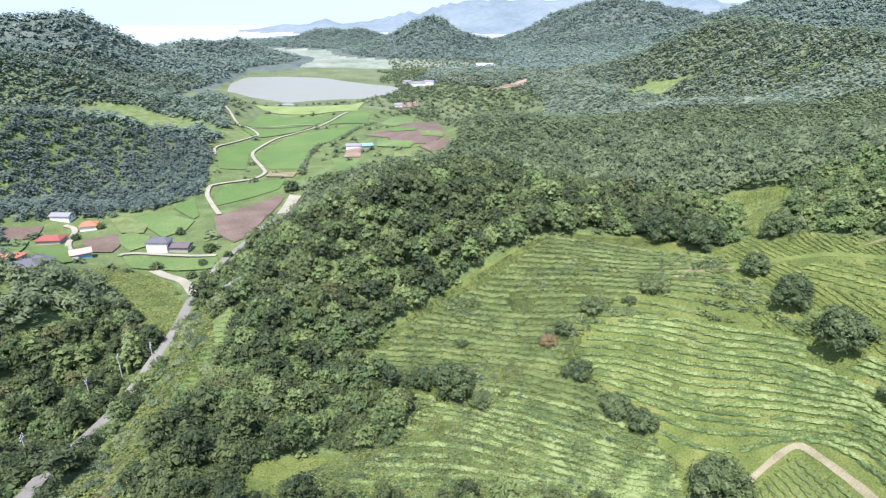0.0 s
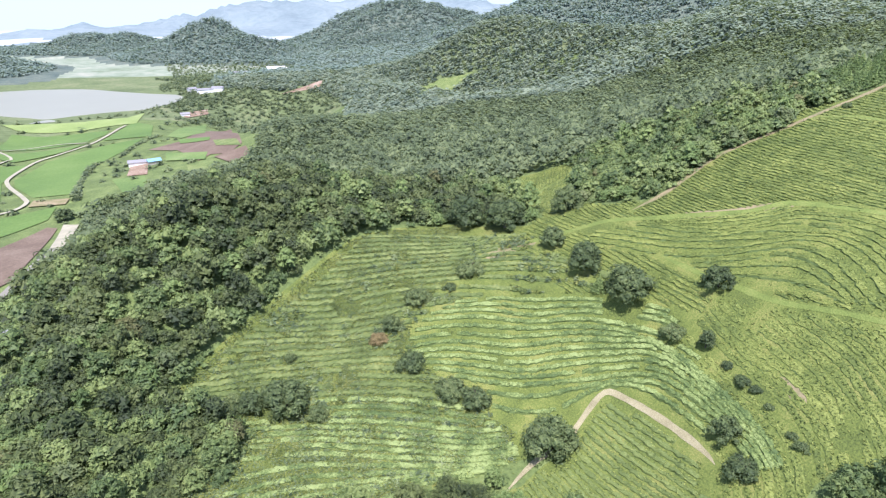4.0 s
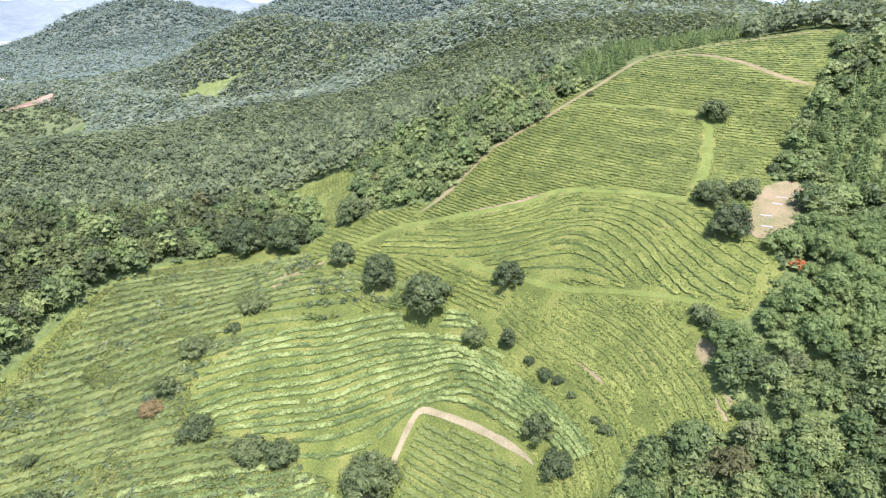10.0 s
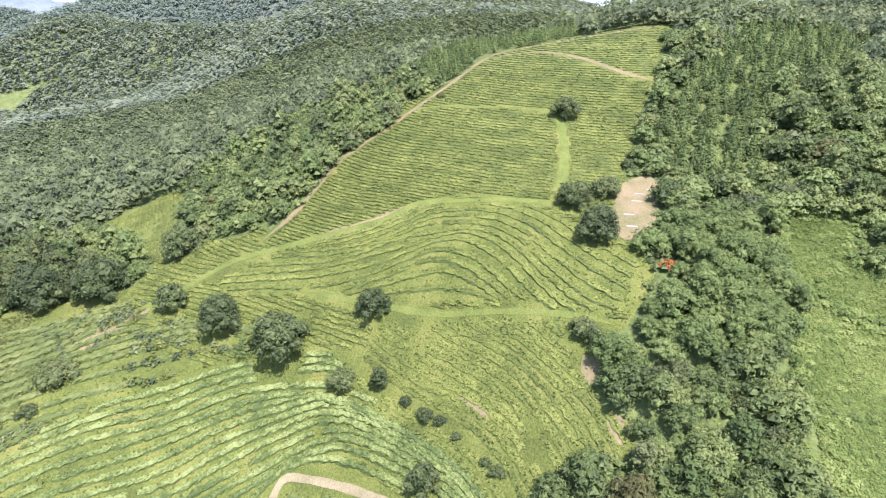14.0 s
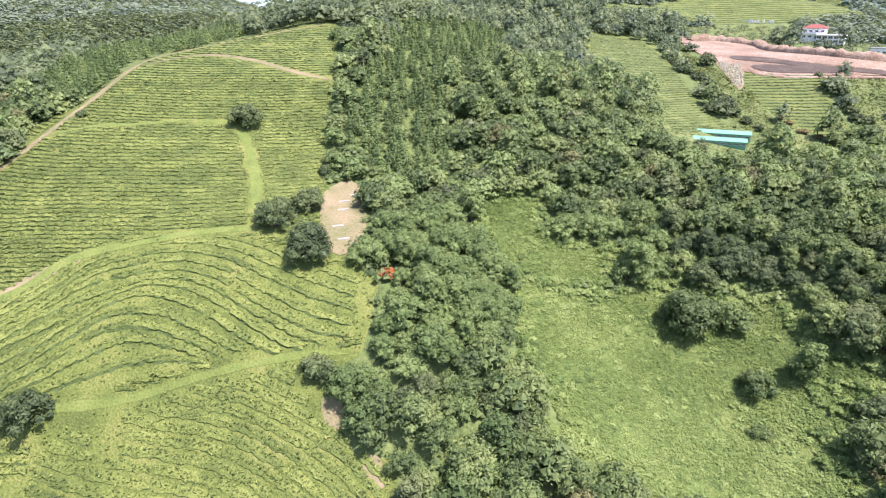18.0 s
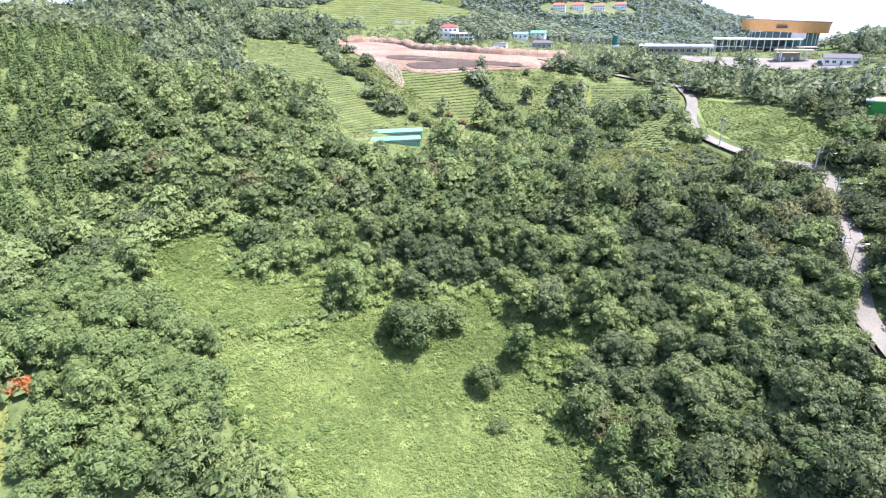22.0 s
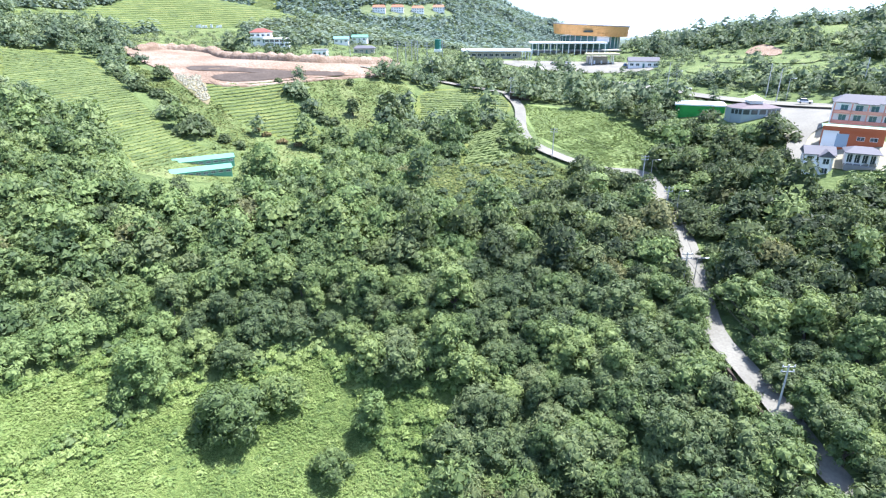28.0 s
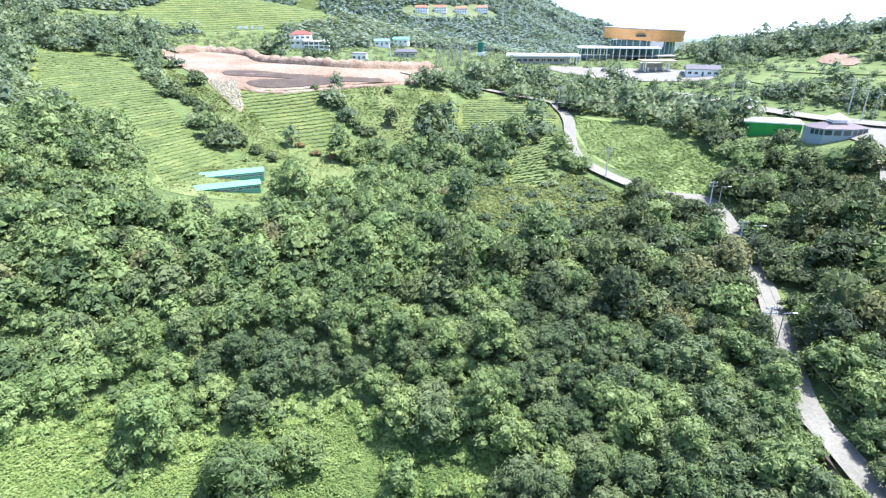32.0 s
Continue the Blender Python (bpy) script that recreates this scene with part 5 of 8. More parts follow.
FAR_KINDS = [dome(60 + s, 17, 0.62, (1.05, 0.8, 1.3, 0.95)[s % 4]) for s in range(8)]
BEYOND_KINDS = [dome(70 + s, 32, 0.44, (1.05, 0.8, 1.25, 0.95)[s % 4]) for s in range(8)]
HAZE_KINDS = [dome(90 + s, 11, 0.66, (1.0, 0.8, 1.25)[s % 3]) for s in range(6)]
CEDAR_KINDS = [halved(crown(80 + s, 'cone', 280, 0.2)) for s in range(5)]

NEAR_REACH = 250.0
px_, py_ = wood_spots(-190, 330, -260, 300, 4.9, 5)
dist = np.hypot(px_ - 60, py_ - 20)
ok = free_of_fields(px_, py_, 1.6) & seen_side(px_, py_) & (dist < NEAR_REACH)
px_, py_, dist = px_[ok], py_[ok], dist[ok]
size = 2.9 + 3.0 * rng.uniform(0, 1, len(px_)) ** 1.4
size = size * np.where(inside(VALLEY, px_, py_), 0.7, 1.0)
cedar = inside(CEDARS, px_, py_) | inside(CEDARS_RIDGE, px_, py_)
# the trees round the glade stand singly
FLIGHT = [(0, 0), (12, 12), (26, 22), (44, 27), (62, 23), (81, 4), (92, -7)]
away = near_line(FLIGHT, px_, py_)
order = np.argsort(away + 1000 * (cedar | (away < 62) | (px_ < 60)))
single = np.zeros(len(px_), bool)
single[order[:290]] = True
for i in np.nonzero(single)[0]:
    kind = int(i) % 13
    light, grey = int(i * 7) % 7 == 0 and py_[i] > -40, int(i * 5) % 9 == 0
    tree(float(px_[i]), float(py_[i]), float(size[i]), ('round', 'round', 'spread', 'tall', 'round', 'spread')[kind % 6], 400 + kind, M_LEAF_LIGHT if light else M_LEAF_GREY if grey else M_LEAF_LONE if py_[i] < -28 and i % 9 < 5 else M_LEAF,
         "light green broadleaf tree in the woods round the glade" if light else "greyish green tree in the woods round the glade" if grey else "dark green broadleaf tree in the woods round the glade",
         "woodland trees round the glade", count=1900, size=0.092)
under = (away < 56) & (px_ < 30) & (py_ < 60)     # below the flight, never in view
rest = ~single & ~cedar & ~under
plant(px_[under & ~single], py_[under & ~single], size[under & ~single], UNDER_KINDS, M_LEAF_WOODS, "woods", "dense broadleaf woods in the hollow")
bx_, by_ = wood_spots(-190, 190, -190, 130, 8.0, 17)
ok = ~seen_side(bx_, by_) & free_of_fields(bx_, by_, 1.5)
plant(bx_[ok], by_[ok], rng.uniform(3.4, 5.6, ok.sum()), UNDER_KINDS, M_LEAF_SHADE, "woods", "dense dark woods behind the flight")
lot = rng.uniform(0, 1, len(px_))
sunny = np.where(px_ < 90, 0.05, 0.14)
# deep: trees given the darker leaves that paint shade on the slopes
deep = ((px_ < -25) & ((py_ < 130) | (lot > 0.5))) | ((px_ < 70) & (py_ > 60) & (lot > np.where(py_ > 120, 0.62, 0.3))) | ((py_ < -30) & (px_ < 170) & (lot > 0.5)) | ((py_ < -60) & (px_ < 150) & (px_ - 1.1 * (py_ + 165) < 142) & (lot > 0.3)) | ((py_ > 150) & (px_ < 135) & (lot > 0.4))
bx_, by_ = wood_spots(-100, 260, -180, 240, 5.6, 15)
ok = free_of_fields(bx_, by_, 0.3) & seen_side(bx_, by_)
bx_, by_ = bx_[ok], by_[ok]
plant(bx_, by_, rng.uniform(1.5, 2.6, len(bx_)), BUSH_KINDS, M_LEAF_WOODS, "undergrowth", "light green bushes and saplings under the trees")
for span, kinds in (((0, 112), FRONT_KINDS), ((112, 165), NEAR_KINDS), ((165, 400), BACK_KINDS)):
    tier = rest & (away >= span[0]) & (away < span[1])
    for m, mat, label in ((deep & (lot <= 0.98), M_LEAF_SHADE, "dense dark evergreen woods on the slopes"), (~deep & (lot < sunny), M_LEAF_LIGHT, "light green trees among the woods"),
                          (~deep & (lot >= sunny) & (lot < np.where(px_ < 100, 0.08, 0.2)), M_LEAF_GREY, "greyish green trees among the woods"), (lot > 0.98, M_LEAF_BROWN, "browning trees among the green woods"),
                          (~deep & (lot >= np.where(px_ < 100, 0.08, 0.2)) & (lot <= 0.98), M_LEAF_WOODS, "dense green broadleaf woods on the slopes")):
        for west in (True, False):
            q = tier & m & ((px_ < 90) == west)
            if q.sum() > 2:
                plant(px_[q], py_[q], size[q], kinds, mat, "woods", label)

fx, fy = wood_spots(-520, 800, -720, 900, 7.1, 6)
d2 = np.hypot(fx - 60, fy - 20)
ok = (d2 >= NEAR_REACH - 2) & (d2 < 600) & seen_side(fx, fy) & free_of_fields(fx, fy, 2.5) & (height(fx, fy) > BASE + 5)
fx, fy = fx[ok], fy[ok]
fr = rng.uniform(3.5, 5.6, len(fx)) * np.where((fy < -120) & (fx > 60), 1.12, np.where((fx < -90) & (fy > 200), 0.95, np.where(fy > 0, 1.1, 1.0)))
# low growth in front of the car park, the main road and the grassy terrace
low = (fy < -60) & ((near_line(YARD + YARD[:1], fx, fy) < 26) | (near_line(MAIN_ROAD, fx, fy) < 17) | (near_line(HILL_BAND, fx, fy) < 14) | (near_line(HILL_GRASS, fx, fy) < 10))
fr = np.where(low, fr * 0.42, fr)
grove = inside(CEDARS, fx, fy) | inside(CEDARS_RIDGE, fx, fy)
d2_ = np.hypot(fx - 60, fy - 20)
# farther slopes get the paler, bluer leaves that paint the haze
for cx0 in range(-600, 900, 300):
    west = (fx < -90) & (fy > 240)
    near = np.hypot(fx - 80, fy) < 400
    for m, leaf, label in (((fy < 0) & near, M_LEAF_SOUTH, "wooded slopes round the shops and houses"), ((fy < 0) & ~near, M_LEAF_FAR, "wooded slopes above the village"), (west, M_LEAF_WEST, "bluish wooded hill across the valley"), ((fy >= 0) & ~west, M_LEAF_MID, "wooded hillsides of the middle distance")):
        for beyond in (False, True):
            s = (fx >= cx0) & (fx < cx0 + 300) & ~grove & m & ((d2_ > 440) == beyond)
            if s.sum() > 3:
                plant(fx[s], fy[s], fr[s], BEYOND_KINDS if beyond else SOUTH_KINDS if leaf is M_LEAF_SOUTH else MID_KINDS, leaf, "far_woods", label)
cx_, cy_ = np.r_[px_[cedar], fx[grove]], np.r_[py_[cedar], fy[grove]]
if len(cx_):
    plant(cx_, cy_, rng.uniform(2.5, 3.7, len(cx_)), CEDAR_KINDS, M_LEAF_LIGHT, "cedar_grove", "light green planted conifers on the ridge")
hx_, hy_ = wood_spots(-700, 1500, -1200, 1300, 9.2, 7)
d2 = np.hypot(hx_ - 60, hy_ - 20)
ok = (d2 >= 597) & (d2 < 1180) & seen_side(hx_, hy_)
hx_, hy_ = hx_[ok], hy_[ok]
ok = free_of_fields(hx_, hy_, 3.0) & (height(hx_, hy_) > BASE + 7)
hx_, hy_ = hx_[ok], hy_[ok]
# ridges too: their leaf colours carry the painted haze
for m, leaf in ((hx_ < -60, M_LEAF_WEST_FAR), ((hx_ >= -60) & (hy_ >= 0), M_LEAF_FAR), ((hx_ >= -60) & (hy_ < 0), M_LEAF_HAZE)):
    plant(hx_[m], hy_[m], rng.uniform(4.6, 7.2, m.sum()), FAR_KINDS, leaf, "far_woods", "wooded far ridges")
# tree cover of the hills beyond, haze painted into the leaf colour
qx, qy = wood_spots(-900, 2300, 300, 2600, 14.4, 9)
d3 = np.hypot(qx - 60, qy - 20)
ok = (d3 >= 1180) & (d3 < 2380) & (np.degrees(np.arctan2(qx, qy)) < 88)
qx, qy = qx[ok], qy[ok]
ok = (height(qx, qy) > BASE + 7) & free_of_fields(qx, qy, 4.0)
qx, qy = qx[ok], qy[ok]
plant(qx, qy, rng.uniform(7.0, 10.0, len(qx)), HAZE_KINDS, M_LEAF_HAZE, "far_woods", "tree cover on distant hills in haze-tinted blue-green")
qx, qy = wood_spots(500, 1500, -1600, -500, 12.0, 20)
d3 = np.hypot(qx - 60, qy - 20)
ok = (d3 >= 1180) & (d3 < 1750) & (height(qx, qy) > BASE + 12)
qx, qy = qx[ok], qy[ok]
plant(qx, qy, rng.uniform(6.5, 9.5, len(qx)), HAZE_KINDS, M_LEAF_HAZE, "far_woods", "wooded hill behind the exhibition hall in haze-tinted green")
# single trees and hedges between the valley's fields
vx_, vy_ = wood_spots(-420, 460, 240, 1900, 13.0, 8)
ok = (inside(VALLEY, vx_, vy_) | ((vx_ > 70) & (vy_ > 900) & (height(vx_, vy_) < BASE + 8))) & (rng.uniform(0, 1, len(vx_)) < np.where(vy_ > 900, 0.9, np.where(np.sin(vx_ * 0.05) * np.sin(vy_ * 0.04 + 1) > 0.1, 0.6, 0.12)))
for p in (RICE_A, RICE_B, RICE_C, RICE_D, RICE_E, SOIL_A, SOIL_D, SOIL_E, PLOT_F, PLOT_E, PLOT_G, PLOT_H, PLOT_K, PLOT_L, CROP_A, SHORE, GRAVEL_LOT, LAKE):
    ok &= ~inside(p, vx_, vy_) & (near_line(p + p[:1], vx_, vy_) > 4)
for line in (LANE_A, LANE_B, LANE_C, LANE_D, LANE_E, ROAD_VALLEY):
    ok &= near_line(line, vx_, vy_) > 5
for a, b in FARM_SPOTS.values():
    ok &= np.hypot(vx_ - a, vy_ - b) > 11
vx_, vy_ = vx_[ok], vy_[ok]
wx_, wy_ = wood_spots(40, 460, 820, 1400, 9.0, 18)
ok = (height(wx_, wy_) < BASE + 14) & (np.sin(wx_ * 0.03 + 1) * np.sin(wy_ * 0.025) < 0.35) & (rng.uniform(0, 1, len(wx_)) < 0.8)
for p in (SOIL_A, PLOT_K, PLOT_L, SHORE, LAKE, SOIL_F, BARE_FAR):
    ok &= ~inside(p, wx_, wy_) & (near_line(p + p[:1], wx_, wy_) > 5)
for a, b in FARM_SPOTS.values():
    ok &= np.hypot(wx_ - a, wy_ - b) > 20
vx_, vy_ = np.r_[vx_, wx_[ok]], np.r_[vy_, wy_[ok]]
hedge_row = np.array(smooth(VALLEY_HEDGE, 6.0))
vx_, vy_ = np.r_[vx_, hedge_row[:, 0]], np.r_[vy_, hedge_row[:, 1]]
plant(vx_, vy_, rng.uniform(1.8, 4.2, len(vx_)) * np.where(vy_ > 800, 1.25, 1.0), FAR_KINDS, M_LEAF_MID, "field_trees", "scattered trees and hedges among the valley fields")
hx2, hy2 = wood_spots(85, 190, -360, -255, 5.0, 24)
ok = (inside(HILL_BAND, hx2, hy2) | inside(HILL_GRASS, hx2, hy2)) & (rng.uniform(0, 1, len(hx2)) < 0.5)
plant(hx2[ok], hy2[ok], rng.uniform(0.8, 2.0, ok.sum()), BUSH_KINDS, M_LEAF_SOUTH, "bushes", "low bushes scattered over the grassy hill terraces")
# bushes on the grassy banks and between the houses above the earthworks
ux, uy = wood_spots(120, 520, -420, -90, 5.0, 16)
ok = (inside(UPPER_GRASS, ux, uy) | inside(VILLAGE, ux, uy) | (np.hypot(ux - 133, uy + 192) < 18) | (np.hypot(ux - 93, uy + 160) < 9)) & (rng.uniform(0, 1, len(ux)) < 0.42) & ~inside(YARD, ux, uy) & ~inside(EARTH_SITE, ux, uy)
for a, b, w in YARDS:
    ok &= np.hypot(ux - a, uy - b) > min(w, 9)
plant(ux[ok], uy[ok], rng.uniform(1.0, 2.3, ok.sum()), BUSH_KINDS, M_LEAF_GREY, "bushes", "grey-green bushes scattered over rough grass banks")


# ---- tea rows ----
def contours(poly, dz, grid=1.6, spread=25.0):
    """Lines of equal height within the polygon's box, dz apart: lists of points."""
    xs, ys = [a for a, _ in poly], [b for _, b in poly]
    ax, ay = np.arange(min(xs) - 2, max(xs) + 4, grid), np.arange(min(ys) - 2, max(ys) + 4, grid)
    X, Y = np.meshgrid(ax, ay, indexing="ij")
    Z = soft_height(X, Y, spread)
    lines = []
    for level in np.arange(math.floor(Z.min() / dz) * dz, Z.max(), dz):
        A = Z - level + 1e-7
        cut_x = (A[:-1] > 0) != (A[1:] > 0)
        cut_y = (A[:, :-1] > 0) != (A[:, 1:] > 0)
        links = {}
        cells = np.argwhere(cut_x[:, :-1] | cut_x[:, 1:] | cut_y[:-1] | cut_y[1:])
        for i, j in cells:
            e = [key for key, c in ((("x", i, j), cut_x[i, j]), (("x", i, j + 1), cut_x[i, j + 1]), (("y", i, j), cut_y[i, j]), (("y", i + 1, j), cut_y[i + 1, j])) if c]
            for a, b in zip(e[::2], e[1::2]):
                links.setdefault(a, []).append(b)
                links.setdefault(b, []).append(a)

        def spot(e):
            k, i, j = e
            if k == "x":
                t = A[i, j] / (A[i, j] - A[i + 1, j])
                return (ax[i] + t * grid, ay[j])
            t = A[i, j] / (A[i, j] - A[i, j + 1])
            return (ax[i], ay[j] + t * grid)

        left = set(links)
        ends = [e for e in links if len(links[e]) == 1]
        while left:
            while ends and ends[-1] not in left:
                ends.pop()
            e = ends.pop() if ends else next(iter(sorted(left, key=str)))
            line = []
            while e in left:
                left.discard(e)
                line.append(spot(e))
                e = next((q for q in links[e] if q in left), None)
            if len(line) > 4:
                lines.append(line)
    return lines


def even(line, step):
    p = np.array(line)
    s = np.r_[0, np.cumsum(np.hypot(*np.diff(p, axis=0).T))]
    if s[-1] < step * 2:
        return None
    t = np.arange(0, s[-1], step)
    q = np.stack([np.interp(t, s, p[:, 0]), np.interp(t, s, p[:, 1])], 1)
    for _ in range(5):
        q[1:-1] = 0.25 * q[:-2] + 0.5 * q[1:-1] + 0.25 * q[2:]
    bend = np.array([(noise.noise((a * 0.035, b * 0.035, 2.0)) * 1.2 + noise.noise((a * 0.16, b * 0.16, 4.0)) * 0.18, noise.noise((a * 0.035, b * 0.035, 9.0)) * 1.2 + noise.noise((a * 0.16, b * 0.16, 7.0)) * 0.18) for a, b in q])
    return q + bend


PROFILE = [(-0.52, 0.0), (-0.47, 0.5), (-0.34, 0.9), (0.0, 1.0), (0.34, 0.9), (0.47, 0.5), (0.52, 0.0)]


def hedge(stretches, wide, high, seed, dz=None, spread=25.0, cover=0.74, lean=0.4):
    """One tea row: a rounded hedge along its stretches."""
    r = np.random.default_rng(seed)
    V, F, base = [], [], 0
    for q in stretches:
        n = len(q)
        d = np.gradient(q, axis=0)
        d /= np.linalg.norm(d, axis=1, keepdims=True) + 1e-9
        nx, ny = -d[:, 1], d[:, 0]
        z = height(q[:, 0], q[:, 1])
        if dz:
            e = 0.5
            g = np.hypot(soft_height(q[:, 0] + e, q[:, 1], spread) - soft_height(q[:, 0] - e, q[:, 1], spread), soft_height(q[:, 0], q[:, 1] + e, spread) - soft_height(q[:, 0], q[:, 1] - e, spread))
            wide = np.clip(cover * dz / (g + 1e-6), 0.7, 2.5)
        tilt = lean * (height(q[:, 0] + nx * 0.5, q[:, 1] + ny * 0.5) - height(q[:, 0] - nx * 0.5, q[:, 1] - ny * 0.5))
        w = wide * r.uniform(0.9, 1.1, n)
        h = high * r.uniform(0.7, 1.25, n)
        h[0] *= 0.45
        h[-1] *= 0.45
        m = len(PROFILE)
        ring = np.empty((n, m, 3))
        for k, (s, t) in enumerate(PROFILE):
            off = s * w + r.uniform(-0.24, 0.24, n)
            ring[:, k, 0], ring[:, k, 1] = q[:, 0] + nx * off, q[:, 1] + ny * off
            ring[:, k, 2] = z + tilt * off + t * h + (r.uniform(-0.11, 0.11, n) if t else -0.35)
        V.append(ring.reshape(-1, 3))
        i, k = np.meshgrid(np.arange(n - 1), np.arange(m - 1), indexing="ij")
        a = base + i * m + k
        F.append(np.stack([a, a + m, a + m + 1, a + 1], -1).reshape(-1, 4))
        base += n * m
    return np.concatenate(V), np.concatenate(F)


BLOCKERS = [(TRACK_CURVE, 1.4), (TRACK_UP, 1.7), (TRACK_TOP, 1.3), (TRACK_MID, 1.0), (TRACK_LOW, 1.3), (TRACK_EDGE, 1.4), (TRACK_SADDLE, 1.6), (MINI_PATH, 1.5), (DITCH, 1.2)]


def tea_field(name, label, poly, dz, wide, high, mat, only=None, gap=0.0, seed=1, lines=None, step=0.9, spread=25.0, cover=0.74, skip=(), row="tea_row"):
    field = tagged(new(name), label, "tea field")
    field.location = (poly[0][0], poly[0][1], hz(*poly[0]))
    r = np.random.default_rng(seed)
    made = 0
    for line in (contours(poly, dz, 1.6, spread) if lines is None else lines):
        q = even(line, step)
        if q is None:
            continue
        x, y = q[:, 0], q[:, 1]
        ok = inside(poly, x, y)
        for hole in skip:
            ok &= ~inside(hole, x, y)
        if only is not None:
            ok &= only(x, y)
        if not ok.any():
            continue
        for t, w in BLOCKERS:
            ok &= near_line(t, x, y) > w
        ok &= ~inside(CLEARING, x, y)
        if poly is not MINI_FIELD:
            ok &= ~inside(MINI_FIELD, x, y)
        for a, b, rad, _ in LONE_TREES:
            ok &= np.hypot(x - a, y - b) > rad * 0.75
        if gap:
            ok &= np.array([noise.noise((a * 0.09, b * 0.09, seed)) for a, b in q]) > gap - 0.5
            ok &= r.uniform(0, 1, len(x)) > 0.006
        cuts = np.flatnonzero(np.diff(np.r_[0, ok.astype(int), 0]))
        runs = [q[a:b] for a, b in zip(cuts[::2], cuts[1::2]) if b - a > 4]
        if not runs:
            continue
        if row == "tea_row":
            ROW_SPOTS.extend(runs)
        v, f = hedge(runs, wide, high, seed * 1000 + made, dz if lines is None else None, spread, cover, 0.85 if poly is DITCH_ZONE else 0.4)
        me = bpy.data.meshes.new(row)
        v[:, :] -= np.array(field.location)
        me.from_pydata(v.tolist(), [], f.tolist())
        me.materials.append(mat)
        if row == "tea_row":       # fresh leaves on the crown; old ones on the flanks, darkened to paint their shade
            me.materials.append(M_TEA_FLANK)
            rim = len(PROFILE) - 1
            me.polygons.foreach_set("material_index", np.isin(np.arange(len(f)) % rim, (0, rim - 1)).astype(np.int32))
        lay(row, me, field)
        made += 1
    return field, made


def rows_between(guides, apart):
    """Lines that pass evenly from each guide curve to the next."""
    out = []
    fine = []
    for g in guides:
        p = np.array(smooth(g, 1.5))
        d = np.r_[0, np.cumsum(np.hypot(*np.diff(p, axis=0).T))]
        t = np.linspace(0, d[-1], 90)
        fine.append(np.stack([np.interp(t, d, p[:, 0]), np.interp(t, d, p[:, 1])], 1))
    for a, b in zip(fine, fine[1:]):
        n = max(1, round(float(np.median(near_line([tuple(q) for q in b], a[:, 0], a[:, 1]))) / apart))
        out += [(a + (b - a) * (k + 0.5) / n).tolist() for k in range(n)]
    return out


ROW_SPOTS = []


def straight_rows(poly, way, apart):
    """Parallel lines over the polygon; way: degrees from +x."""
    c, s = math.cos(radians(way)), math.sin(radians(way))
    u = [a * c + b * s for a, b in poly]
    w = [-a * s + b * c for a, b in poly]
    out = []
    k = min(w)
    while k < max(w):
        out.append([(t * c - (k + 0.5 * math.sin(t * 0.06)) * s, t * s + (k + 0.5 * math.sin(t * 0.06)) * c) for t in np.arange(min(u), max(u), 2.0)])
        k += apart
    return out


def offset_rows(line, apart, left, right):
    """Lines beside a curve, a number of them on either side."""
    p = np.array(smooth(line, 3.0))
    d = np.gradient(p, axis=0)
    d /= np.linalg.norm(d, axis=1, keepdims=True)
    side = np.stack([-d[:, 1], d[:, 0]], 1)
    return [(p + side * apart * k).tolist() for k in range(-left, right + 1) if k]


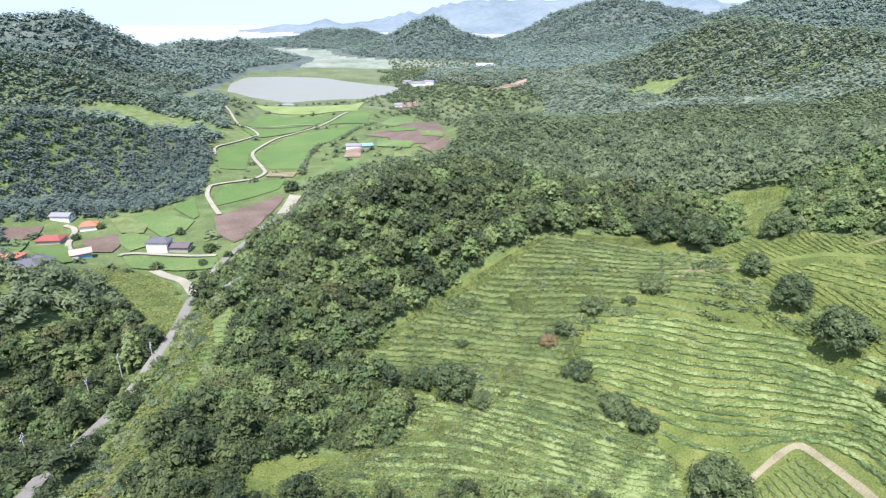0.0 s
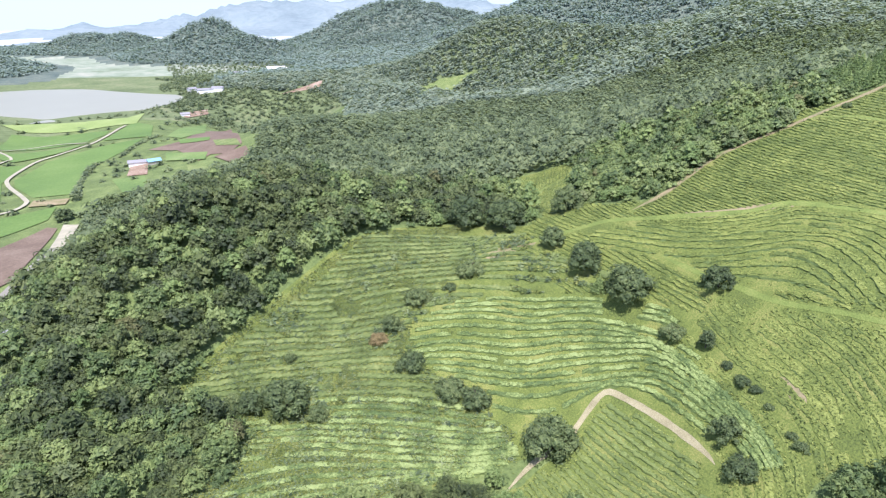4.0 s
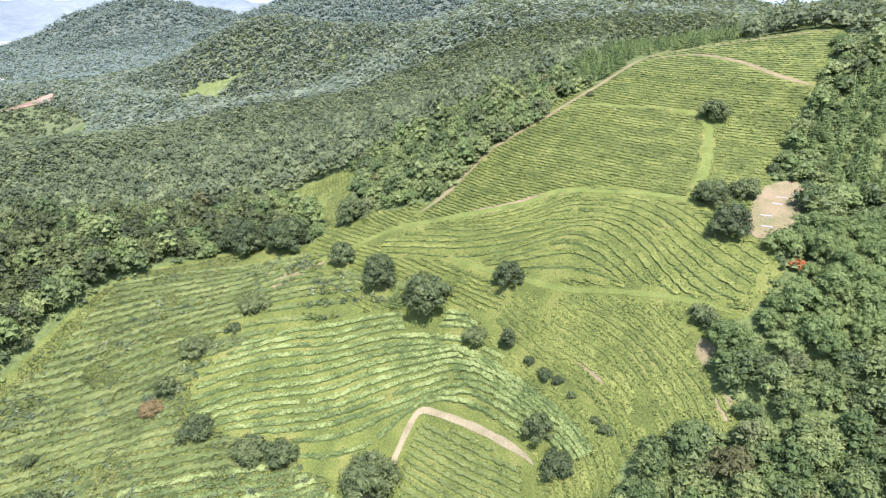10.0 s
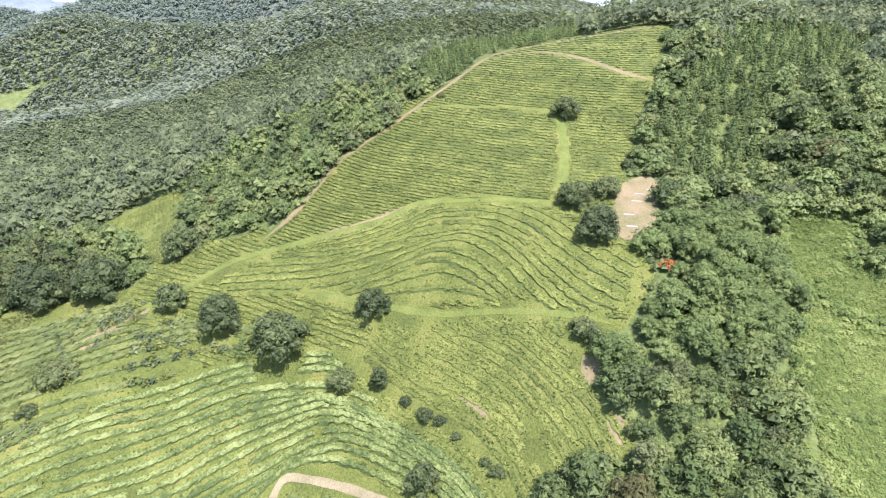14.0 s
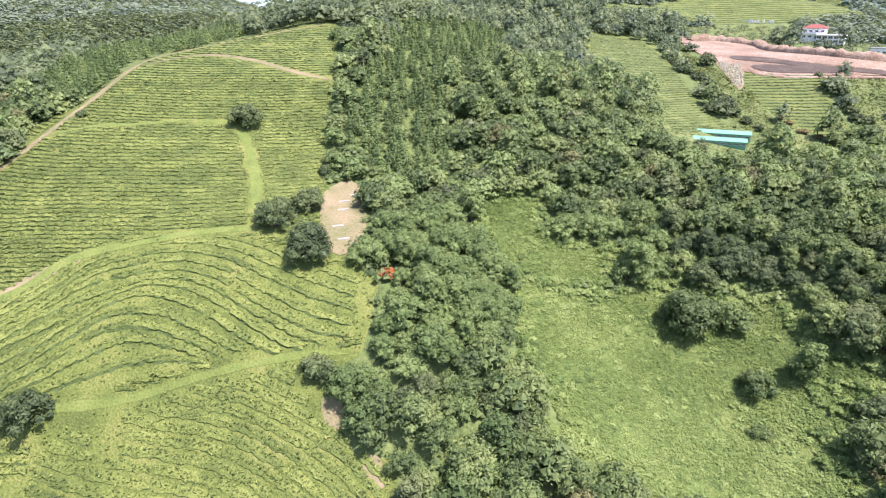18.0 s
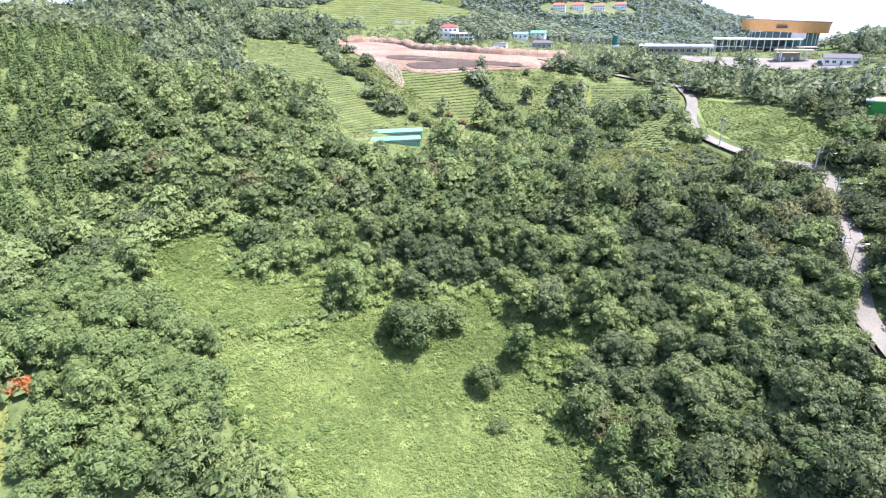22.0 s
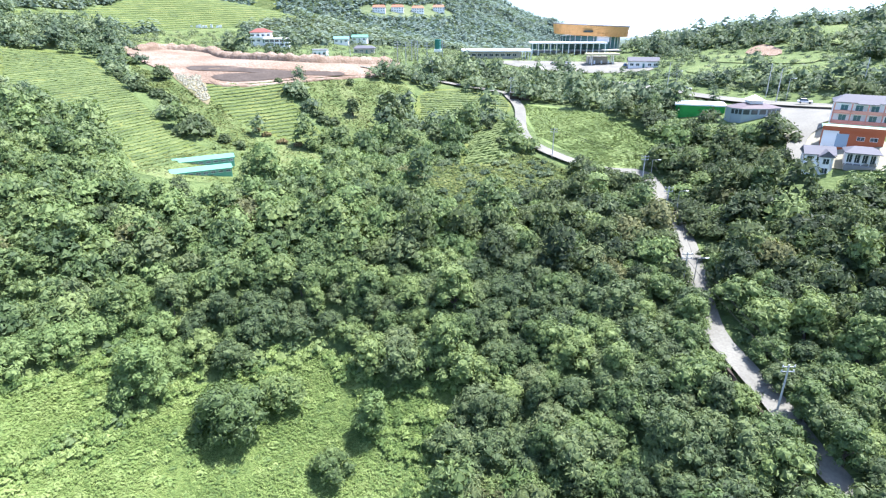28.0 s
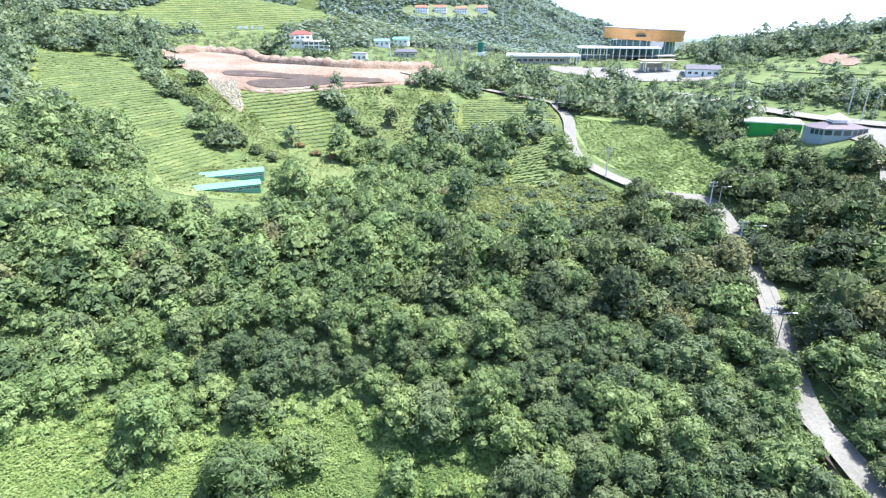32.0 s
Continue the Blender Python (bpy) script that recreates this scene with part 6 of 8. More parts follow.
TEA_COUNT = [
    tea_field("tea_field", "long curved tea rows on the upper slope", TEA_HILL, 0.58, 1.35, 0.48, M_TEA, lambda x, y: x > 140, -0.35, 1, spread=22.0, skip=(DITCH_ZONE, NOSE))[1],
    tea_field("tea_field", "pale fresh tea rows bending round the bowl of the slope", BOWL, 1.0, 1.5, 0.68, M_TEA_FRESH, None, -0.1, 2, rows_between(BOWL_GUIDES, 1.95))[1],
    tea_field("tea_field", "weedy dark tea terraces along the wood's edge", TEA_HILL, 1.0, 1.8, 0.75, M_TEA_SLOPE, lambda x, y: x <= 140, 0.06, 10, rows_between(FOOT_GUIDES, 2.7), skip=(DITCH_ZONE, NOSE, BOWL))[1],
    tea_field("tea_field", "pale weedy tea rows at the foot of the slope", TEA_HILL, 1.0, 1.7, 0.68, M_TEA_FRESH, None, -0.05, 3, rows_between(FRESH_GUIDES, 2.3), skip=(DITCH_ZONE, NOSE, BOWL))[1],
    tea_field("tea_field", "tea rows on the grassy saddle behind the track", TEA_HILL, 0.55, 1.5, 0.4, M_TEA, lambda x, y: (x <= 141) & (x > 113) & (y > 96), 0.05, 17, spread=LOWER, skip=(NOSE, BOWL, DITCH_ZONE))[1],
    tea_field("tea_field", "tea rows sweeping in arcs over the slope's nose", NOSE, 1.0, 1.75, 0.42, M_TEA, None, -0.3, 16, rows_between(NOSE_GUIDES, 2.35))[1],
    tea_field("tea_field", "tea rows running beside the shrubby ditch", DITCH_ZONE, 1.0, 1.5, 0.34, M_TEA, lambda x, y: inside(TEA_HILL, x, y), 0.05, 11, offset_rows(DITCH_RUN, 1.9, 8, 22))[1],
    tea_field("tea_field", "dark clipped tea rows inside a dirt path", MINI_FIELD, 1.0, 1.25, 0.6, M_TEA_DARK, None, 0.0, 4, straight_rows(MINI_FIELD, -88, 1.75))[1],
    tea_field("crop_terrace", "narrow brown terrace with low crop rows by the road", STRIP_B, 1.0, 0.8, 0.4, M_TEA_SLOPE, None, 0.0, 12, straight_rows(STRIP_B, 63, 1.7), row="crop_ridge")[1],
    tea_field("crop_terrace", "light green vegetable rows beside the valley road", STRIP_A, 1.0, 1.0, 0.5, M_CROP, None, 0.0, 13, straight_rows(STRIP_A, 150, 2.2), row="crop_ridge")[1],
    tea_field("vegetable_plot", "brown plot striped with crop rows among farmhouses", CROP_A, 1.0, 0.9, 0.5, M_TEA_DARK, None, 0.0, 14, straight_rows(CROP_A, 75, 3.2), row="crop_ridge")[1],
    tea_field("vegetable_plot", "brown striped plot below the wooded hill", CROP_B, 1.0, 0.9, 0.5, M_TEA_DARK, None, 0.0, 15, straight_rows(CROP_B, 80, 4.0), row="crop_ridge")[1],
    tea_field("tea_field", "tea rows on the eastern slope above the sheds", TEA_EAST, 0.47, 1.4, 0.42, M_TEA_SLOPE, None, -0.2, 5, cover=0.68)[1],
    tea_field("tea_field", "tea rows on the bank below the earthworks", TEA_BANK, 0.62, 1.4, 0.42, M_TEA_SLOPE, None, 0.0, 6, cover=0.68)[1],
    tea_field("tea_field", "tea rows inside the road's bend", TEA_BEND, 0.36, 1.4, 0.42, M_TEA_SLOPE, None, 0.0, 7, cover=0.68)[1],
    tea_field("tea_field", "dark tea rows on a steep plot beside the road", TEA_STEEP, 1.0, 1.3, 0.9, M_TEA_DARK, None, 0.0, 8, straight_rows(TEA_STEEP, 60, 2.6))[1],
    tea_field("tea_field", "high tea terraces on the skyline slope", TEA_HIGH, 1.2, 1.7, 0.5, M_TEA_SLOPE, None, 0.0, 9, cover=0.6)[1],
]


# leaves of the overgrown glade and plots
def carpet(name, poly, count, size, mat, label, seed, top=0.3):
    r = np.random.default_rng(seed)
    xs, ys = [a for a, _ in poly], [b for _, b in poly]
    x, y = r.uniform(min(xs), max(xs), count * 3), r.uniform(min(ys), max(ys), count * 3)
    ok = inside(poly, x, y)
    x, y = x[ok][:count], y[ok][:count]
    if poly in (TEA_HILL, TEA_FOOT):
        ok = ~inside(CLEARING, x, y) & ~inside(MINI_FIELD, x, y)
        for t, w in BLOCKERS:
            ok &= near_line(t, x, y) > w
        x, y = x[ok], y[ok]
    lift = r.uniform(0.02, top, len(x)) * (0.7 + 0.6 * np.sin(x * 0.35 + np.sin(y * 0.2)) * np.sin(y * 0.31))
    p = np.stack([x, y, height(x, y) + 0.12 + lift], 1)
    out = np.tile((0.0, 0.0, 1.7), (len(x), 1))
    tagged(new(name, quads_mesh(name, np.zeros((0, 4, 3)), mat, leaves_on(p, out, size * 1.25, r, 1.1)[:, [0, 2, 3]])), label, "undergrowth", kind="stuff")


carpet("kudzu", GLADE, 105000, 0.28, M_KUDZU_LEAF, "dense creeping leaves covering the sunny glade", 21, 0.7)
carpet("kudzu", GLADE_UPPER, 26000, 0.34, M_KUDZU_LEAF, "dense creeping leaves on the glade's upper terrace", 22, 0.7)
carpet("kudzu", GLADE_BAY, 7000, 0.42, M_KUDZU_LEAF, "creeping leaves in the bay of the glade", 23)
carpet("vines", VINE_PLOT, 26000, 0.55, M_VINE, "leafy vines covering the roadside plot", 24)
for poly, count in ((HEDGE_BANK, 7000), (GRASS_BANK, 6000), (SHED_LAWN, 5000), (UPPER_GRASS, 5000), (VILLAGE, 7000)):
    carpet("weeds", poly, count, 0.6, M_MEADOW_LEAF, "weeds and tall grass on the bank between fields", 27)
carpet("weeds", SCRUB, 9000, 0.6, M_MEADOW_LEAF, "tall weeds on the open bank beside the valley road", 29, 0.8)
carpet("weeds", SCRUB_EAST, 9000, 0.55, M_MEADOW_LEAF, "tall weeds on the open bank below the steep tea rows", 30, 0.8)
carpet("weeds", HUMP, 9000, 0.9, M_MEADOW_LEAF, "weeds covering the green hump", 25)
carpet("weeds", TEA_FOOT, 32000, 0.42, M_MEADOW_LEAF, "tall weeds overgrowing the lower tea rows", 28, 0.9)
carpet("brambles", TEA_FOOT, 30000, 0.42, M_LEAF_SOUTH, "dark creepers among the overgrown lower tea rows", 31, 0.9)
carpet("weeds", TEA_HILL, 26000, 0.42, M_MEADOW_LEAF, "weeds and fresh shoots among the tea rows", 26)
# leafy mounds that break up the glade
r_ = np.random.default_rng(35)
MOUND_KINDS = [dome(140 + k, 26, 0.34, (0.35, 0.28, 0.45)[k % 3]) for k in range(6)]
for poly, n, label in ((GLADE, 1500, "low mounds of creeping leaves in the glade"), (GLADE_UPPER, 450, "low mounds of creeping leaves on the upper terrace")):
    xs, ys = [a for a, _ in poly], [b for _, b in poly]
    mx_, my_ = r_.uniform(min(xs), max(xs), n), r_.uniform(min(ys), max(ys), n)
    ok = inside(poly, mx_, my_)
    plant(mx_[ok], my_[ok], r_.uniform(0.5, 1.5, ok.sum()), MOUND_KINDS, M_KUDZU_LEAF, "kudzu", label)
# ragged shoots on the tops and shoulders of the rows
r_ = np.random.default_rng(33)
spots = np.concatenate(ROW_SPOTS)
spots = spots[(spots[:, 0] < 262) & (spots[:, 1] > 20)]
foot = inside(TEA_FOOT, spots[:, 0], spots[:, 1])
spots = np.concatenate([spots] + [spots[~foot]] * 3)
spots = spots + r_.normal(0, 0.3, spots.shape)
lift = 0.42 + r_.uniform(0, 0.35, len(spots))
p = np.stack([spots[:, 0], spots[:, 1], height(spots[:, 0], spots[:, 1]) + lift], 1)
out = np.tile((0.0, 0.0, 1.2), (len(p), 1)) + r_.normal(0, 0.3, p.shape)
tagged(new("tea_shoots", quads_mesh("tea_shoots", np.zeros((0, 4, 3)), M_SHOOT, leaves_on(p, out, 0.5, r_, 1.0)[:, [0, 2, 3]])), "ragged light green shoots growing out of the tea rows", "tea shoots", kind="stuff")
sx_, sy_ = wood_spots(150, 205, -165, -105, 3.4, 23)
ok = inside(SCRUB_EAST, sx_, sy_) & (near_line(ROAD_HILL, sx_, sy_) > 3.5) & (r_.uniform(0, 1, len(sx_)) < 0.5)
plant(sx_[ok], sy_[ok], r_.uniform(0.7, 2.4, ok.sum()), SHRUB_KINDS, M_LEAF_SOUTH, "shrubs", "low shrubs on the open bank below the steep tea rows")
# brambles and saplings in bands along the overgrown terraces
TUFT_KINDS = [dome(120 + k, 13, 0.55, (0.8, 0.6, 1.0)[k % 3]) for k in range(6)]
band = np.concatenate([even(q, 1.0) for q in rows_between(FOOT_GUIDES, 2.7) + rows_between(FRESH_GUIDES, 5.2)])
band = band + r_.normal(0, 0.5, band.shape)
thick = np.array([noise.noise((a * 0.05, b * 0.08, 6.0)) + 0.5 * noise.noise((a * 0.2, b * 0.2, 1.0)) for a, b in band])
ok = inside(TEA_HILL, band[:, 0], band[:, 1]) & ~inside(BOWL, band[:, 0], band[:, 1]) & (thick > -0.1)
wide = r_.uniform(0.5, 1.15, len(band)) * np.clip(0.85 + thick, 0.7, 1.6)
pale = r_.uniform(0, 1, len(band)) < 0.35
for m, leaf, label in ((ok & pale, M_MEADOW_LEAF, "light green weeds in bands along overgrown tea rows"), (ok & ~pale, M_LEAF_SOUTH, "dark brambles in bands along overgrown tea rows")):
    plant(band[m, 0], band[m, 1], wide[m], TUFT_KINDS, leaf, "brambles", label)
sx_, sy_ = wood_spots(-80, -40, 80, 200, 3.6, 19)
ok = inside(SCRUB, sx_, sy_) & ~inside(STRIP_A, sx_, sy_) & ~inside(STRIP_B, sx_, sy_) & (r_.uniform(0, 1, len(sx_)) < 0.9)
plant(sx_[ok], sy_[ok], r_.uniform(0.6, 2.3, ok.sum()), SHRUB_KINDS, M_LEAF_SOUTH, "shrubs", "low shrubs on the open bank beside the valley road")
# shrubs along the borders of the glade
for poly, label in ((GLADE, "low shrubs and creepers along the glade's border"), (GLADE_UPPER, "shrubs round the upper terrace of the glade"), (GLADE_BAY, "shrubs round the bay of the glade")):
    ring = np.array(smooth(poly, 1.3, True))
    ring = np.concatenate([ring, ring])
    ring = ring + r_.normal(0, 1.3, ring.shape)
    plant(ring[:, 0], ring[:, 1], r_.uniform(0.7, 1.9, len(ring)), SHRUB_KINDS, M_KUDZU_LEAF, "shrubs", label)


# ---- buildings ----
M_WHITE = plain("white_painted_wall", (0.84, 0.83, 0.8), 0.7, var=0.06)
M_CREAM = plain("cream_wall", (0.4, 0.37, 0.31), 0.75)
M_ORANGE = plain("orange_render", (0.42, 0.12, 0.05), 0.75)
M_SALMON = plain("salmon_trim", (0.68, 0.32, 0.24), 0.7)
M_WOOD = plain("orange_timber_cladding", (0.58, 0.32, 0.12), 0.6, var=0.2, scale=3.0)
M_RED_ROOF = plain("red_roof_tiles", (0.24, 0.08, 0.06), 0.7, var=0.2)
M_ORANGE_ROOF = plain("orange_roof_tiles", (0.38, 0.15, 0.08), 0.7, var=0.2)
M_BLUE_ROOF = plain("blue_metal_roof", (0.18, 0.36, 0.48), 0.45)
M_TEAL_ROOF = plain("turquoise_metal_roof", (0.15, 0.37, 0.25), 0.85, var=0.1)
M_GREY_ROOF = plain("grey_roof_slabs", (0.11, 0.11, 0.118), 0.7)
M_PALE_ROOF = plain("pale_grey_roof", (0.23, 0.23, 0.235), 0.65)
M_MAROON = plain("maroon_roof_panels", (0.13, 0.105, 0.105), 0.6)
M_GREEN_WALL = plain("green_sheet_wall", (0.03, 0.26, 0.05), 0.5, var=0.15)
M_GREEN_DECK = plain("green_deck_paint", (0.22, 0.4, 0.28), 0.7)
M_CONCRETE = plain("weathered_concrete", (0.28, 0.275, 0.26), 0.85, var=0.18)
M_STEEL = plain("galvanised_steel", (0.45, 0.46, 0.47), 0.4, metal=0.7)
M_POLE = plain("concrete_pole", (0.5, 0.49, 0.46), 0.8)
M_DARK = plain("dark_rubber", (0.02, 0.02, 0.02), 0.7)
M_GLASS = material("window_glass", ((0.03, 0.045, 0.05), (0.06, 0.08, 0.09)), 0.08, 0.3, 1.0, 0.5, gloss=0.8)
M_CURTAIN = plain("green_tinted_glass", (0.1, 0.2, 0.19), 0.12)
M_CARWHITE = plain("white_car_paint", (0.75, 0.75, 0.76), 0.25, var=0.03)
M_CARDARK = plain("dark_car_paint", (0.05, 0.06, 0.07), 0.25, var=0.05)
M_CARBLUE = plain("blue_car_paint", (0.1, 0.2, 0.4), 0.25, var=0.05)
M_BANK = material("grey_netted_bank", ((0.045, 0.034, 0.026), (0.08, 0.063, 0.048), (0.125, 0.1, 0.078)), 0.95, 0.2, 1.5, 0.5, bump=0.1)
M_STONE = plain("pale_stone", (0.34, 0.32, 0.29), 0.85, var=0.25)


def box(bm, x0, x1, y0, y1, z0, z1, bevel=0.0):
    v = [bm.verts.new(p) for p in ((x0, y0, z0), (x1, y0, z0), (x1, y1, z0), (x0, y1, z0), (x0, y0, z1), (x1, y0, z1), (x1, y1, z1), (x0, y1, z1))]
    made = [bm.faces.new([v[i] for i in q]) for q in ((3, 2, 1, 0), (4, 5, 6, 7), (0, 1, 5, 4), (1, 2, 6, 5), (2, 3, 7, 6), (3, 0, 4, 7))]
    if bevel:
        bmesh.ops.bevel(bm, geom=list({e for f in made for e in f.edges}), offset=bevel, segments=1, affect='EDGES')
    return bm


def boxes(*rows, bevel=0.0):
    bm = bmesh.new()
    for r in rows:
        box(bm, *r, bevel=bevel)
    return bm


def hip_roof(w, d, z, rise, over=0.5, ridge=0.45, thick=0.18):
    """A hipped or gabled roof; ridge: its length as a share of the width (1: gables)."""
    bm = bmesh.new()
    a, b, r = w / 2 + over, d / 2 + over, w / 2 * ridge + (over if ridge >= 1 else 0)
    lo = [bm.verts.new(p) for p in ((-a, -b, z), (a, -b, z), (a, b, z), (-a, b, z))]
    up = [bm.verts.new(p) for p in ((-a, -b, z + thick), (a, -b, z + thick), (a, b, z + thick), (-a, b, z + thick))]
    t = [bm.verts.new((-r, 0, z + rise + thick)), bm.verts.new((r, 0, z + rise + thick))]
    bm.faces.new(lo[::-1])
    for i in range(4):
        j = (i + 1) % 4
        bm.faces.new((lo[i], lo[j], up[j], up[i]))
    bm.faces.new((up[0], up[1], t[1], t[0]))
    bm.faces.new((up[2], up[3], t[0], t[1]))
    bm.faces.new((up[1], up[2], t[1]))
    bm.faces.new((up[3], up[0], t[0]))
    return bm


def thing(name, x, y, turn, label, category, group="", dz=0.0):
    ob = new(name)
    ob.location = (x, y, hz(x, y) + dz)
    ob.rotation_euler = (0, 0, radians(turn))
    return tagged(ob, label, category, group)


def window(parent, x, y, z, w, h, face='front', mat=None):
    """A framed window on a wall; face: front (-y), back (+y), left (-x) or right (+x)."""
    t = 0.06
    if face in ('front', 'back'):
        s = -1 if face == 'front' else 1
        y0, y1 = sorted((y, y + s * t))
        fr = boxes((x - w / 2, x + w / 2, y0, y1, z, z + h))
        y0, y1 = sorted((y + s * 0.02, y + s * (t + 0.015)))
        g = boxes((x - w / 2 + 0.09, x - 0.04, y0, y1, z + 0.09, z + h - 0.09), (x + 0.04, x + w / 2 - 0.09, y0, y1, z + 0.09, z + h - 0.09))
    else:
        s = -1 if face == 'left' else 1
        x0, x1 = sorted((x, x + s * t))
        fr = boxes((x0, x1, y - w / 2, y + w / 2, z, z + h))
        x0, x1 = sorted((x + s * 0.02, x + s * (t + 0.015)))
        g = boxes((x0, x1, y - w / 2 + 0.09, y - 0.04, z + 0.09, z + h - 0.09), (x0, x1, y + 0.04, y + w / 2 - 0.09, z + 0.09, z + h - 0.09))
    win = part("window", fr, M_WHITE, parent)
    part("pane", g, mat or M_GLASS, win)


def house(name, spot, turn, w, d, storeys, wall, roof, label, rise=2.0, ridge=0.45, dz=0.0, group="", cols=3, storey=2.9, over=0.6, flat=False):
    """A house with walls, windows, a door and a roof."""
    ob = thing(name, *spot, turn, label, "house", group, dz)
    h = storeys * storey
    part("wall", boxes((-w / 2, w / 2, -d / 2, d / 2, -1.8, h)), wall, ob)
    if flat:
        part("roof", boxes((-w / 2 - 0.25, w / 2 + 0.25, -d / 2 - 0.25, d / 2 + 0.25, h, h + 0.35)), roof, ob)
    else:
        part("roof", hip_roof(w, d, h, rise, over, ridge), roof, ob)
    for s in range(storeys):
        for c in range(cols):
            x = (c + 0.5) / cols * w - w / 2
            if s == 0 and c == cols // 2:
                door = part("door", boxes((x - 0.5, x + 0.5, -d / 2 - 0.07, -d / 2, 0.05, 2.1)), M_CURTAIN, ob)
                continue
            window(ob, x, -d / 2, s * storey + 0.9, min(1.8, w / cols * 0.6), 1.3)
        for y in (-d / 4, d / 4):
            window(ob, -w / 2, y, s * storey + 0.9, 1.2, 1.2, 'left')
            window(ob, w / 2, y, s * storey + 0.9, 1.2, 1.2, 'right')
    return ob


FACE = -140.0    # turn of a front that looks towards the tea hill
# turquoise sheds
for a, b in (('shed_a', 'shed_a_end'), ('shed_b', 'shed_b_end')):
    (ax, ay), (bx, by) = SPOTS[a], SPOTS[b]
    ln = math.hypot(bx - ax, by - ay)
    ob = thing("shed", (ax + bx) / 2, (ay + by) / 2, math.degrees(math.atan2(by - ay, bx - ax)), "long low shed with a turquoise metal roof on the lawn", "shed", "turquoise sheds")
    part("wall", boxes((-ln / 2, ln / 2, -1.9, 1.9, -1.5, 1.3)), M_TEAL_ROOF, ob)
    part("roof", hip_roof(ln, 3.8, 1.3, 0.9, 0.3, 1.0), M_TEAL_ROOF, ob)
    for c in range(8):
        part("roof_rib", boxes(((c + 0.5) / 8 * ln - ln / 2 - 0.06, (c + 0.5) / 8 * ln - ln / 2 + 0.06, -2.2, 2.2, 1.3, 1.44)), M_TEAL_ROOF, ob)
        window(ob, (c + 0.5) / 8 * ln - ln / 2, -1.9, 0.3, 1.4, 0.7)
# white house with a red roof, and its glazed annexe
hx, hy = SPOTS['house']
ob = house("house", (hx, hy), FACE + 8, 12.5, 9.0, 2, M_WHITE, M_RED_ROOF, "white two-storey house with a red hipped roof", 2.2, 0.4, 2.0, cols=4, storey=3.1)
part("balcony", boxes((-6.6, 6.6, -6.0, -4.5, 2.9, 3.15), (-6.6, 6.6, -6.0, -5.9, 3.15, 4.0)), M_WHITE, ob)
ax, ay = SPOTS['annexe']
ob = thing("annexe", ax - 1.5, ay + 1.0, FACE + 8, "white flat-roofed annexe with a glazed front", "house", dz=0.6)
part("wall", boxes((-7.5, 7.5, -3.5, 3.5, -2.0, 4.6)), M_WHITE, ob)
part("roof", boxes((-7.9, 7.9, -4.1, 3.8, 4.6, 5.0)), M_WHITE, ob)
for c in range(5):
    window(ob, -6 + c * 3.0, -3.5, 0.6, 2.5, 1.5)
    window(ob, -6 + c * 3.0, -3.5, 2.8, 2.5, 1.5)
house("cottage", SPOTS['cottage_a'], FACE, 8, 6, 1, M_WHITE, M_PALE_ROOF, "small white cottage with a flat pale roof", flat=True, cols=3, storey=3.4)
house("cottage", SPOTS['cottage_b'], FACE + 5, 10, 7, 1, M_WHITE, M_BLUE_ROOF, "cottage with a blue metal roof above the earthworks", 1.4, 1.0, dz=1.0)
house("cottage", SPOTS['cottage_c'], FACE - 4, 11, 7, 1, M_WHITE, M_TEAL_ROOF, "cottage with a turquoise metal roof above the earthworks", 1.6, 1.0, dz=1.5)
house("cottage", SPOTS['cottage_d'], FACE + 3, 13, 8, 1, M_CREAM, M_GREY_ROOF, "long cottage with a grey roof beside the earthworks", 1.6, 0.7, cols=4)

# exhibition hall: a tilted timber drum over a glazed storey, with a long columned terrace before it
hx, hy = SPOTS['hall']
ob = thing("exhibition_hall", hx, hy, FACE - 2, "large exhibition hall with an oval orange timber drum", "hall")


def oval(bm, rx, ry, z0, z1, grow=0.0, tilt=0.0, n=48):
    """An oval drum, wider at the top by grow and lower towards +x by tilt."""
    turns = np.linspace(0, 2 * math.pi, n, False)
    lo = [bm.verts.new((rx * math.cos(t), ry * math.sin(t), z0 - tilt * math.cos(t))) for t in turns]
    hi = [bm.verts.new(((rx + grow) * math.cos(t), (ry + grow) * math.sin(t), z1 - tilt * math.cos(t))) for t in turns]
    for i in range(n):
        j = (i + 1) % n
        bm.faces.new((lo[i], lo[j], hi[j], hi[i]))
    bm.faces.new(hi)
    bm.faces.new(lo[::-1])
    return bm


part("base_wall", oval(bmesh.new(), 20, 12, -4.0, 11.0), M_CURTAIN, ob, "green-tinted glazed storey")
part("drum", oval(bmesh.new(), 24.5, 15.5, 11.0, 17.4, 1.3, 1.1), M_WOOD, ob, "orange timber drum, wider at the top")
part("roof", oval(bmesh.new(), 26.0, 17.0, 17.4, 17.9, 0.15, 1.1), M_PALE_ROOF, ob, "pale metal roof rim")
for c in range(24):
    t = math.pi + math.pi * (c + 0.5) / 24
    x, y = 25.2 * math.cos(t), 16.2 * math.sin(t)
    seam = boxes((-0.07, 0.07, -0.09, 0.09, 11.2, 17.2))
    bmesh.ops.transform(seam, matrix=Matrix.Translation((x * 0.995, y * 0.995, -1.1 * math.cos(t))), verts=seam.verts)
    part("cladding_seam", seam, M_WOOD, ob)
for c in range(15):
    t = math.pi + math.pi * (c + 0.5) / 15
    x, y = 20.2 * math.cos(t), 12.2 * math.sin(t)
    part("mullion", boxes((x - 0.16, x + 0.16, y - 0.16, y + 0.16, 3.0, 11.0)), M_WHITE, ob)
part("white_bay", boxes((2, 10, -13.4, -11.0, 7.2, 10.8)), M_WHITE, ob, "white rendered bay under the drum")
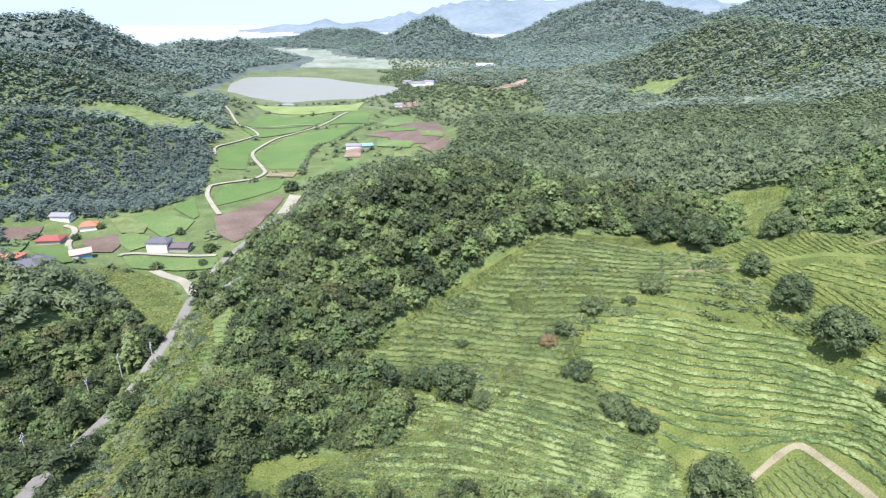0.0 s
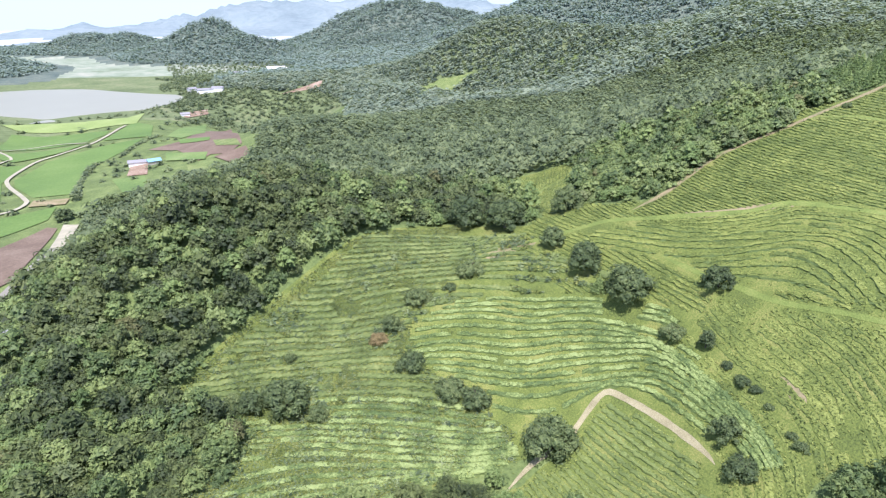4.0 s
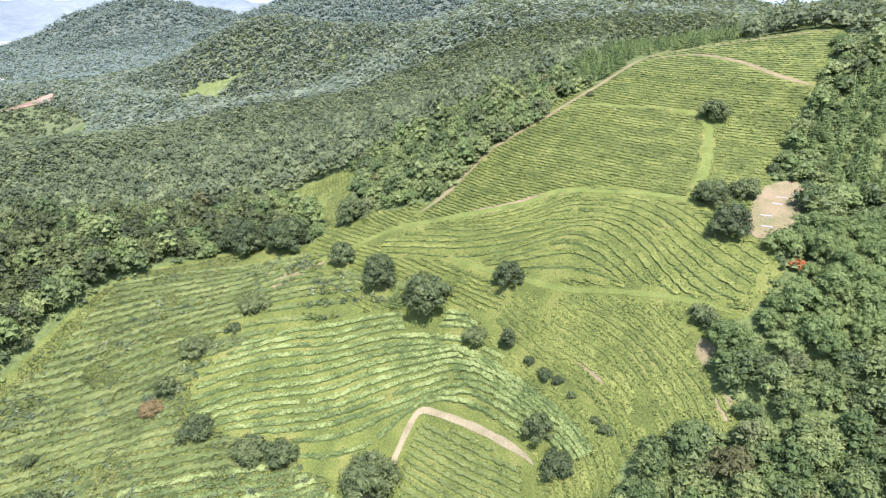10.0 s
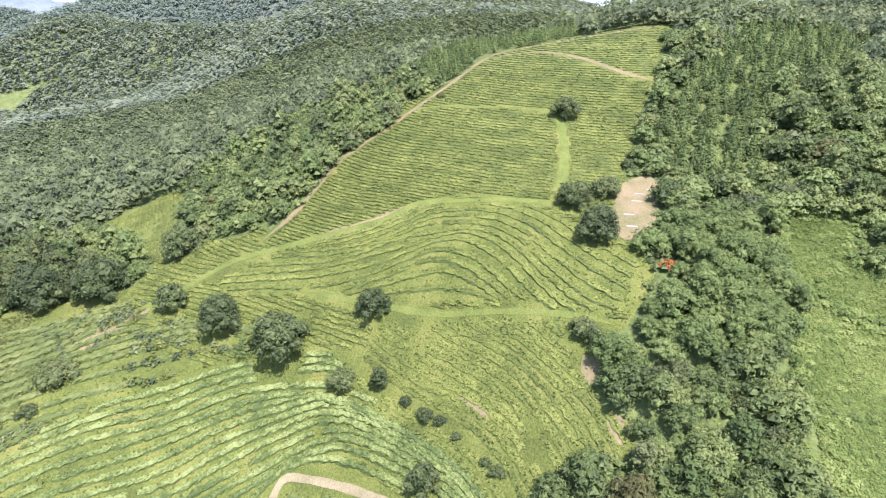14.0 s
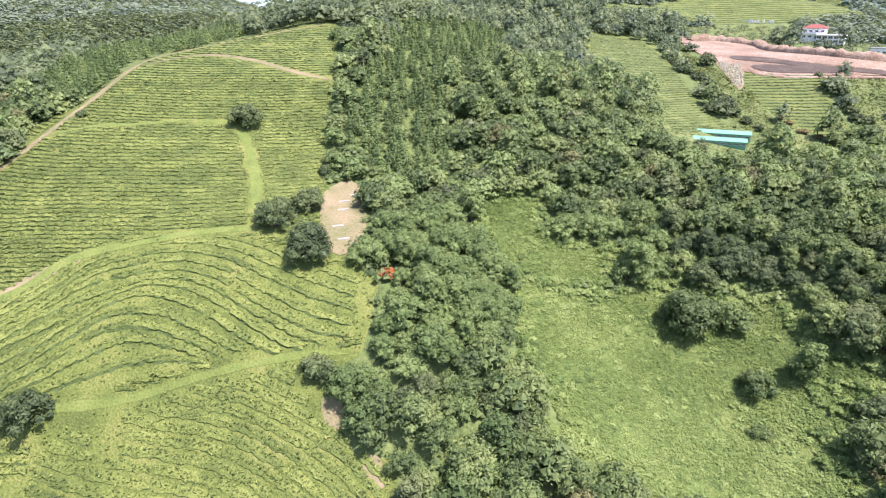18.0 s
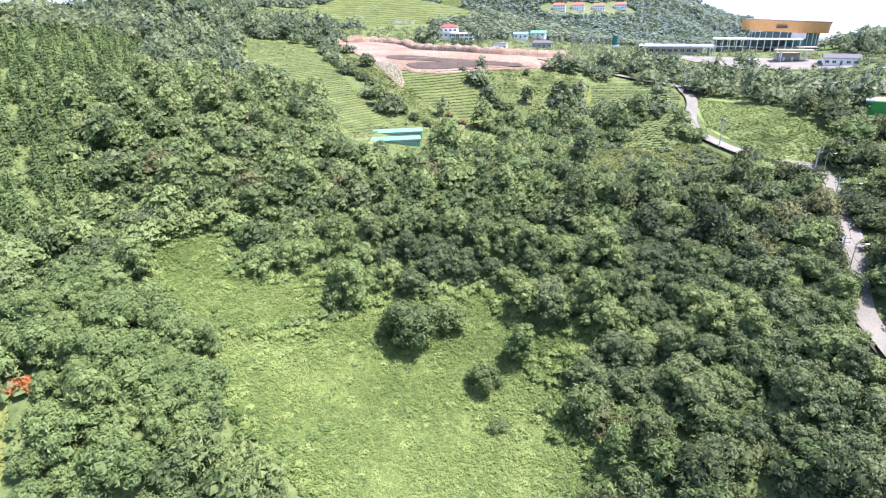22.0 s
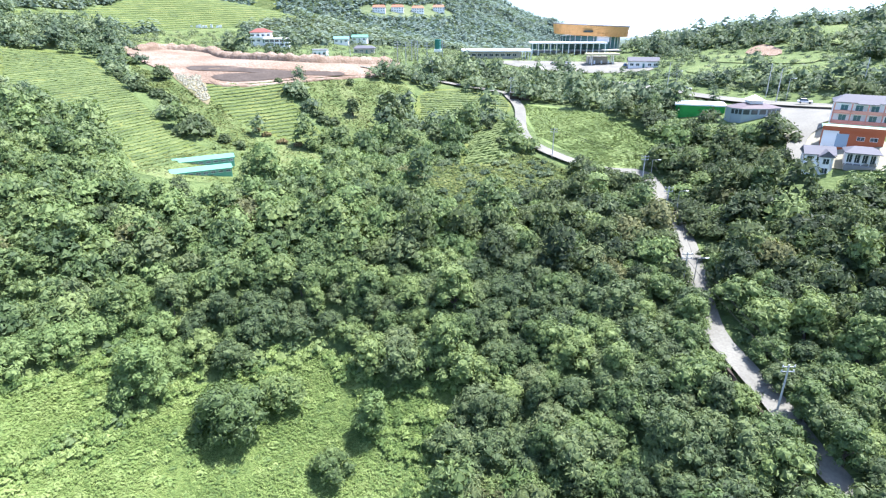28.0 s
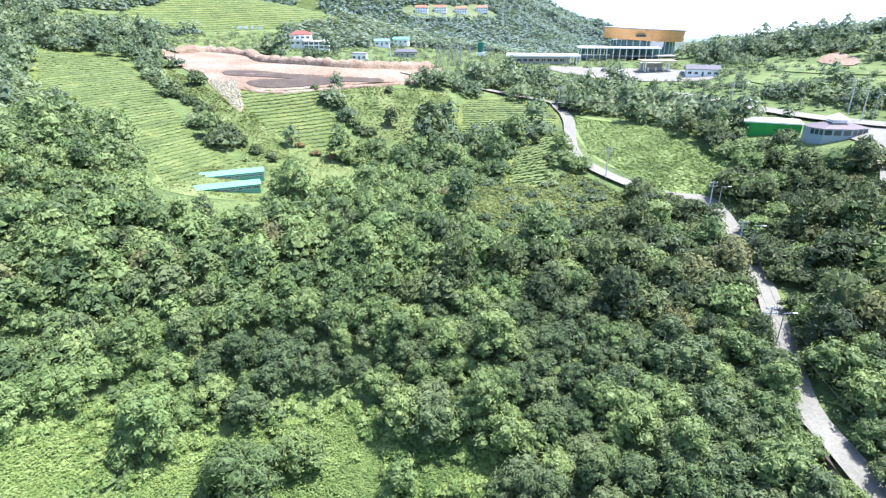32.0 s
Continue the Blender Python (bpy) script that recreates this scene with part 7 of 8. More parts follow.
part("slot_window", boxes((-8, -2, -17.0, -15.9, 13.4, 14.6)), M_GLASS, ob)
part("terrace", boxes((-43, 6, -27, -12, 6.9, 7.6), bevel=0.1), M_WHITE, ob, "long flat white terrace slab")
part("terrace", boxes((-20, 16, -26, -12, 2.2, 2.9), bevel=0.1), M_CONCRETE, ob, "lower concrete terrace slab")
for c in range(13):
    x = -42 + c * 3.9
    part("column", boxes((x - 0.22, x + 0.22, -26.6, -26.2, -6.0, 6.9)), M_WHITE, ob)
    part("glazing", boxes((x + 0.3, x + 3.6, -17.2, -17.0, 2.9, 6.8)), M_CURTAIN, ob)
part("podium", boxes((-40, 14, -17, -12, -7.0, 2.2)), M_CONCRETE, ob, "grey concrete podium behind the columns")
# long white canopy building
cx_, cy_ = SPOTS['canopy']
ob = thing("market_hall", cx_, cy_, FACE - 3, "long white flat-roofed building beside the yard", "building", dz=0.5)
part("wall", boxes((-19, 15, -6, 6, -2.0, 3.4)), M_CREAM, ob)
part("roof", boxes((-21, 21, -8, 8, 3.4, 4.3)), M_WHITE, ob, "broad white flat roof")
for c in range(4):
    part("column", boxes((15.5 + c * 1.7, 15.9 + c * 1.7, -7.4, -7.0, -1.5, 3.4)), M_WHITE, ob)
for c in range(9):
    window(ob, -17 + c * 3.5, -6, 0.6, 2.4, 1.7)
# filling station
gx_, gy_ = SPOTS['station']
ob = thing("filling_station", gx_, gy_, FACE, "filling station with a flat yellowish canopy", "building", dz=0.5)
part("canopy", boxes((-9, 9, -4, 4, 4.6, 5.5)), plain("yellow_fascia", (0.55, 0.5, 0.3), 0.5), ob)
for x in (-6, 6):
    for y in (-2, 2):
        part("column", boxes((x - 0.25, x + 0.25, y - 0.25, y + 0.25, -1, 4.6)), M_WHITE, ob)
part("kiosk", boxes((-7, 4, 2.5, 7, -1, 3.6)), M_CREAM, ob)
for x in (-4, 0, 4):
    part("pump", boxes((x - 0.4, x + 0.4, -0.4, 0.4, -0.6, 1.6)), M_WHITE, ob)
house("store", SPOTS['shop_grey'], FACE - 12, 15, 8, 1, M_WHITE, M_GREY_ROOF, "low white store with a grey gabled roof", 1.8, 1.0, cols=5, storey=3.2)
tx, ty = SPOTS['tank']
ob = thing("water_tank", tx, ty, FACE, "dark green tank on a concrete block", "tank")
part("plinth", boxes((-3, 3, -3, 3, -1, 3.0)), M_WHITE, ob)
bm = bmesh.new()
bmesh.ops.create_cone(bm, cap_ends=True, segments=20, radius1=2.4, radius2=2.4, depth=7.0, matrix=Matrix.Translation((0, 0, 6.5)))
part("tank", bm, plain("dark_green_paint", (0.03, 0.16, 0.12), 0.5), ob)

# green-walled hall and octagonal glass shop on the main road
qx, qy = SPOTS['green_hall']
ob = thing("green_hall", qx + 2, qy - 3, FACE - 18, "flat white-topped building with a bright green sheet wall", "building", dz=-1.5)
part("wall", boxes((-8, 8, -4, 4, -2, 4.6)), M_GREEN_WALL, ob)
part("roof", boxes((-8.4, 8.4, -4.4, 4.4, 4.6, 5.1)), M_WHITE, ob)
for c in range(9):
    part("rib", boxes((-7.8 + c * 1.95, -7.6 + c * 1.95, -4.08, -4.0, -1.5, 4.5)), M_GREEN_WALL, ob)
gx_, gy_ = SPOTS['glass_shop']
ob = thing("glass_shop", gx_, gy_ - 3, FACE, "angular shop with glazed sides and a dark panel roof", "building", dz=-1.0)
ob.scale = (0.78, 0.78, 0.8)
bm = bmesh.new()
ring = [(-10, -2), (-7, -5.5), (3, -6), (10, -3.5), (10, 3), (6, 6), (-6, 6), (-10, 3)]
for z0, z1, grow in ((-2.0, 5.0, 1.0),):
    lo = [bm.verts.new((a, b, z0)) for a, b in ring]
    hi = [bm.verts.new((a, b, z1)) for a, b in ring]
    for i in range(8):
        bm.faces.new((lo[i], lo[(i + 1) % 8], hi[(i + 1) % 8], hi[i]))
    bm.faces.new(hi)
part("wall", bm, plain("grey_blue_panels", (0.3, 0.36, 0.38), 0.4), ob)
bm = bmesh.new()
lo = [bm.verts.new((a * 1.07, b * 1.07, 5.0)) for a, b in ring]
top = bm.verts.new((0, 0, 7.2))
for i in range(8):
    bm.faces.new((lo[i], lo[(i + 1) % 8], top))
bm.faces.new(lo[::-1])
part("roof", bm, M_MAROON, ob, "faceted dark panel roof")
for (a, b), (c, d) in zip(ring[:4], ring[1:5]):
    for k in range(3):
        t0, t1 = (k + 0.12) / 3, (k + 0.88) / 3
        p, q = Vector((a, b, 0)).lerp(Vector((c, d, 0)), t0), Vector((a, b, 0)).lerp(Vector((c, d, 0)), t1)
        out = Vector((d - b, -(c - a), 0)).normalized() * 0.06
        bm = bmesh.new()
        v = [bm.verts.new(p + out + Vector((0, 0, 2.7))), bm.verts.new(q + out + Vector((0, 0, 2.7))), bm.verts.new(q + out + Vector((0, 0, 4.5))), bm.verts.new(p + out + Vector((0, 0, 4.5)))]
        w = [bm.verts.new(u.co - out * 0.8) for u in v]
        bm.faces.new(v)
        for i in range(4):
            bm.faces.new((v[i], v[(i + 1) % 4], w[(i + 1) % 4], w[i]))
        part("window", bm, M_GLASS, ob)
bm = hip_roof(6.0, 5.0, 7.6, 2.0, 0.4, 0.05)
part("lantern_roof", bm, M_WHITE, ob, "white pyramid roof light")
part("lantern", boxes((-2.6, 2.6, -2.1, 2.1, 6.4, 7.6)), M_WHITE, ob)

# red and white terrace house over an orange garage
rx_, ry_ = SPOTS['terrace_house']
ob = thing("guest_house", rx_ + 2.6, ry_ - 2, FACE - 30, "three-storey white guest house with salmon balconies", "house", dz=1.0)
ob.scale = (0.7, 0.8, 0.85)
part("wall", boxes((-11, 11, -4.5, 4.5, -3, 6.4)), M_WHITE, ob)
part("roof", hip_roof(22, 9, 6.4, 2.1, 0.8, 0.72), M_GREY_ROOF, ob, "grey hipped roof")
part("gable", hip_roof(6.5, 12, 6.2, 2.0, 0.4, 0.3), M_GREY_ROOF, ob)
for z in (0.0, 3.2):
    bal = part("balcony", boxes((-11.4, 11.4, -6.2, -4.5, z - 0.15, z + 0.12), (-11.4, 11.4, -6.2, -6.05, z + 0.12, z + 0.95)), M_SALMON, ob)
    for x in (-7.6, -2.6, 2.6, 7.6):
        window(ob, x, -4.5, z + 0.6, 2.6, 2.0, mat=M_CURTAIN)
for x in (-11.1, -5.2, 0.2, 5.4, 11.1):
    part("pillar", boxes((x - 0.22, x + 0.22, -6.2, -5.8, -0.1, 6.3)), M_SALMON, ob)
gx_, gy_ = SPOTS['garage']
ob = thing("garage_block", gx_ + 3.2, gy_ - 3, FACE - 30, "low orange block with a green roof terrace", "building", dz=0.5)
ob.scale = (0.72, 0.85, 0.9)
part("wall", boxes((-9.5, 9.5, -4, 4, -3, 4.0)), M_ORANGE, ob)
part("white_bay", boxes((-9.6, -4.6, -4.1, -4.0, -2, 3.6)), M_WHITE, ob)
part("shutter", boxes((-5.2, -1.4, -4.16, -4.0, -1.0, 2.9)), plain("pale_blue_shutter", (0.3, 0.38, 0.45), 0.5), ob, "pale blue roller shutter")
part("terrace", boxes((-10.0, 10.0, -4.5, 4.4, 4.0, 4.35)), M_GREEN_DECK, ob, "green painted roof terrace")
part("parapet", boxes((-10.1, 10.1, -4.65, -4.4, 3.9, 5.0)), M_ORANGE, ob)
for x in (2.4, 6.4):
    window(ob, x, -4.0, 1.2, 2.4, 1.2)
# villa: a two-storey block with a gabled bay, and a low glazed wing with a veranda
vx, vy = SPOTS['villa']
ob = house("villa", (vx + 4.5, vy), FACE - 22, 6.4, 5.5, 2, M_WHITE, M_GREY_ROOF, "white two-storey villa with grey gabled roofs", 1.7, 1.0, -0.9, cols=3, storey=2.45, over=0.5)
bm = bmesh.new()
for z0, z1 in ((-1.5, 4.7),):
    ring = [(-0.2, -2.75), (0.5, -3.9), (2.3, -3.9), (3.0, -2.75)]
    lo, hi = [bm.verts.new((a, b, z0)) for a, b in ring], [bm.verts.new((a, b, z1)) for a, b in ring]
    for k in range(4):
        bm.faces.new((lo[k], lo[(k + 1) % 4], hi[(k + 1) % 4], hi[k]))
    bm.faces.new(hi)
part("bay", bm, M_WHITE, ob)
bm = bmesh.new()
v = [bm.verts.new(p) for p in ((-0.6, -4.4, 4.7), (3.4, -4.4, 4.7), (1.4, -4.4, 6.3), (-0.6, 0, 4.7), (3.4, 0, 4.7), (1.4, 0, 6.3))]
for q in ((0, 1, 2), (4, 3, 5), (0, 2, 5, 3), (1, 4, 5, 2), (1, 0, 3, 4)):
    bm.faces.new([v[k] for k in q])
part("bay_roof", bm, M_GREY_ROOF, ob, "grey gabled roof over the bay")
for z in (0.4, 2.8):
    window(ob, 1.4, -3.9, z, 1.5, 1.5)
part("porch_slab", boxes((-3.4, -0.3, -4.2, -2.75, 2.3, 2.5)), M_WHITE, ob)
for x in (-3.2, -0.5):
    part("porch_post", boxes((x - 0.1, x + 0.1, -4.1, -3.9, -1.2, 2.3)), M_WHITE, ob)
for k in range(6):
    part("baluster", boxes((-3.3 + k * 0.55, -3.22 + k * 0.55, -4.15, -4.05, 2.5, 3.3)), M_WHITE, ob)
wx, wy = SPOTS['villa_wing']
ob = thing("villa_wing", wx + 0.5, wy - 1.5, FACE - 28, "glazed single-storey wing with a veranda beside the villa", "house")
part("wall", boxes((-3.4, 3.4, -1.2, 2.6, -1.5, 3.0)), M_WHITE, ob)
part("roof", hip_roof(7.4, 6.4, 3.0, 1.2, 0.3, 0.5), M_GREY_ROOF, ob, "grey hipped roof")
for k in range(5):
    x = -3.3 + k * 1.65
    part("veranda_post", boxes((x - 0.08, x + 0.08, -3.0, -2.84, -1.2, 3.0)), M_WHITE, ob)
for k in range(4):
    window(ob, -2.5 + k * 1.65, -1.2, 0.3, 1.35, 2.2)
part("veranda_deck", boxes((-3.5, 3.5, -3.1, -1.2, -1.4, 0.05)), M_CONCRETE, ob)

# valley farms
for key, w, d, n, wall, roof, rise, ridge, turn, label in (
        ('white', 11, 8, 2, M_WHITE, M_GREY_ROOF, 1.4, 0.6, 172, "white two-storey farmhouse with a grey roof"),
        ('white_wing', 12, 7, 1, M_CREAM, M_MAROON, 1.3, 1.0, 172, "low farm building with a maroon roof"),
        ('blue', 9, 7, 1, M_BLUE_ROOF, M_SALMON, 1.6, 1.0, 205, "pale blue cottage with a salmon roof"),
        ('red', 13, 9, 1, M_CREAM, M_RED_ROOF, 1.8, 0.6, 178, "farmhouse with a dark red roof"),
        ('tile', 9, 8, 1, M_WHITE, M_ORANGE_ROOF, 2.0, 0.3, 190, "white cottage with an orange tiled roof"),
        ('orange', 10, 9, 1, M_CREAM, M_ORANGE_ROOF, 2.2, 0.4, 165, "cottage with a bright orange roof"),
        ('grey_a', 13, 9, 1, M_CREAM, M_GREY_ROOF, 2.0, 0.5, 185, "farmhouse with a dark grey tiled roof"),
        ('grey_b', 9, 7, 1, M_CREAM, M_GREY_ROOF, 1.8, 0.5, 150, "cottage with a weathered grey roof"),
        ('far_a', 12, 7, 1, M_WHITE, M_PALE_ROOF, 1.4, 1.0, 170, "pale farm shed under the wooded hill"),
        ('hut', 9, 5, 1, M_CREAM, M_PALE_ROOF, 1.0, 1.0, 240, "field hut with a pale grey roof"),
        ('white_far', 16, 9, 1, M_WHITE, M_PALE_ROOF, 1.6, 1.0, 175, "white farm shed among far plots"),
        ('blue_far', 10, 8, 1, M_CREAM, M_BLUE_ROOF, 1.6, 1.0, 190, "far shed with a blue roof"),
        ('v1', 12, 8, 1, M_WHITE, M_PALE_ROOF, 2.0, 1.0, 180, "far village house with a pale roof"),
        ('v2', 26, 12, 2, M_WHITE, M_PALE_ROOF, 2.0, 1.0, 180, "far white village building"),
        ('v3', 18, 12, 2, M_WHITE, M_PALE_ROOF, 2.0, 1.0, 160, "far white village building"),
        ('v4', 30, 14, 2, M_WHITE, M_PALE_ROOF, 2.0, 1.0, 185, "far long white building"),
        ('v5', 14, 10, 2, M_WHITE, M_PALE_ROOF, 2.0, 1.0, 200, "far white village house")):
    x, y = FARM_SPOTS[key]
    if key == 'v5':
        x, y = 84.0, 1128.0
    house("farmhouse" if key[0] != 'v' else "village_house", (x, y), turn, w, d, n, wall, roof, label, rise, ridge, group="valley houses", cols=3)
gx_, gy_ = SPOTS['greenhouse_far']
for k in range(3):
    ob = thing("greenhouse", gx_ + k * 3, gy_ + k * 20, 178, "long white greenhouse in the far valley", "greenhouse", "far greenhouses")
    part("cover", hip_roof(46, 12, 0.5, 3.5, 0.2, 1.0), M_WHITE, ob)

# added wall with coping; its dark colour stands in for road in shade
wx, wy = SPOTS['wall_dark']
ob = thing("retaining_wall", wx, wy, FACE - 4, "added dark wall standing in for a shaded stretch of road", "wall")
part("wall", boxes((-4.5, 4.5, -0.3, 0.3, -1.5, 3.4), bevel=0.05), M_BANK, ob)
part("coping", boxes((-4.7, 4.7, -0.45, 0.45, 3.4, 3.65), bevel=0.05), M_CONCRETE, ob)

for x, y in FAR_HOUSES.values():
    house("far_house", (x, y), FACE, 17, 9, 2, M_WHITE, M_ORANGE_ROOF, "far row of houses with orange roofs on the hillside", 3.0, 0.8, group="far hillside houses", cols=5)
for x, y in MAST_SPOTS.values():
    ob = thing("power_mast", x, y, FACE, "thin grey steel mast of the small substation", "mast", "substation masts")
    part("mast", boxes((-0.16, 0.16, -0.16, 0.16, -1.0, 12.0)), M_STEEL, ob)
    for z in (8.5, 10.0, 11.4):
        part("crossarm", boxes((-1.7, 1.7, -0.09, 0.09, z, z + 0.18)), M_STEEL, ob)
# earth banks round the basins
for line, wide, high, label in ((BERM_LOW, 3.0, 0.5, "pale earth berm round the basin"), (BERM_MID, 2.4, 0.5, "pale earth berm between two basins"), (BERM_TOP, 7.0, 3.2, "steep cut earth bank behind the building site")):
    q = np.array(smooth(line, 2.5))
    v, f = hedge([q], wide, high, 71)
    me = mesh_from("earth_bank", v.tolist(), f.tolist(), M_EARTH, True)
    tagged(new("earth_bank", me), label, "earth bank", kind="structure")

# garden shrubs round the villa and the guest house
r_ = np.random.default_rng(43)
gx_, gy_ = wood_spots(70, 112, -200, -155, 3.0, 21)
ok = ~inside(FORECOURT, gx_, gy_) & ~inside(CAR_YARD, gx_, gy_) & (r_.uniform(0, 1, len(gx_)) < 0.5)
for k, w in (('terrace_house', 11), ('garage', 11), ('villa', 7), ('villa_wing', 6)):
    ok &= np.hypot(gx_ - SPOTS[k][0] - 2, gy_ - SPOTS[k][1] + 2) > w
ok &= near_line(DRIVE, gx_, gy_) > 3
plant(gx_[ok], gy_[ok], r_.uniform(0.6, 1.6, ok.sum()), SHRUB_KINDS, M_LEAF_SOUTH, "shrubs", "garden shrubs round the villa")
# low dark wall along the uphill side of the road
bend = np.array(smooth(ROAD_HILL[9:17], 2.0))
way = np.gradient(bend, axis=0)
way /= np.linalg.norm(way, axis=1, keepdims=True)
v, f = hedge([bend + np.stack([-way[:, 1], way[:, 0]], 1) * -3.1], 0.5, 1.3, 73)
tagged(new("retaining_wall", mesh_from("retaining_wall", v.tolist(), f.tolist(), M_BANK)), "low dark wall along the hill road", "wall", kind="structure")
# broken rock on the ramp below the building site
r_ = np.random.default_rng(41)
rx_, ry_ = r_.uniform(294, 334, 900), r_.uniform(-130, -110, 900)
ok = inside(EARTH_RAMP, rx_, ry_)
rocks = [OCTA * r_.uniform(0.3, 0.9, 3) @ turned(r_) + (a, b, hz(a, b) + 0.4) for a, b in zip(rx_[ok], ry_[ok])]
tagged(new("rubble", quads_mesh("rubble", np.zeros((0, 4, 3)), M_LANE, np.concatenate(rocks))), "pale broken rocks strewn over the ramp", "rubble", kind="stuff")

# netted pits, scars and meadows
for name, poly, mat, label, lift in (("retaining_bank", PIT, M_BANK, "dark grey netted bank of a basin in the earthworks", 0.55), ("retaining_bank", PIT_UPPER, M_BANK, "dark grey netted upper bank of the earthworks", 0.55),
                                     ("earth_scar", SCAR, M_EARTH, "bare earth scar on the far hillside", 0.4), ("hill_meadow", HILL_MEADOW, M_LAWN, "light green meadow on the far hill", 0.4),
                                     ("hill_meadow", HILL_BAND, M_LAWN, "grassy terrace on the far hill", 0.4), ("hill_meadow", HILL_GRASS, M_LAWN, "pale grassy bank behind the main road", 0.4)):
    tagged(drape(name, poly, mat, 5.0, lift), label, "ground", kind="structure")
# low stone slabs in the clearing
for k, (x, y) in SLABS.items():
    ob = thing("stone_slab", x, y, 104, "low pale stone slab lying in the clearing", "slab", "stone slabs")
    part("slab", boxes((-1.4, 1.4, -0.4, 0.4, -0.2, 0.36), bevel=0.06), M_STONE, ob)
# white sign bars on the slope behind the earthworks
bx, by = SPOTS['sign']
ob = thing("slope_sign", bx, by, FACE, "row of large white sign bars on the slope", "sign", dz=0.6)
r = random.Random(4)
x = -12.0
for k in range(11):
    w = r.uniform(1.2, 1.9)
    h = r.uniform(1.3, 2.2)
    if k not in (1, 6, 8):
        part("bar", boxes((x, x + w, -0.15, 0.15, 0.3, 0.3 + h)), M_WHITE, ob)
    x += w + 0.5
part("rail", boxes((-12.2, x, -0.1, 0.1, 0.05, 0.3)), M_STEEL, ob)


# ---- poles, wires and cars ----
def pole(x, y, tall, turn, label, arms=2, lamp=False, group="utility poles"):
    ob = thing("street_lamp" if lamp else "utility_pole", x, y, turn, label, "lamp" if lamp else "pole", group)
    bm = bmesh.new()
    bmesh.ops.create_cone(bm, cap_ends=True, segments=10, radius1=0.2 if not lamp else 0.12, radius2=0.12 if not lamp else 0.07, depth=tall + 0.6, matrix=Matrix.Translation((0, 0, tall / 2 - 0.3)))
    part("mast", bm, M_STEEL if lamp else M_POLE, ob)
    if lamp:
        part("arm", boxes((0, 2.0, -0.05, 0.05, tall - 0.12, tall)), M_STEEL, ob)
        part("lamp_head", boxes((1.7, 2.6, -0.16, 0.16, tall - 0.2, tall - 0.02), bevel=0.04), M_WHITE, ob)
    for k in range(arms):
        z = tall - 0.5 - k * 0.9
        arm = part("crossarm", boxes((-1.1, 1.1, -0.07, 0.07, z, z + 0.13)), M_STEEL, ob)
        for s in (-0.95, 0, 0.95):
            bm = bmesh.new()
            bmesh.ops.create_cone(bm, cap_ends=True, segments=8, radius1=0.09, radius2=0.06, depth=0.3, matrix=Matrix.Translation((s, 0, z + 0.28)))
            part("insulator", bm, M_WHITE, arm)
    return ob


for k, (x, y) in POLE_SPOTS.items():
    main = k.startswith('main') or k.startswith('yard')
    pole(x, y, 11.5 if main else 9.5, 40 if k.startswith('hill') else 100, "tall slim pole beside the main road" if main else "concrete utility pole with crossarms beside the road", 0 if main else 2)
for (a, b), off in ((POLE_SPOTS['hill_b'], 2.0), (POLE_SPOTS['hill_c'], 2.5), (POLE_SPOTS['hill_d'], 2.0), (POLE_SPOTS['main_a'], 3.0), (POLE_SPOTS['main_c'], 3.0)):
    pole(a - off * 0.8, b - off, 7.5, -130, "street lamp with a curved-over arm beside the road", 0, True, "street lamps")


def wire(a, b, drop, label):
    c = bpy.data.curves.new("power_line", 'CURVE')
    c.dimensions, c.bevel_depth, c.bevel_resolution = '3D', 0.035, 0
    s = c.splines.new('POLY')
    n = 14
    s.points.add(n)
    for i in range(n + 1):
        t = i / n
        p = Vector(a).lerp(Vector(b), t)
        s.points[i].co = (p.x, p.y, p.z - drop * 4 * t * (1 - t), 1)
    c.materials.append(M_DARK)
    tagged(new("power_line", c), label, "cable", "power lines")


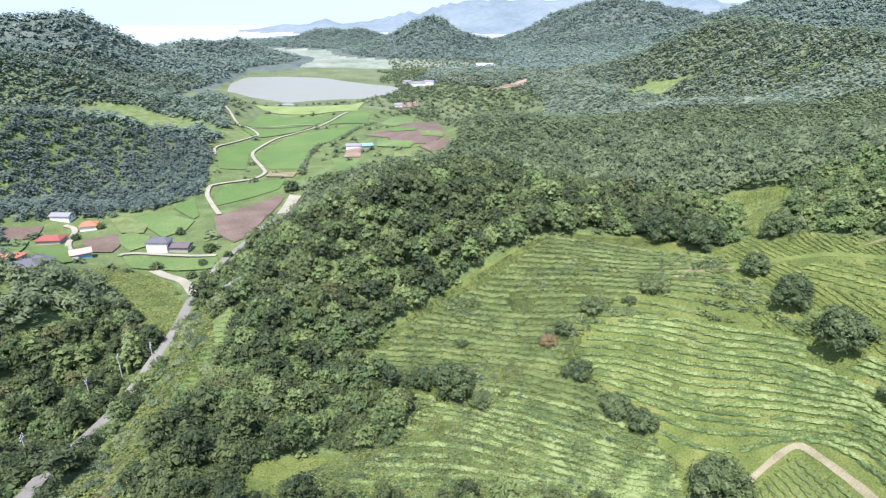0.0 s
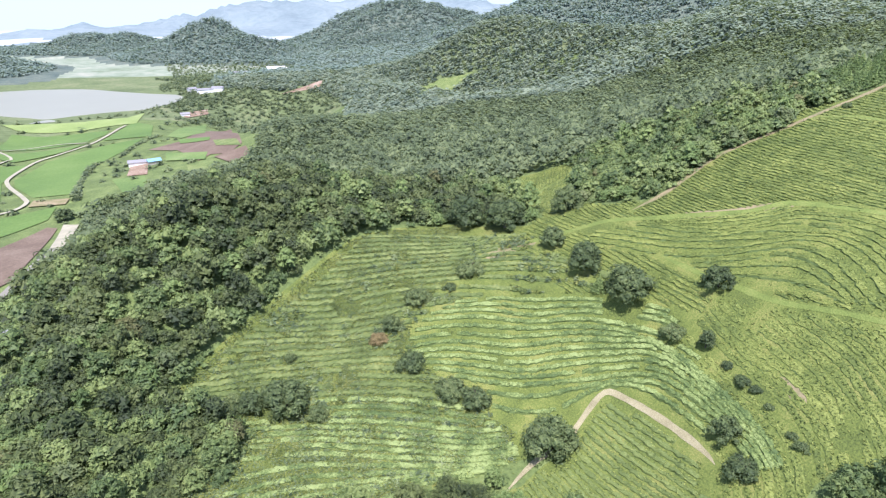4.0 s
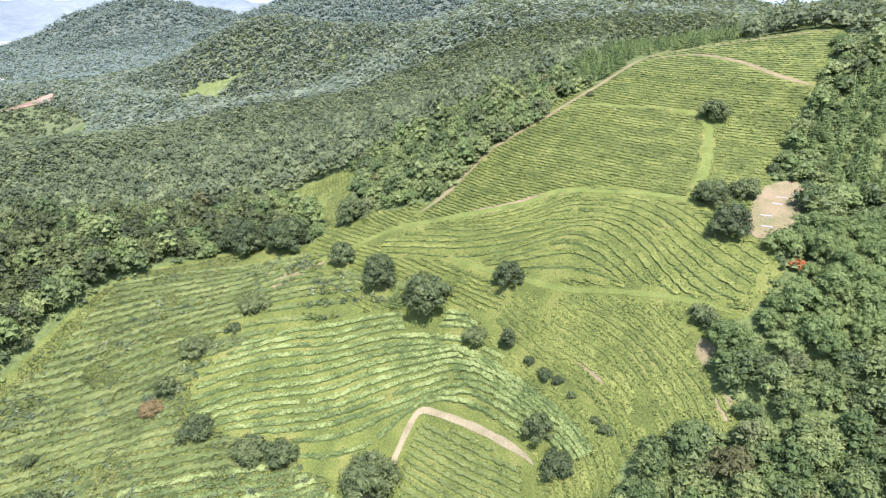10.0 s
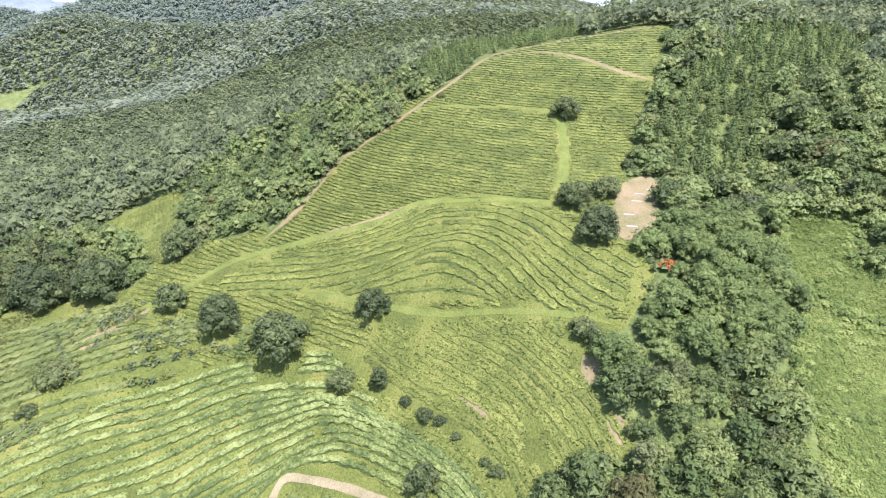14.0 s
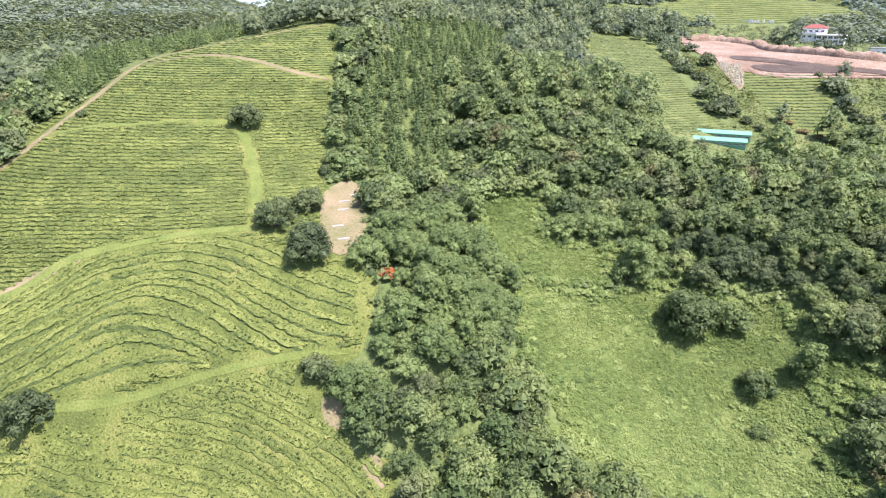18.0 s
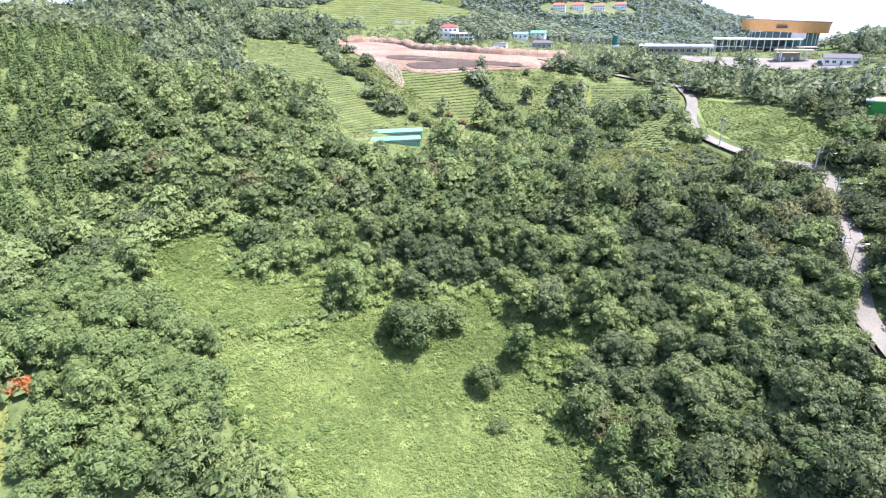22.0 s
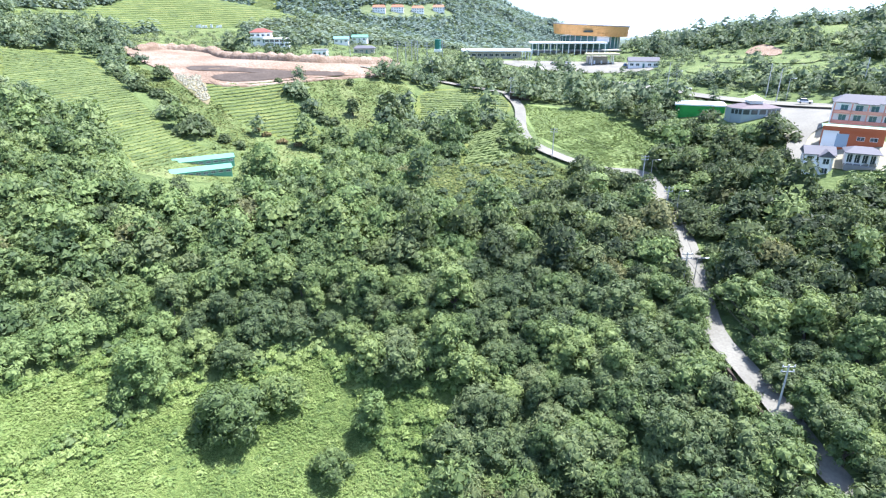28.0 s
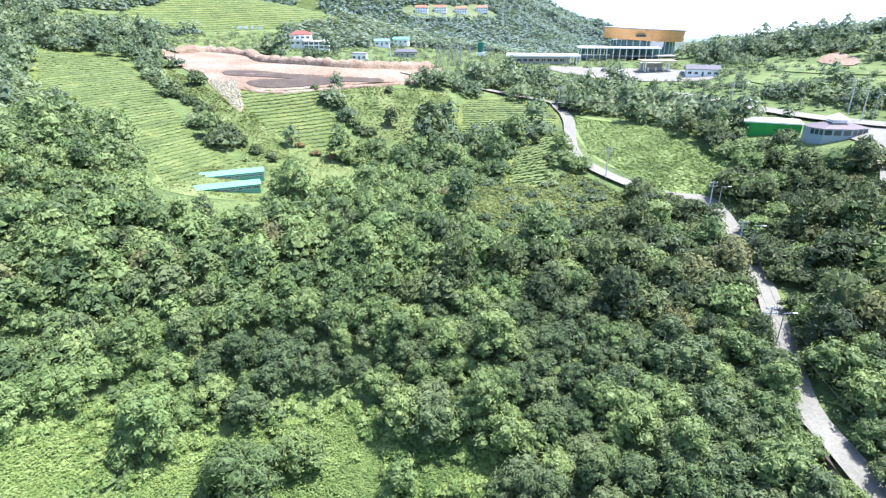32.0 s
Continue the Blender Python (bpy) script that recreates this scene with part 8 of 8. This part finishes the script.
chain = ['hill_a', 'hill_b', 'hill_c', 'hill_d', 'hill_e', 'hill_f', 'hill_g', 'hill_h']
for a, b in zip(chain, chain[1:]):
    (ax, ay), (bx, by) = POLE_SPOTS[a], POLE_SPOTS[b]
    for off in (-0.7, 0.7):
        wire((ax + off, ay + off, hz(ax, ay) + 9.3), (bx + off, by + off, hz(bx, by) + 9.3), 0.9, "sagging power line between poles of the hill road")
chain = ['valley_c', 'valley_a', 'valley_d', 'valley_b']
for a, b in zip(chain, chain[1:]):
    (ax, ay), (bx, by) = POLE_SPOTS[a], POLE_SPOTS[b]
    wire((ax, ay, hz(ax, ay) + 9.3), (bx, by, hz(bx, by) + 9.3), 0.5, "power line along the valley road")


def car(x, y, turn, paint, label, dz=0.35):
    ob = thing("car", x, y, turn, label, "car", "parked cars", dz)
    bm = boxes((-2.2, 2.2, -0.88, 0.88, 0.32, 0.92), bevel=0.14)
    part("body", bm, paint, ob)
    bm = bmesh.new()
    lo = [bm.verts.new(p) for p in ((-1.7, -0.8, 0.9), (1.0, -0.8, 0.9), (1.0, 0.8, 0.9), (-1.7, 0.8, 0.9))]
    hi = [bm.verts.new(p) for p in ((-1.35, -0.66, 1.46), (0.4, -0.66, 1.46), (0.4, 0.66, 1.46), (-1.35, 0.66, 1.46))]
    for i in range(4):
        bm.faces.new((lo[i], lo[(i + 1) % 4], hi[(i + 1) % 4], hi[i]))
    bm.faces.new(hi)
    part("cabin_glass", bm, M_GLASS, ob)
    part("roof", boxes((-1.32, 0.38, -0.64, 0.64, 1.465, 1.5)), paint, ob)
    for wx in (-1.35, 1.35):
        for wy in (-0.86, 0.86):
            bm = bmesh.new()
            bmesh.ops.create_cone(bm, cap_ends=True, segments=14, radius1=0.32, radius2=0.32, depth=0.2, matrix=Matrix.Translation((wx, wy, 0.32)) @ Matrix.Rotation(radians(90), 4, 'X'))
            part("wheel", bm, M_DARK, ob)
    return ob


car(*SPOTS['car_a'], -165, M_CARWHITE, "white car on the main road", 0.75)
car(*SPOTS['car_b'], -100, M_CARWHITE, "white car parked beside the villa")
car(*SPOTS['car_e'], -152, M_CARWHITE, "white car driving lane of the main road", 0.75)
car(*SPOTS['car_c'], -60, M_CARBLUE, "blue car parked at the filling station", 0.4)
car(SPOTS['car_d'][0], SPOTS['car_d'][1], -120, M_CARDARK, "dark car parked in the concrete yard", 0.4)
car(SPOTS['car_d'][0] - 6, SPOTS['car_d'][1] - 4, -120, M_CARWHITE, "white car parked in the concrete yard", 0.4)
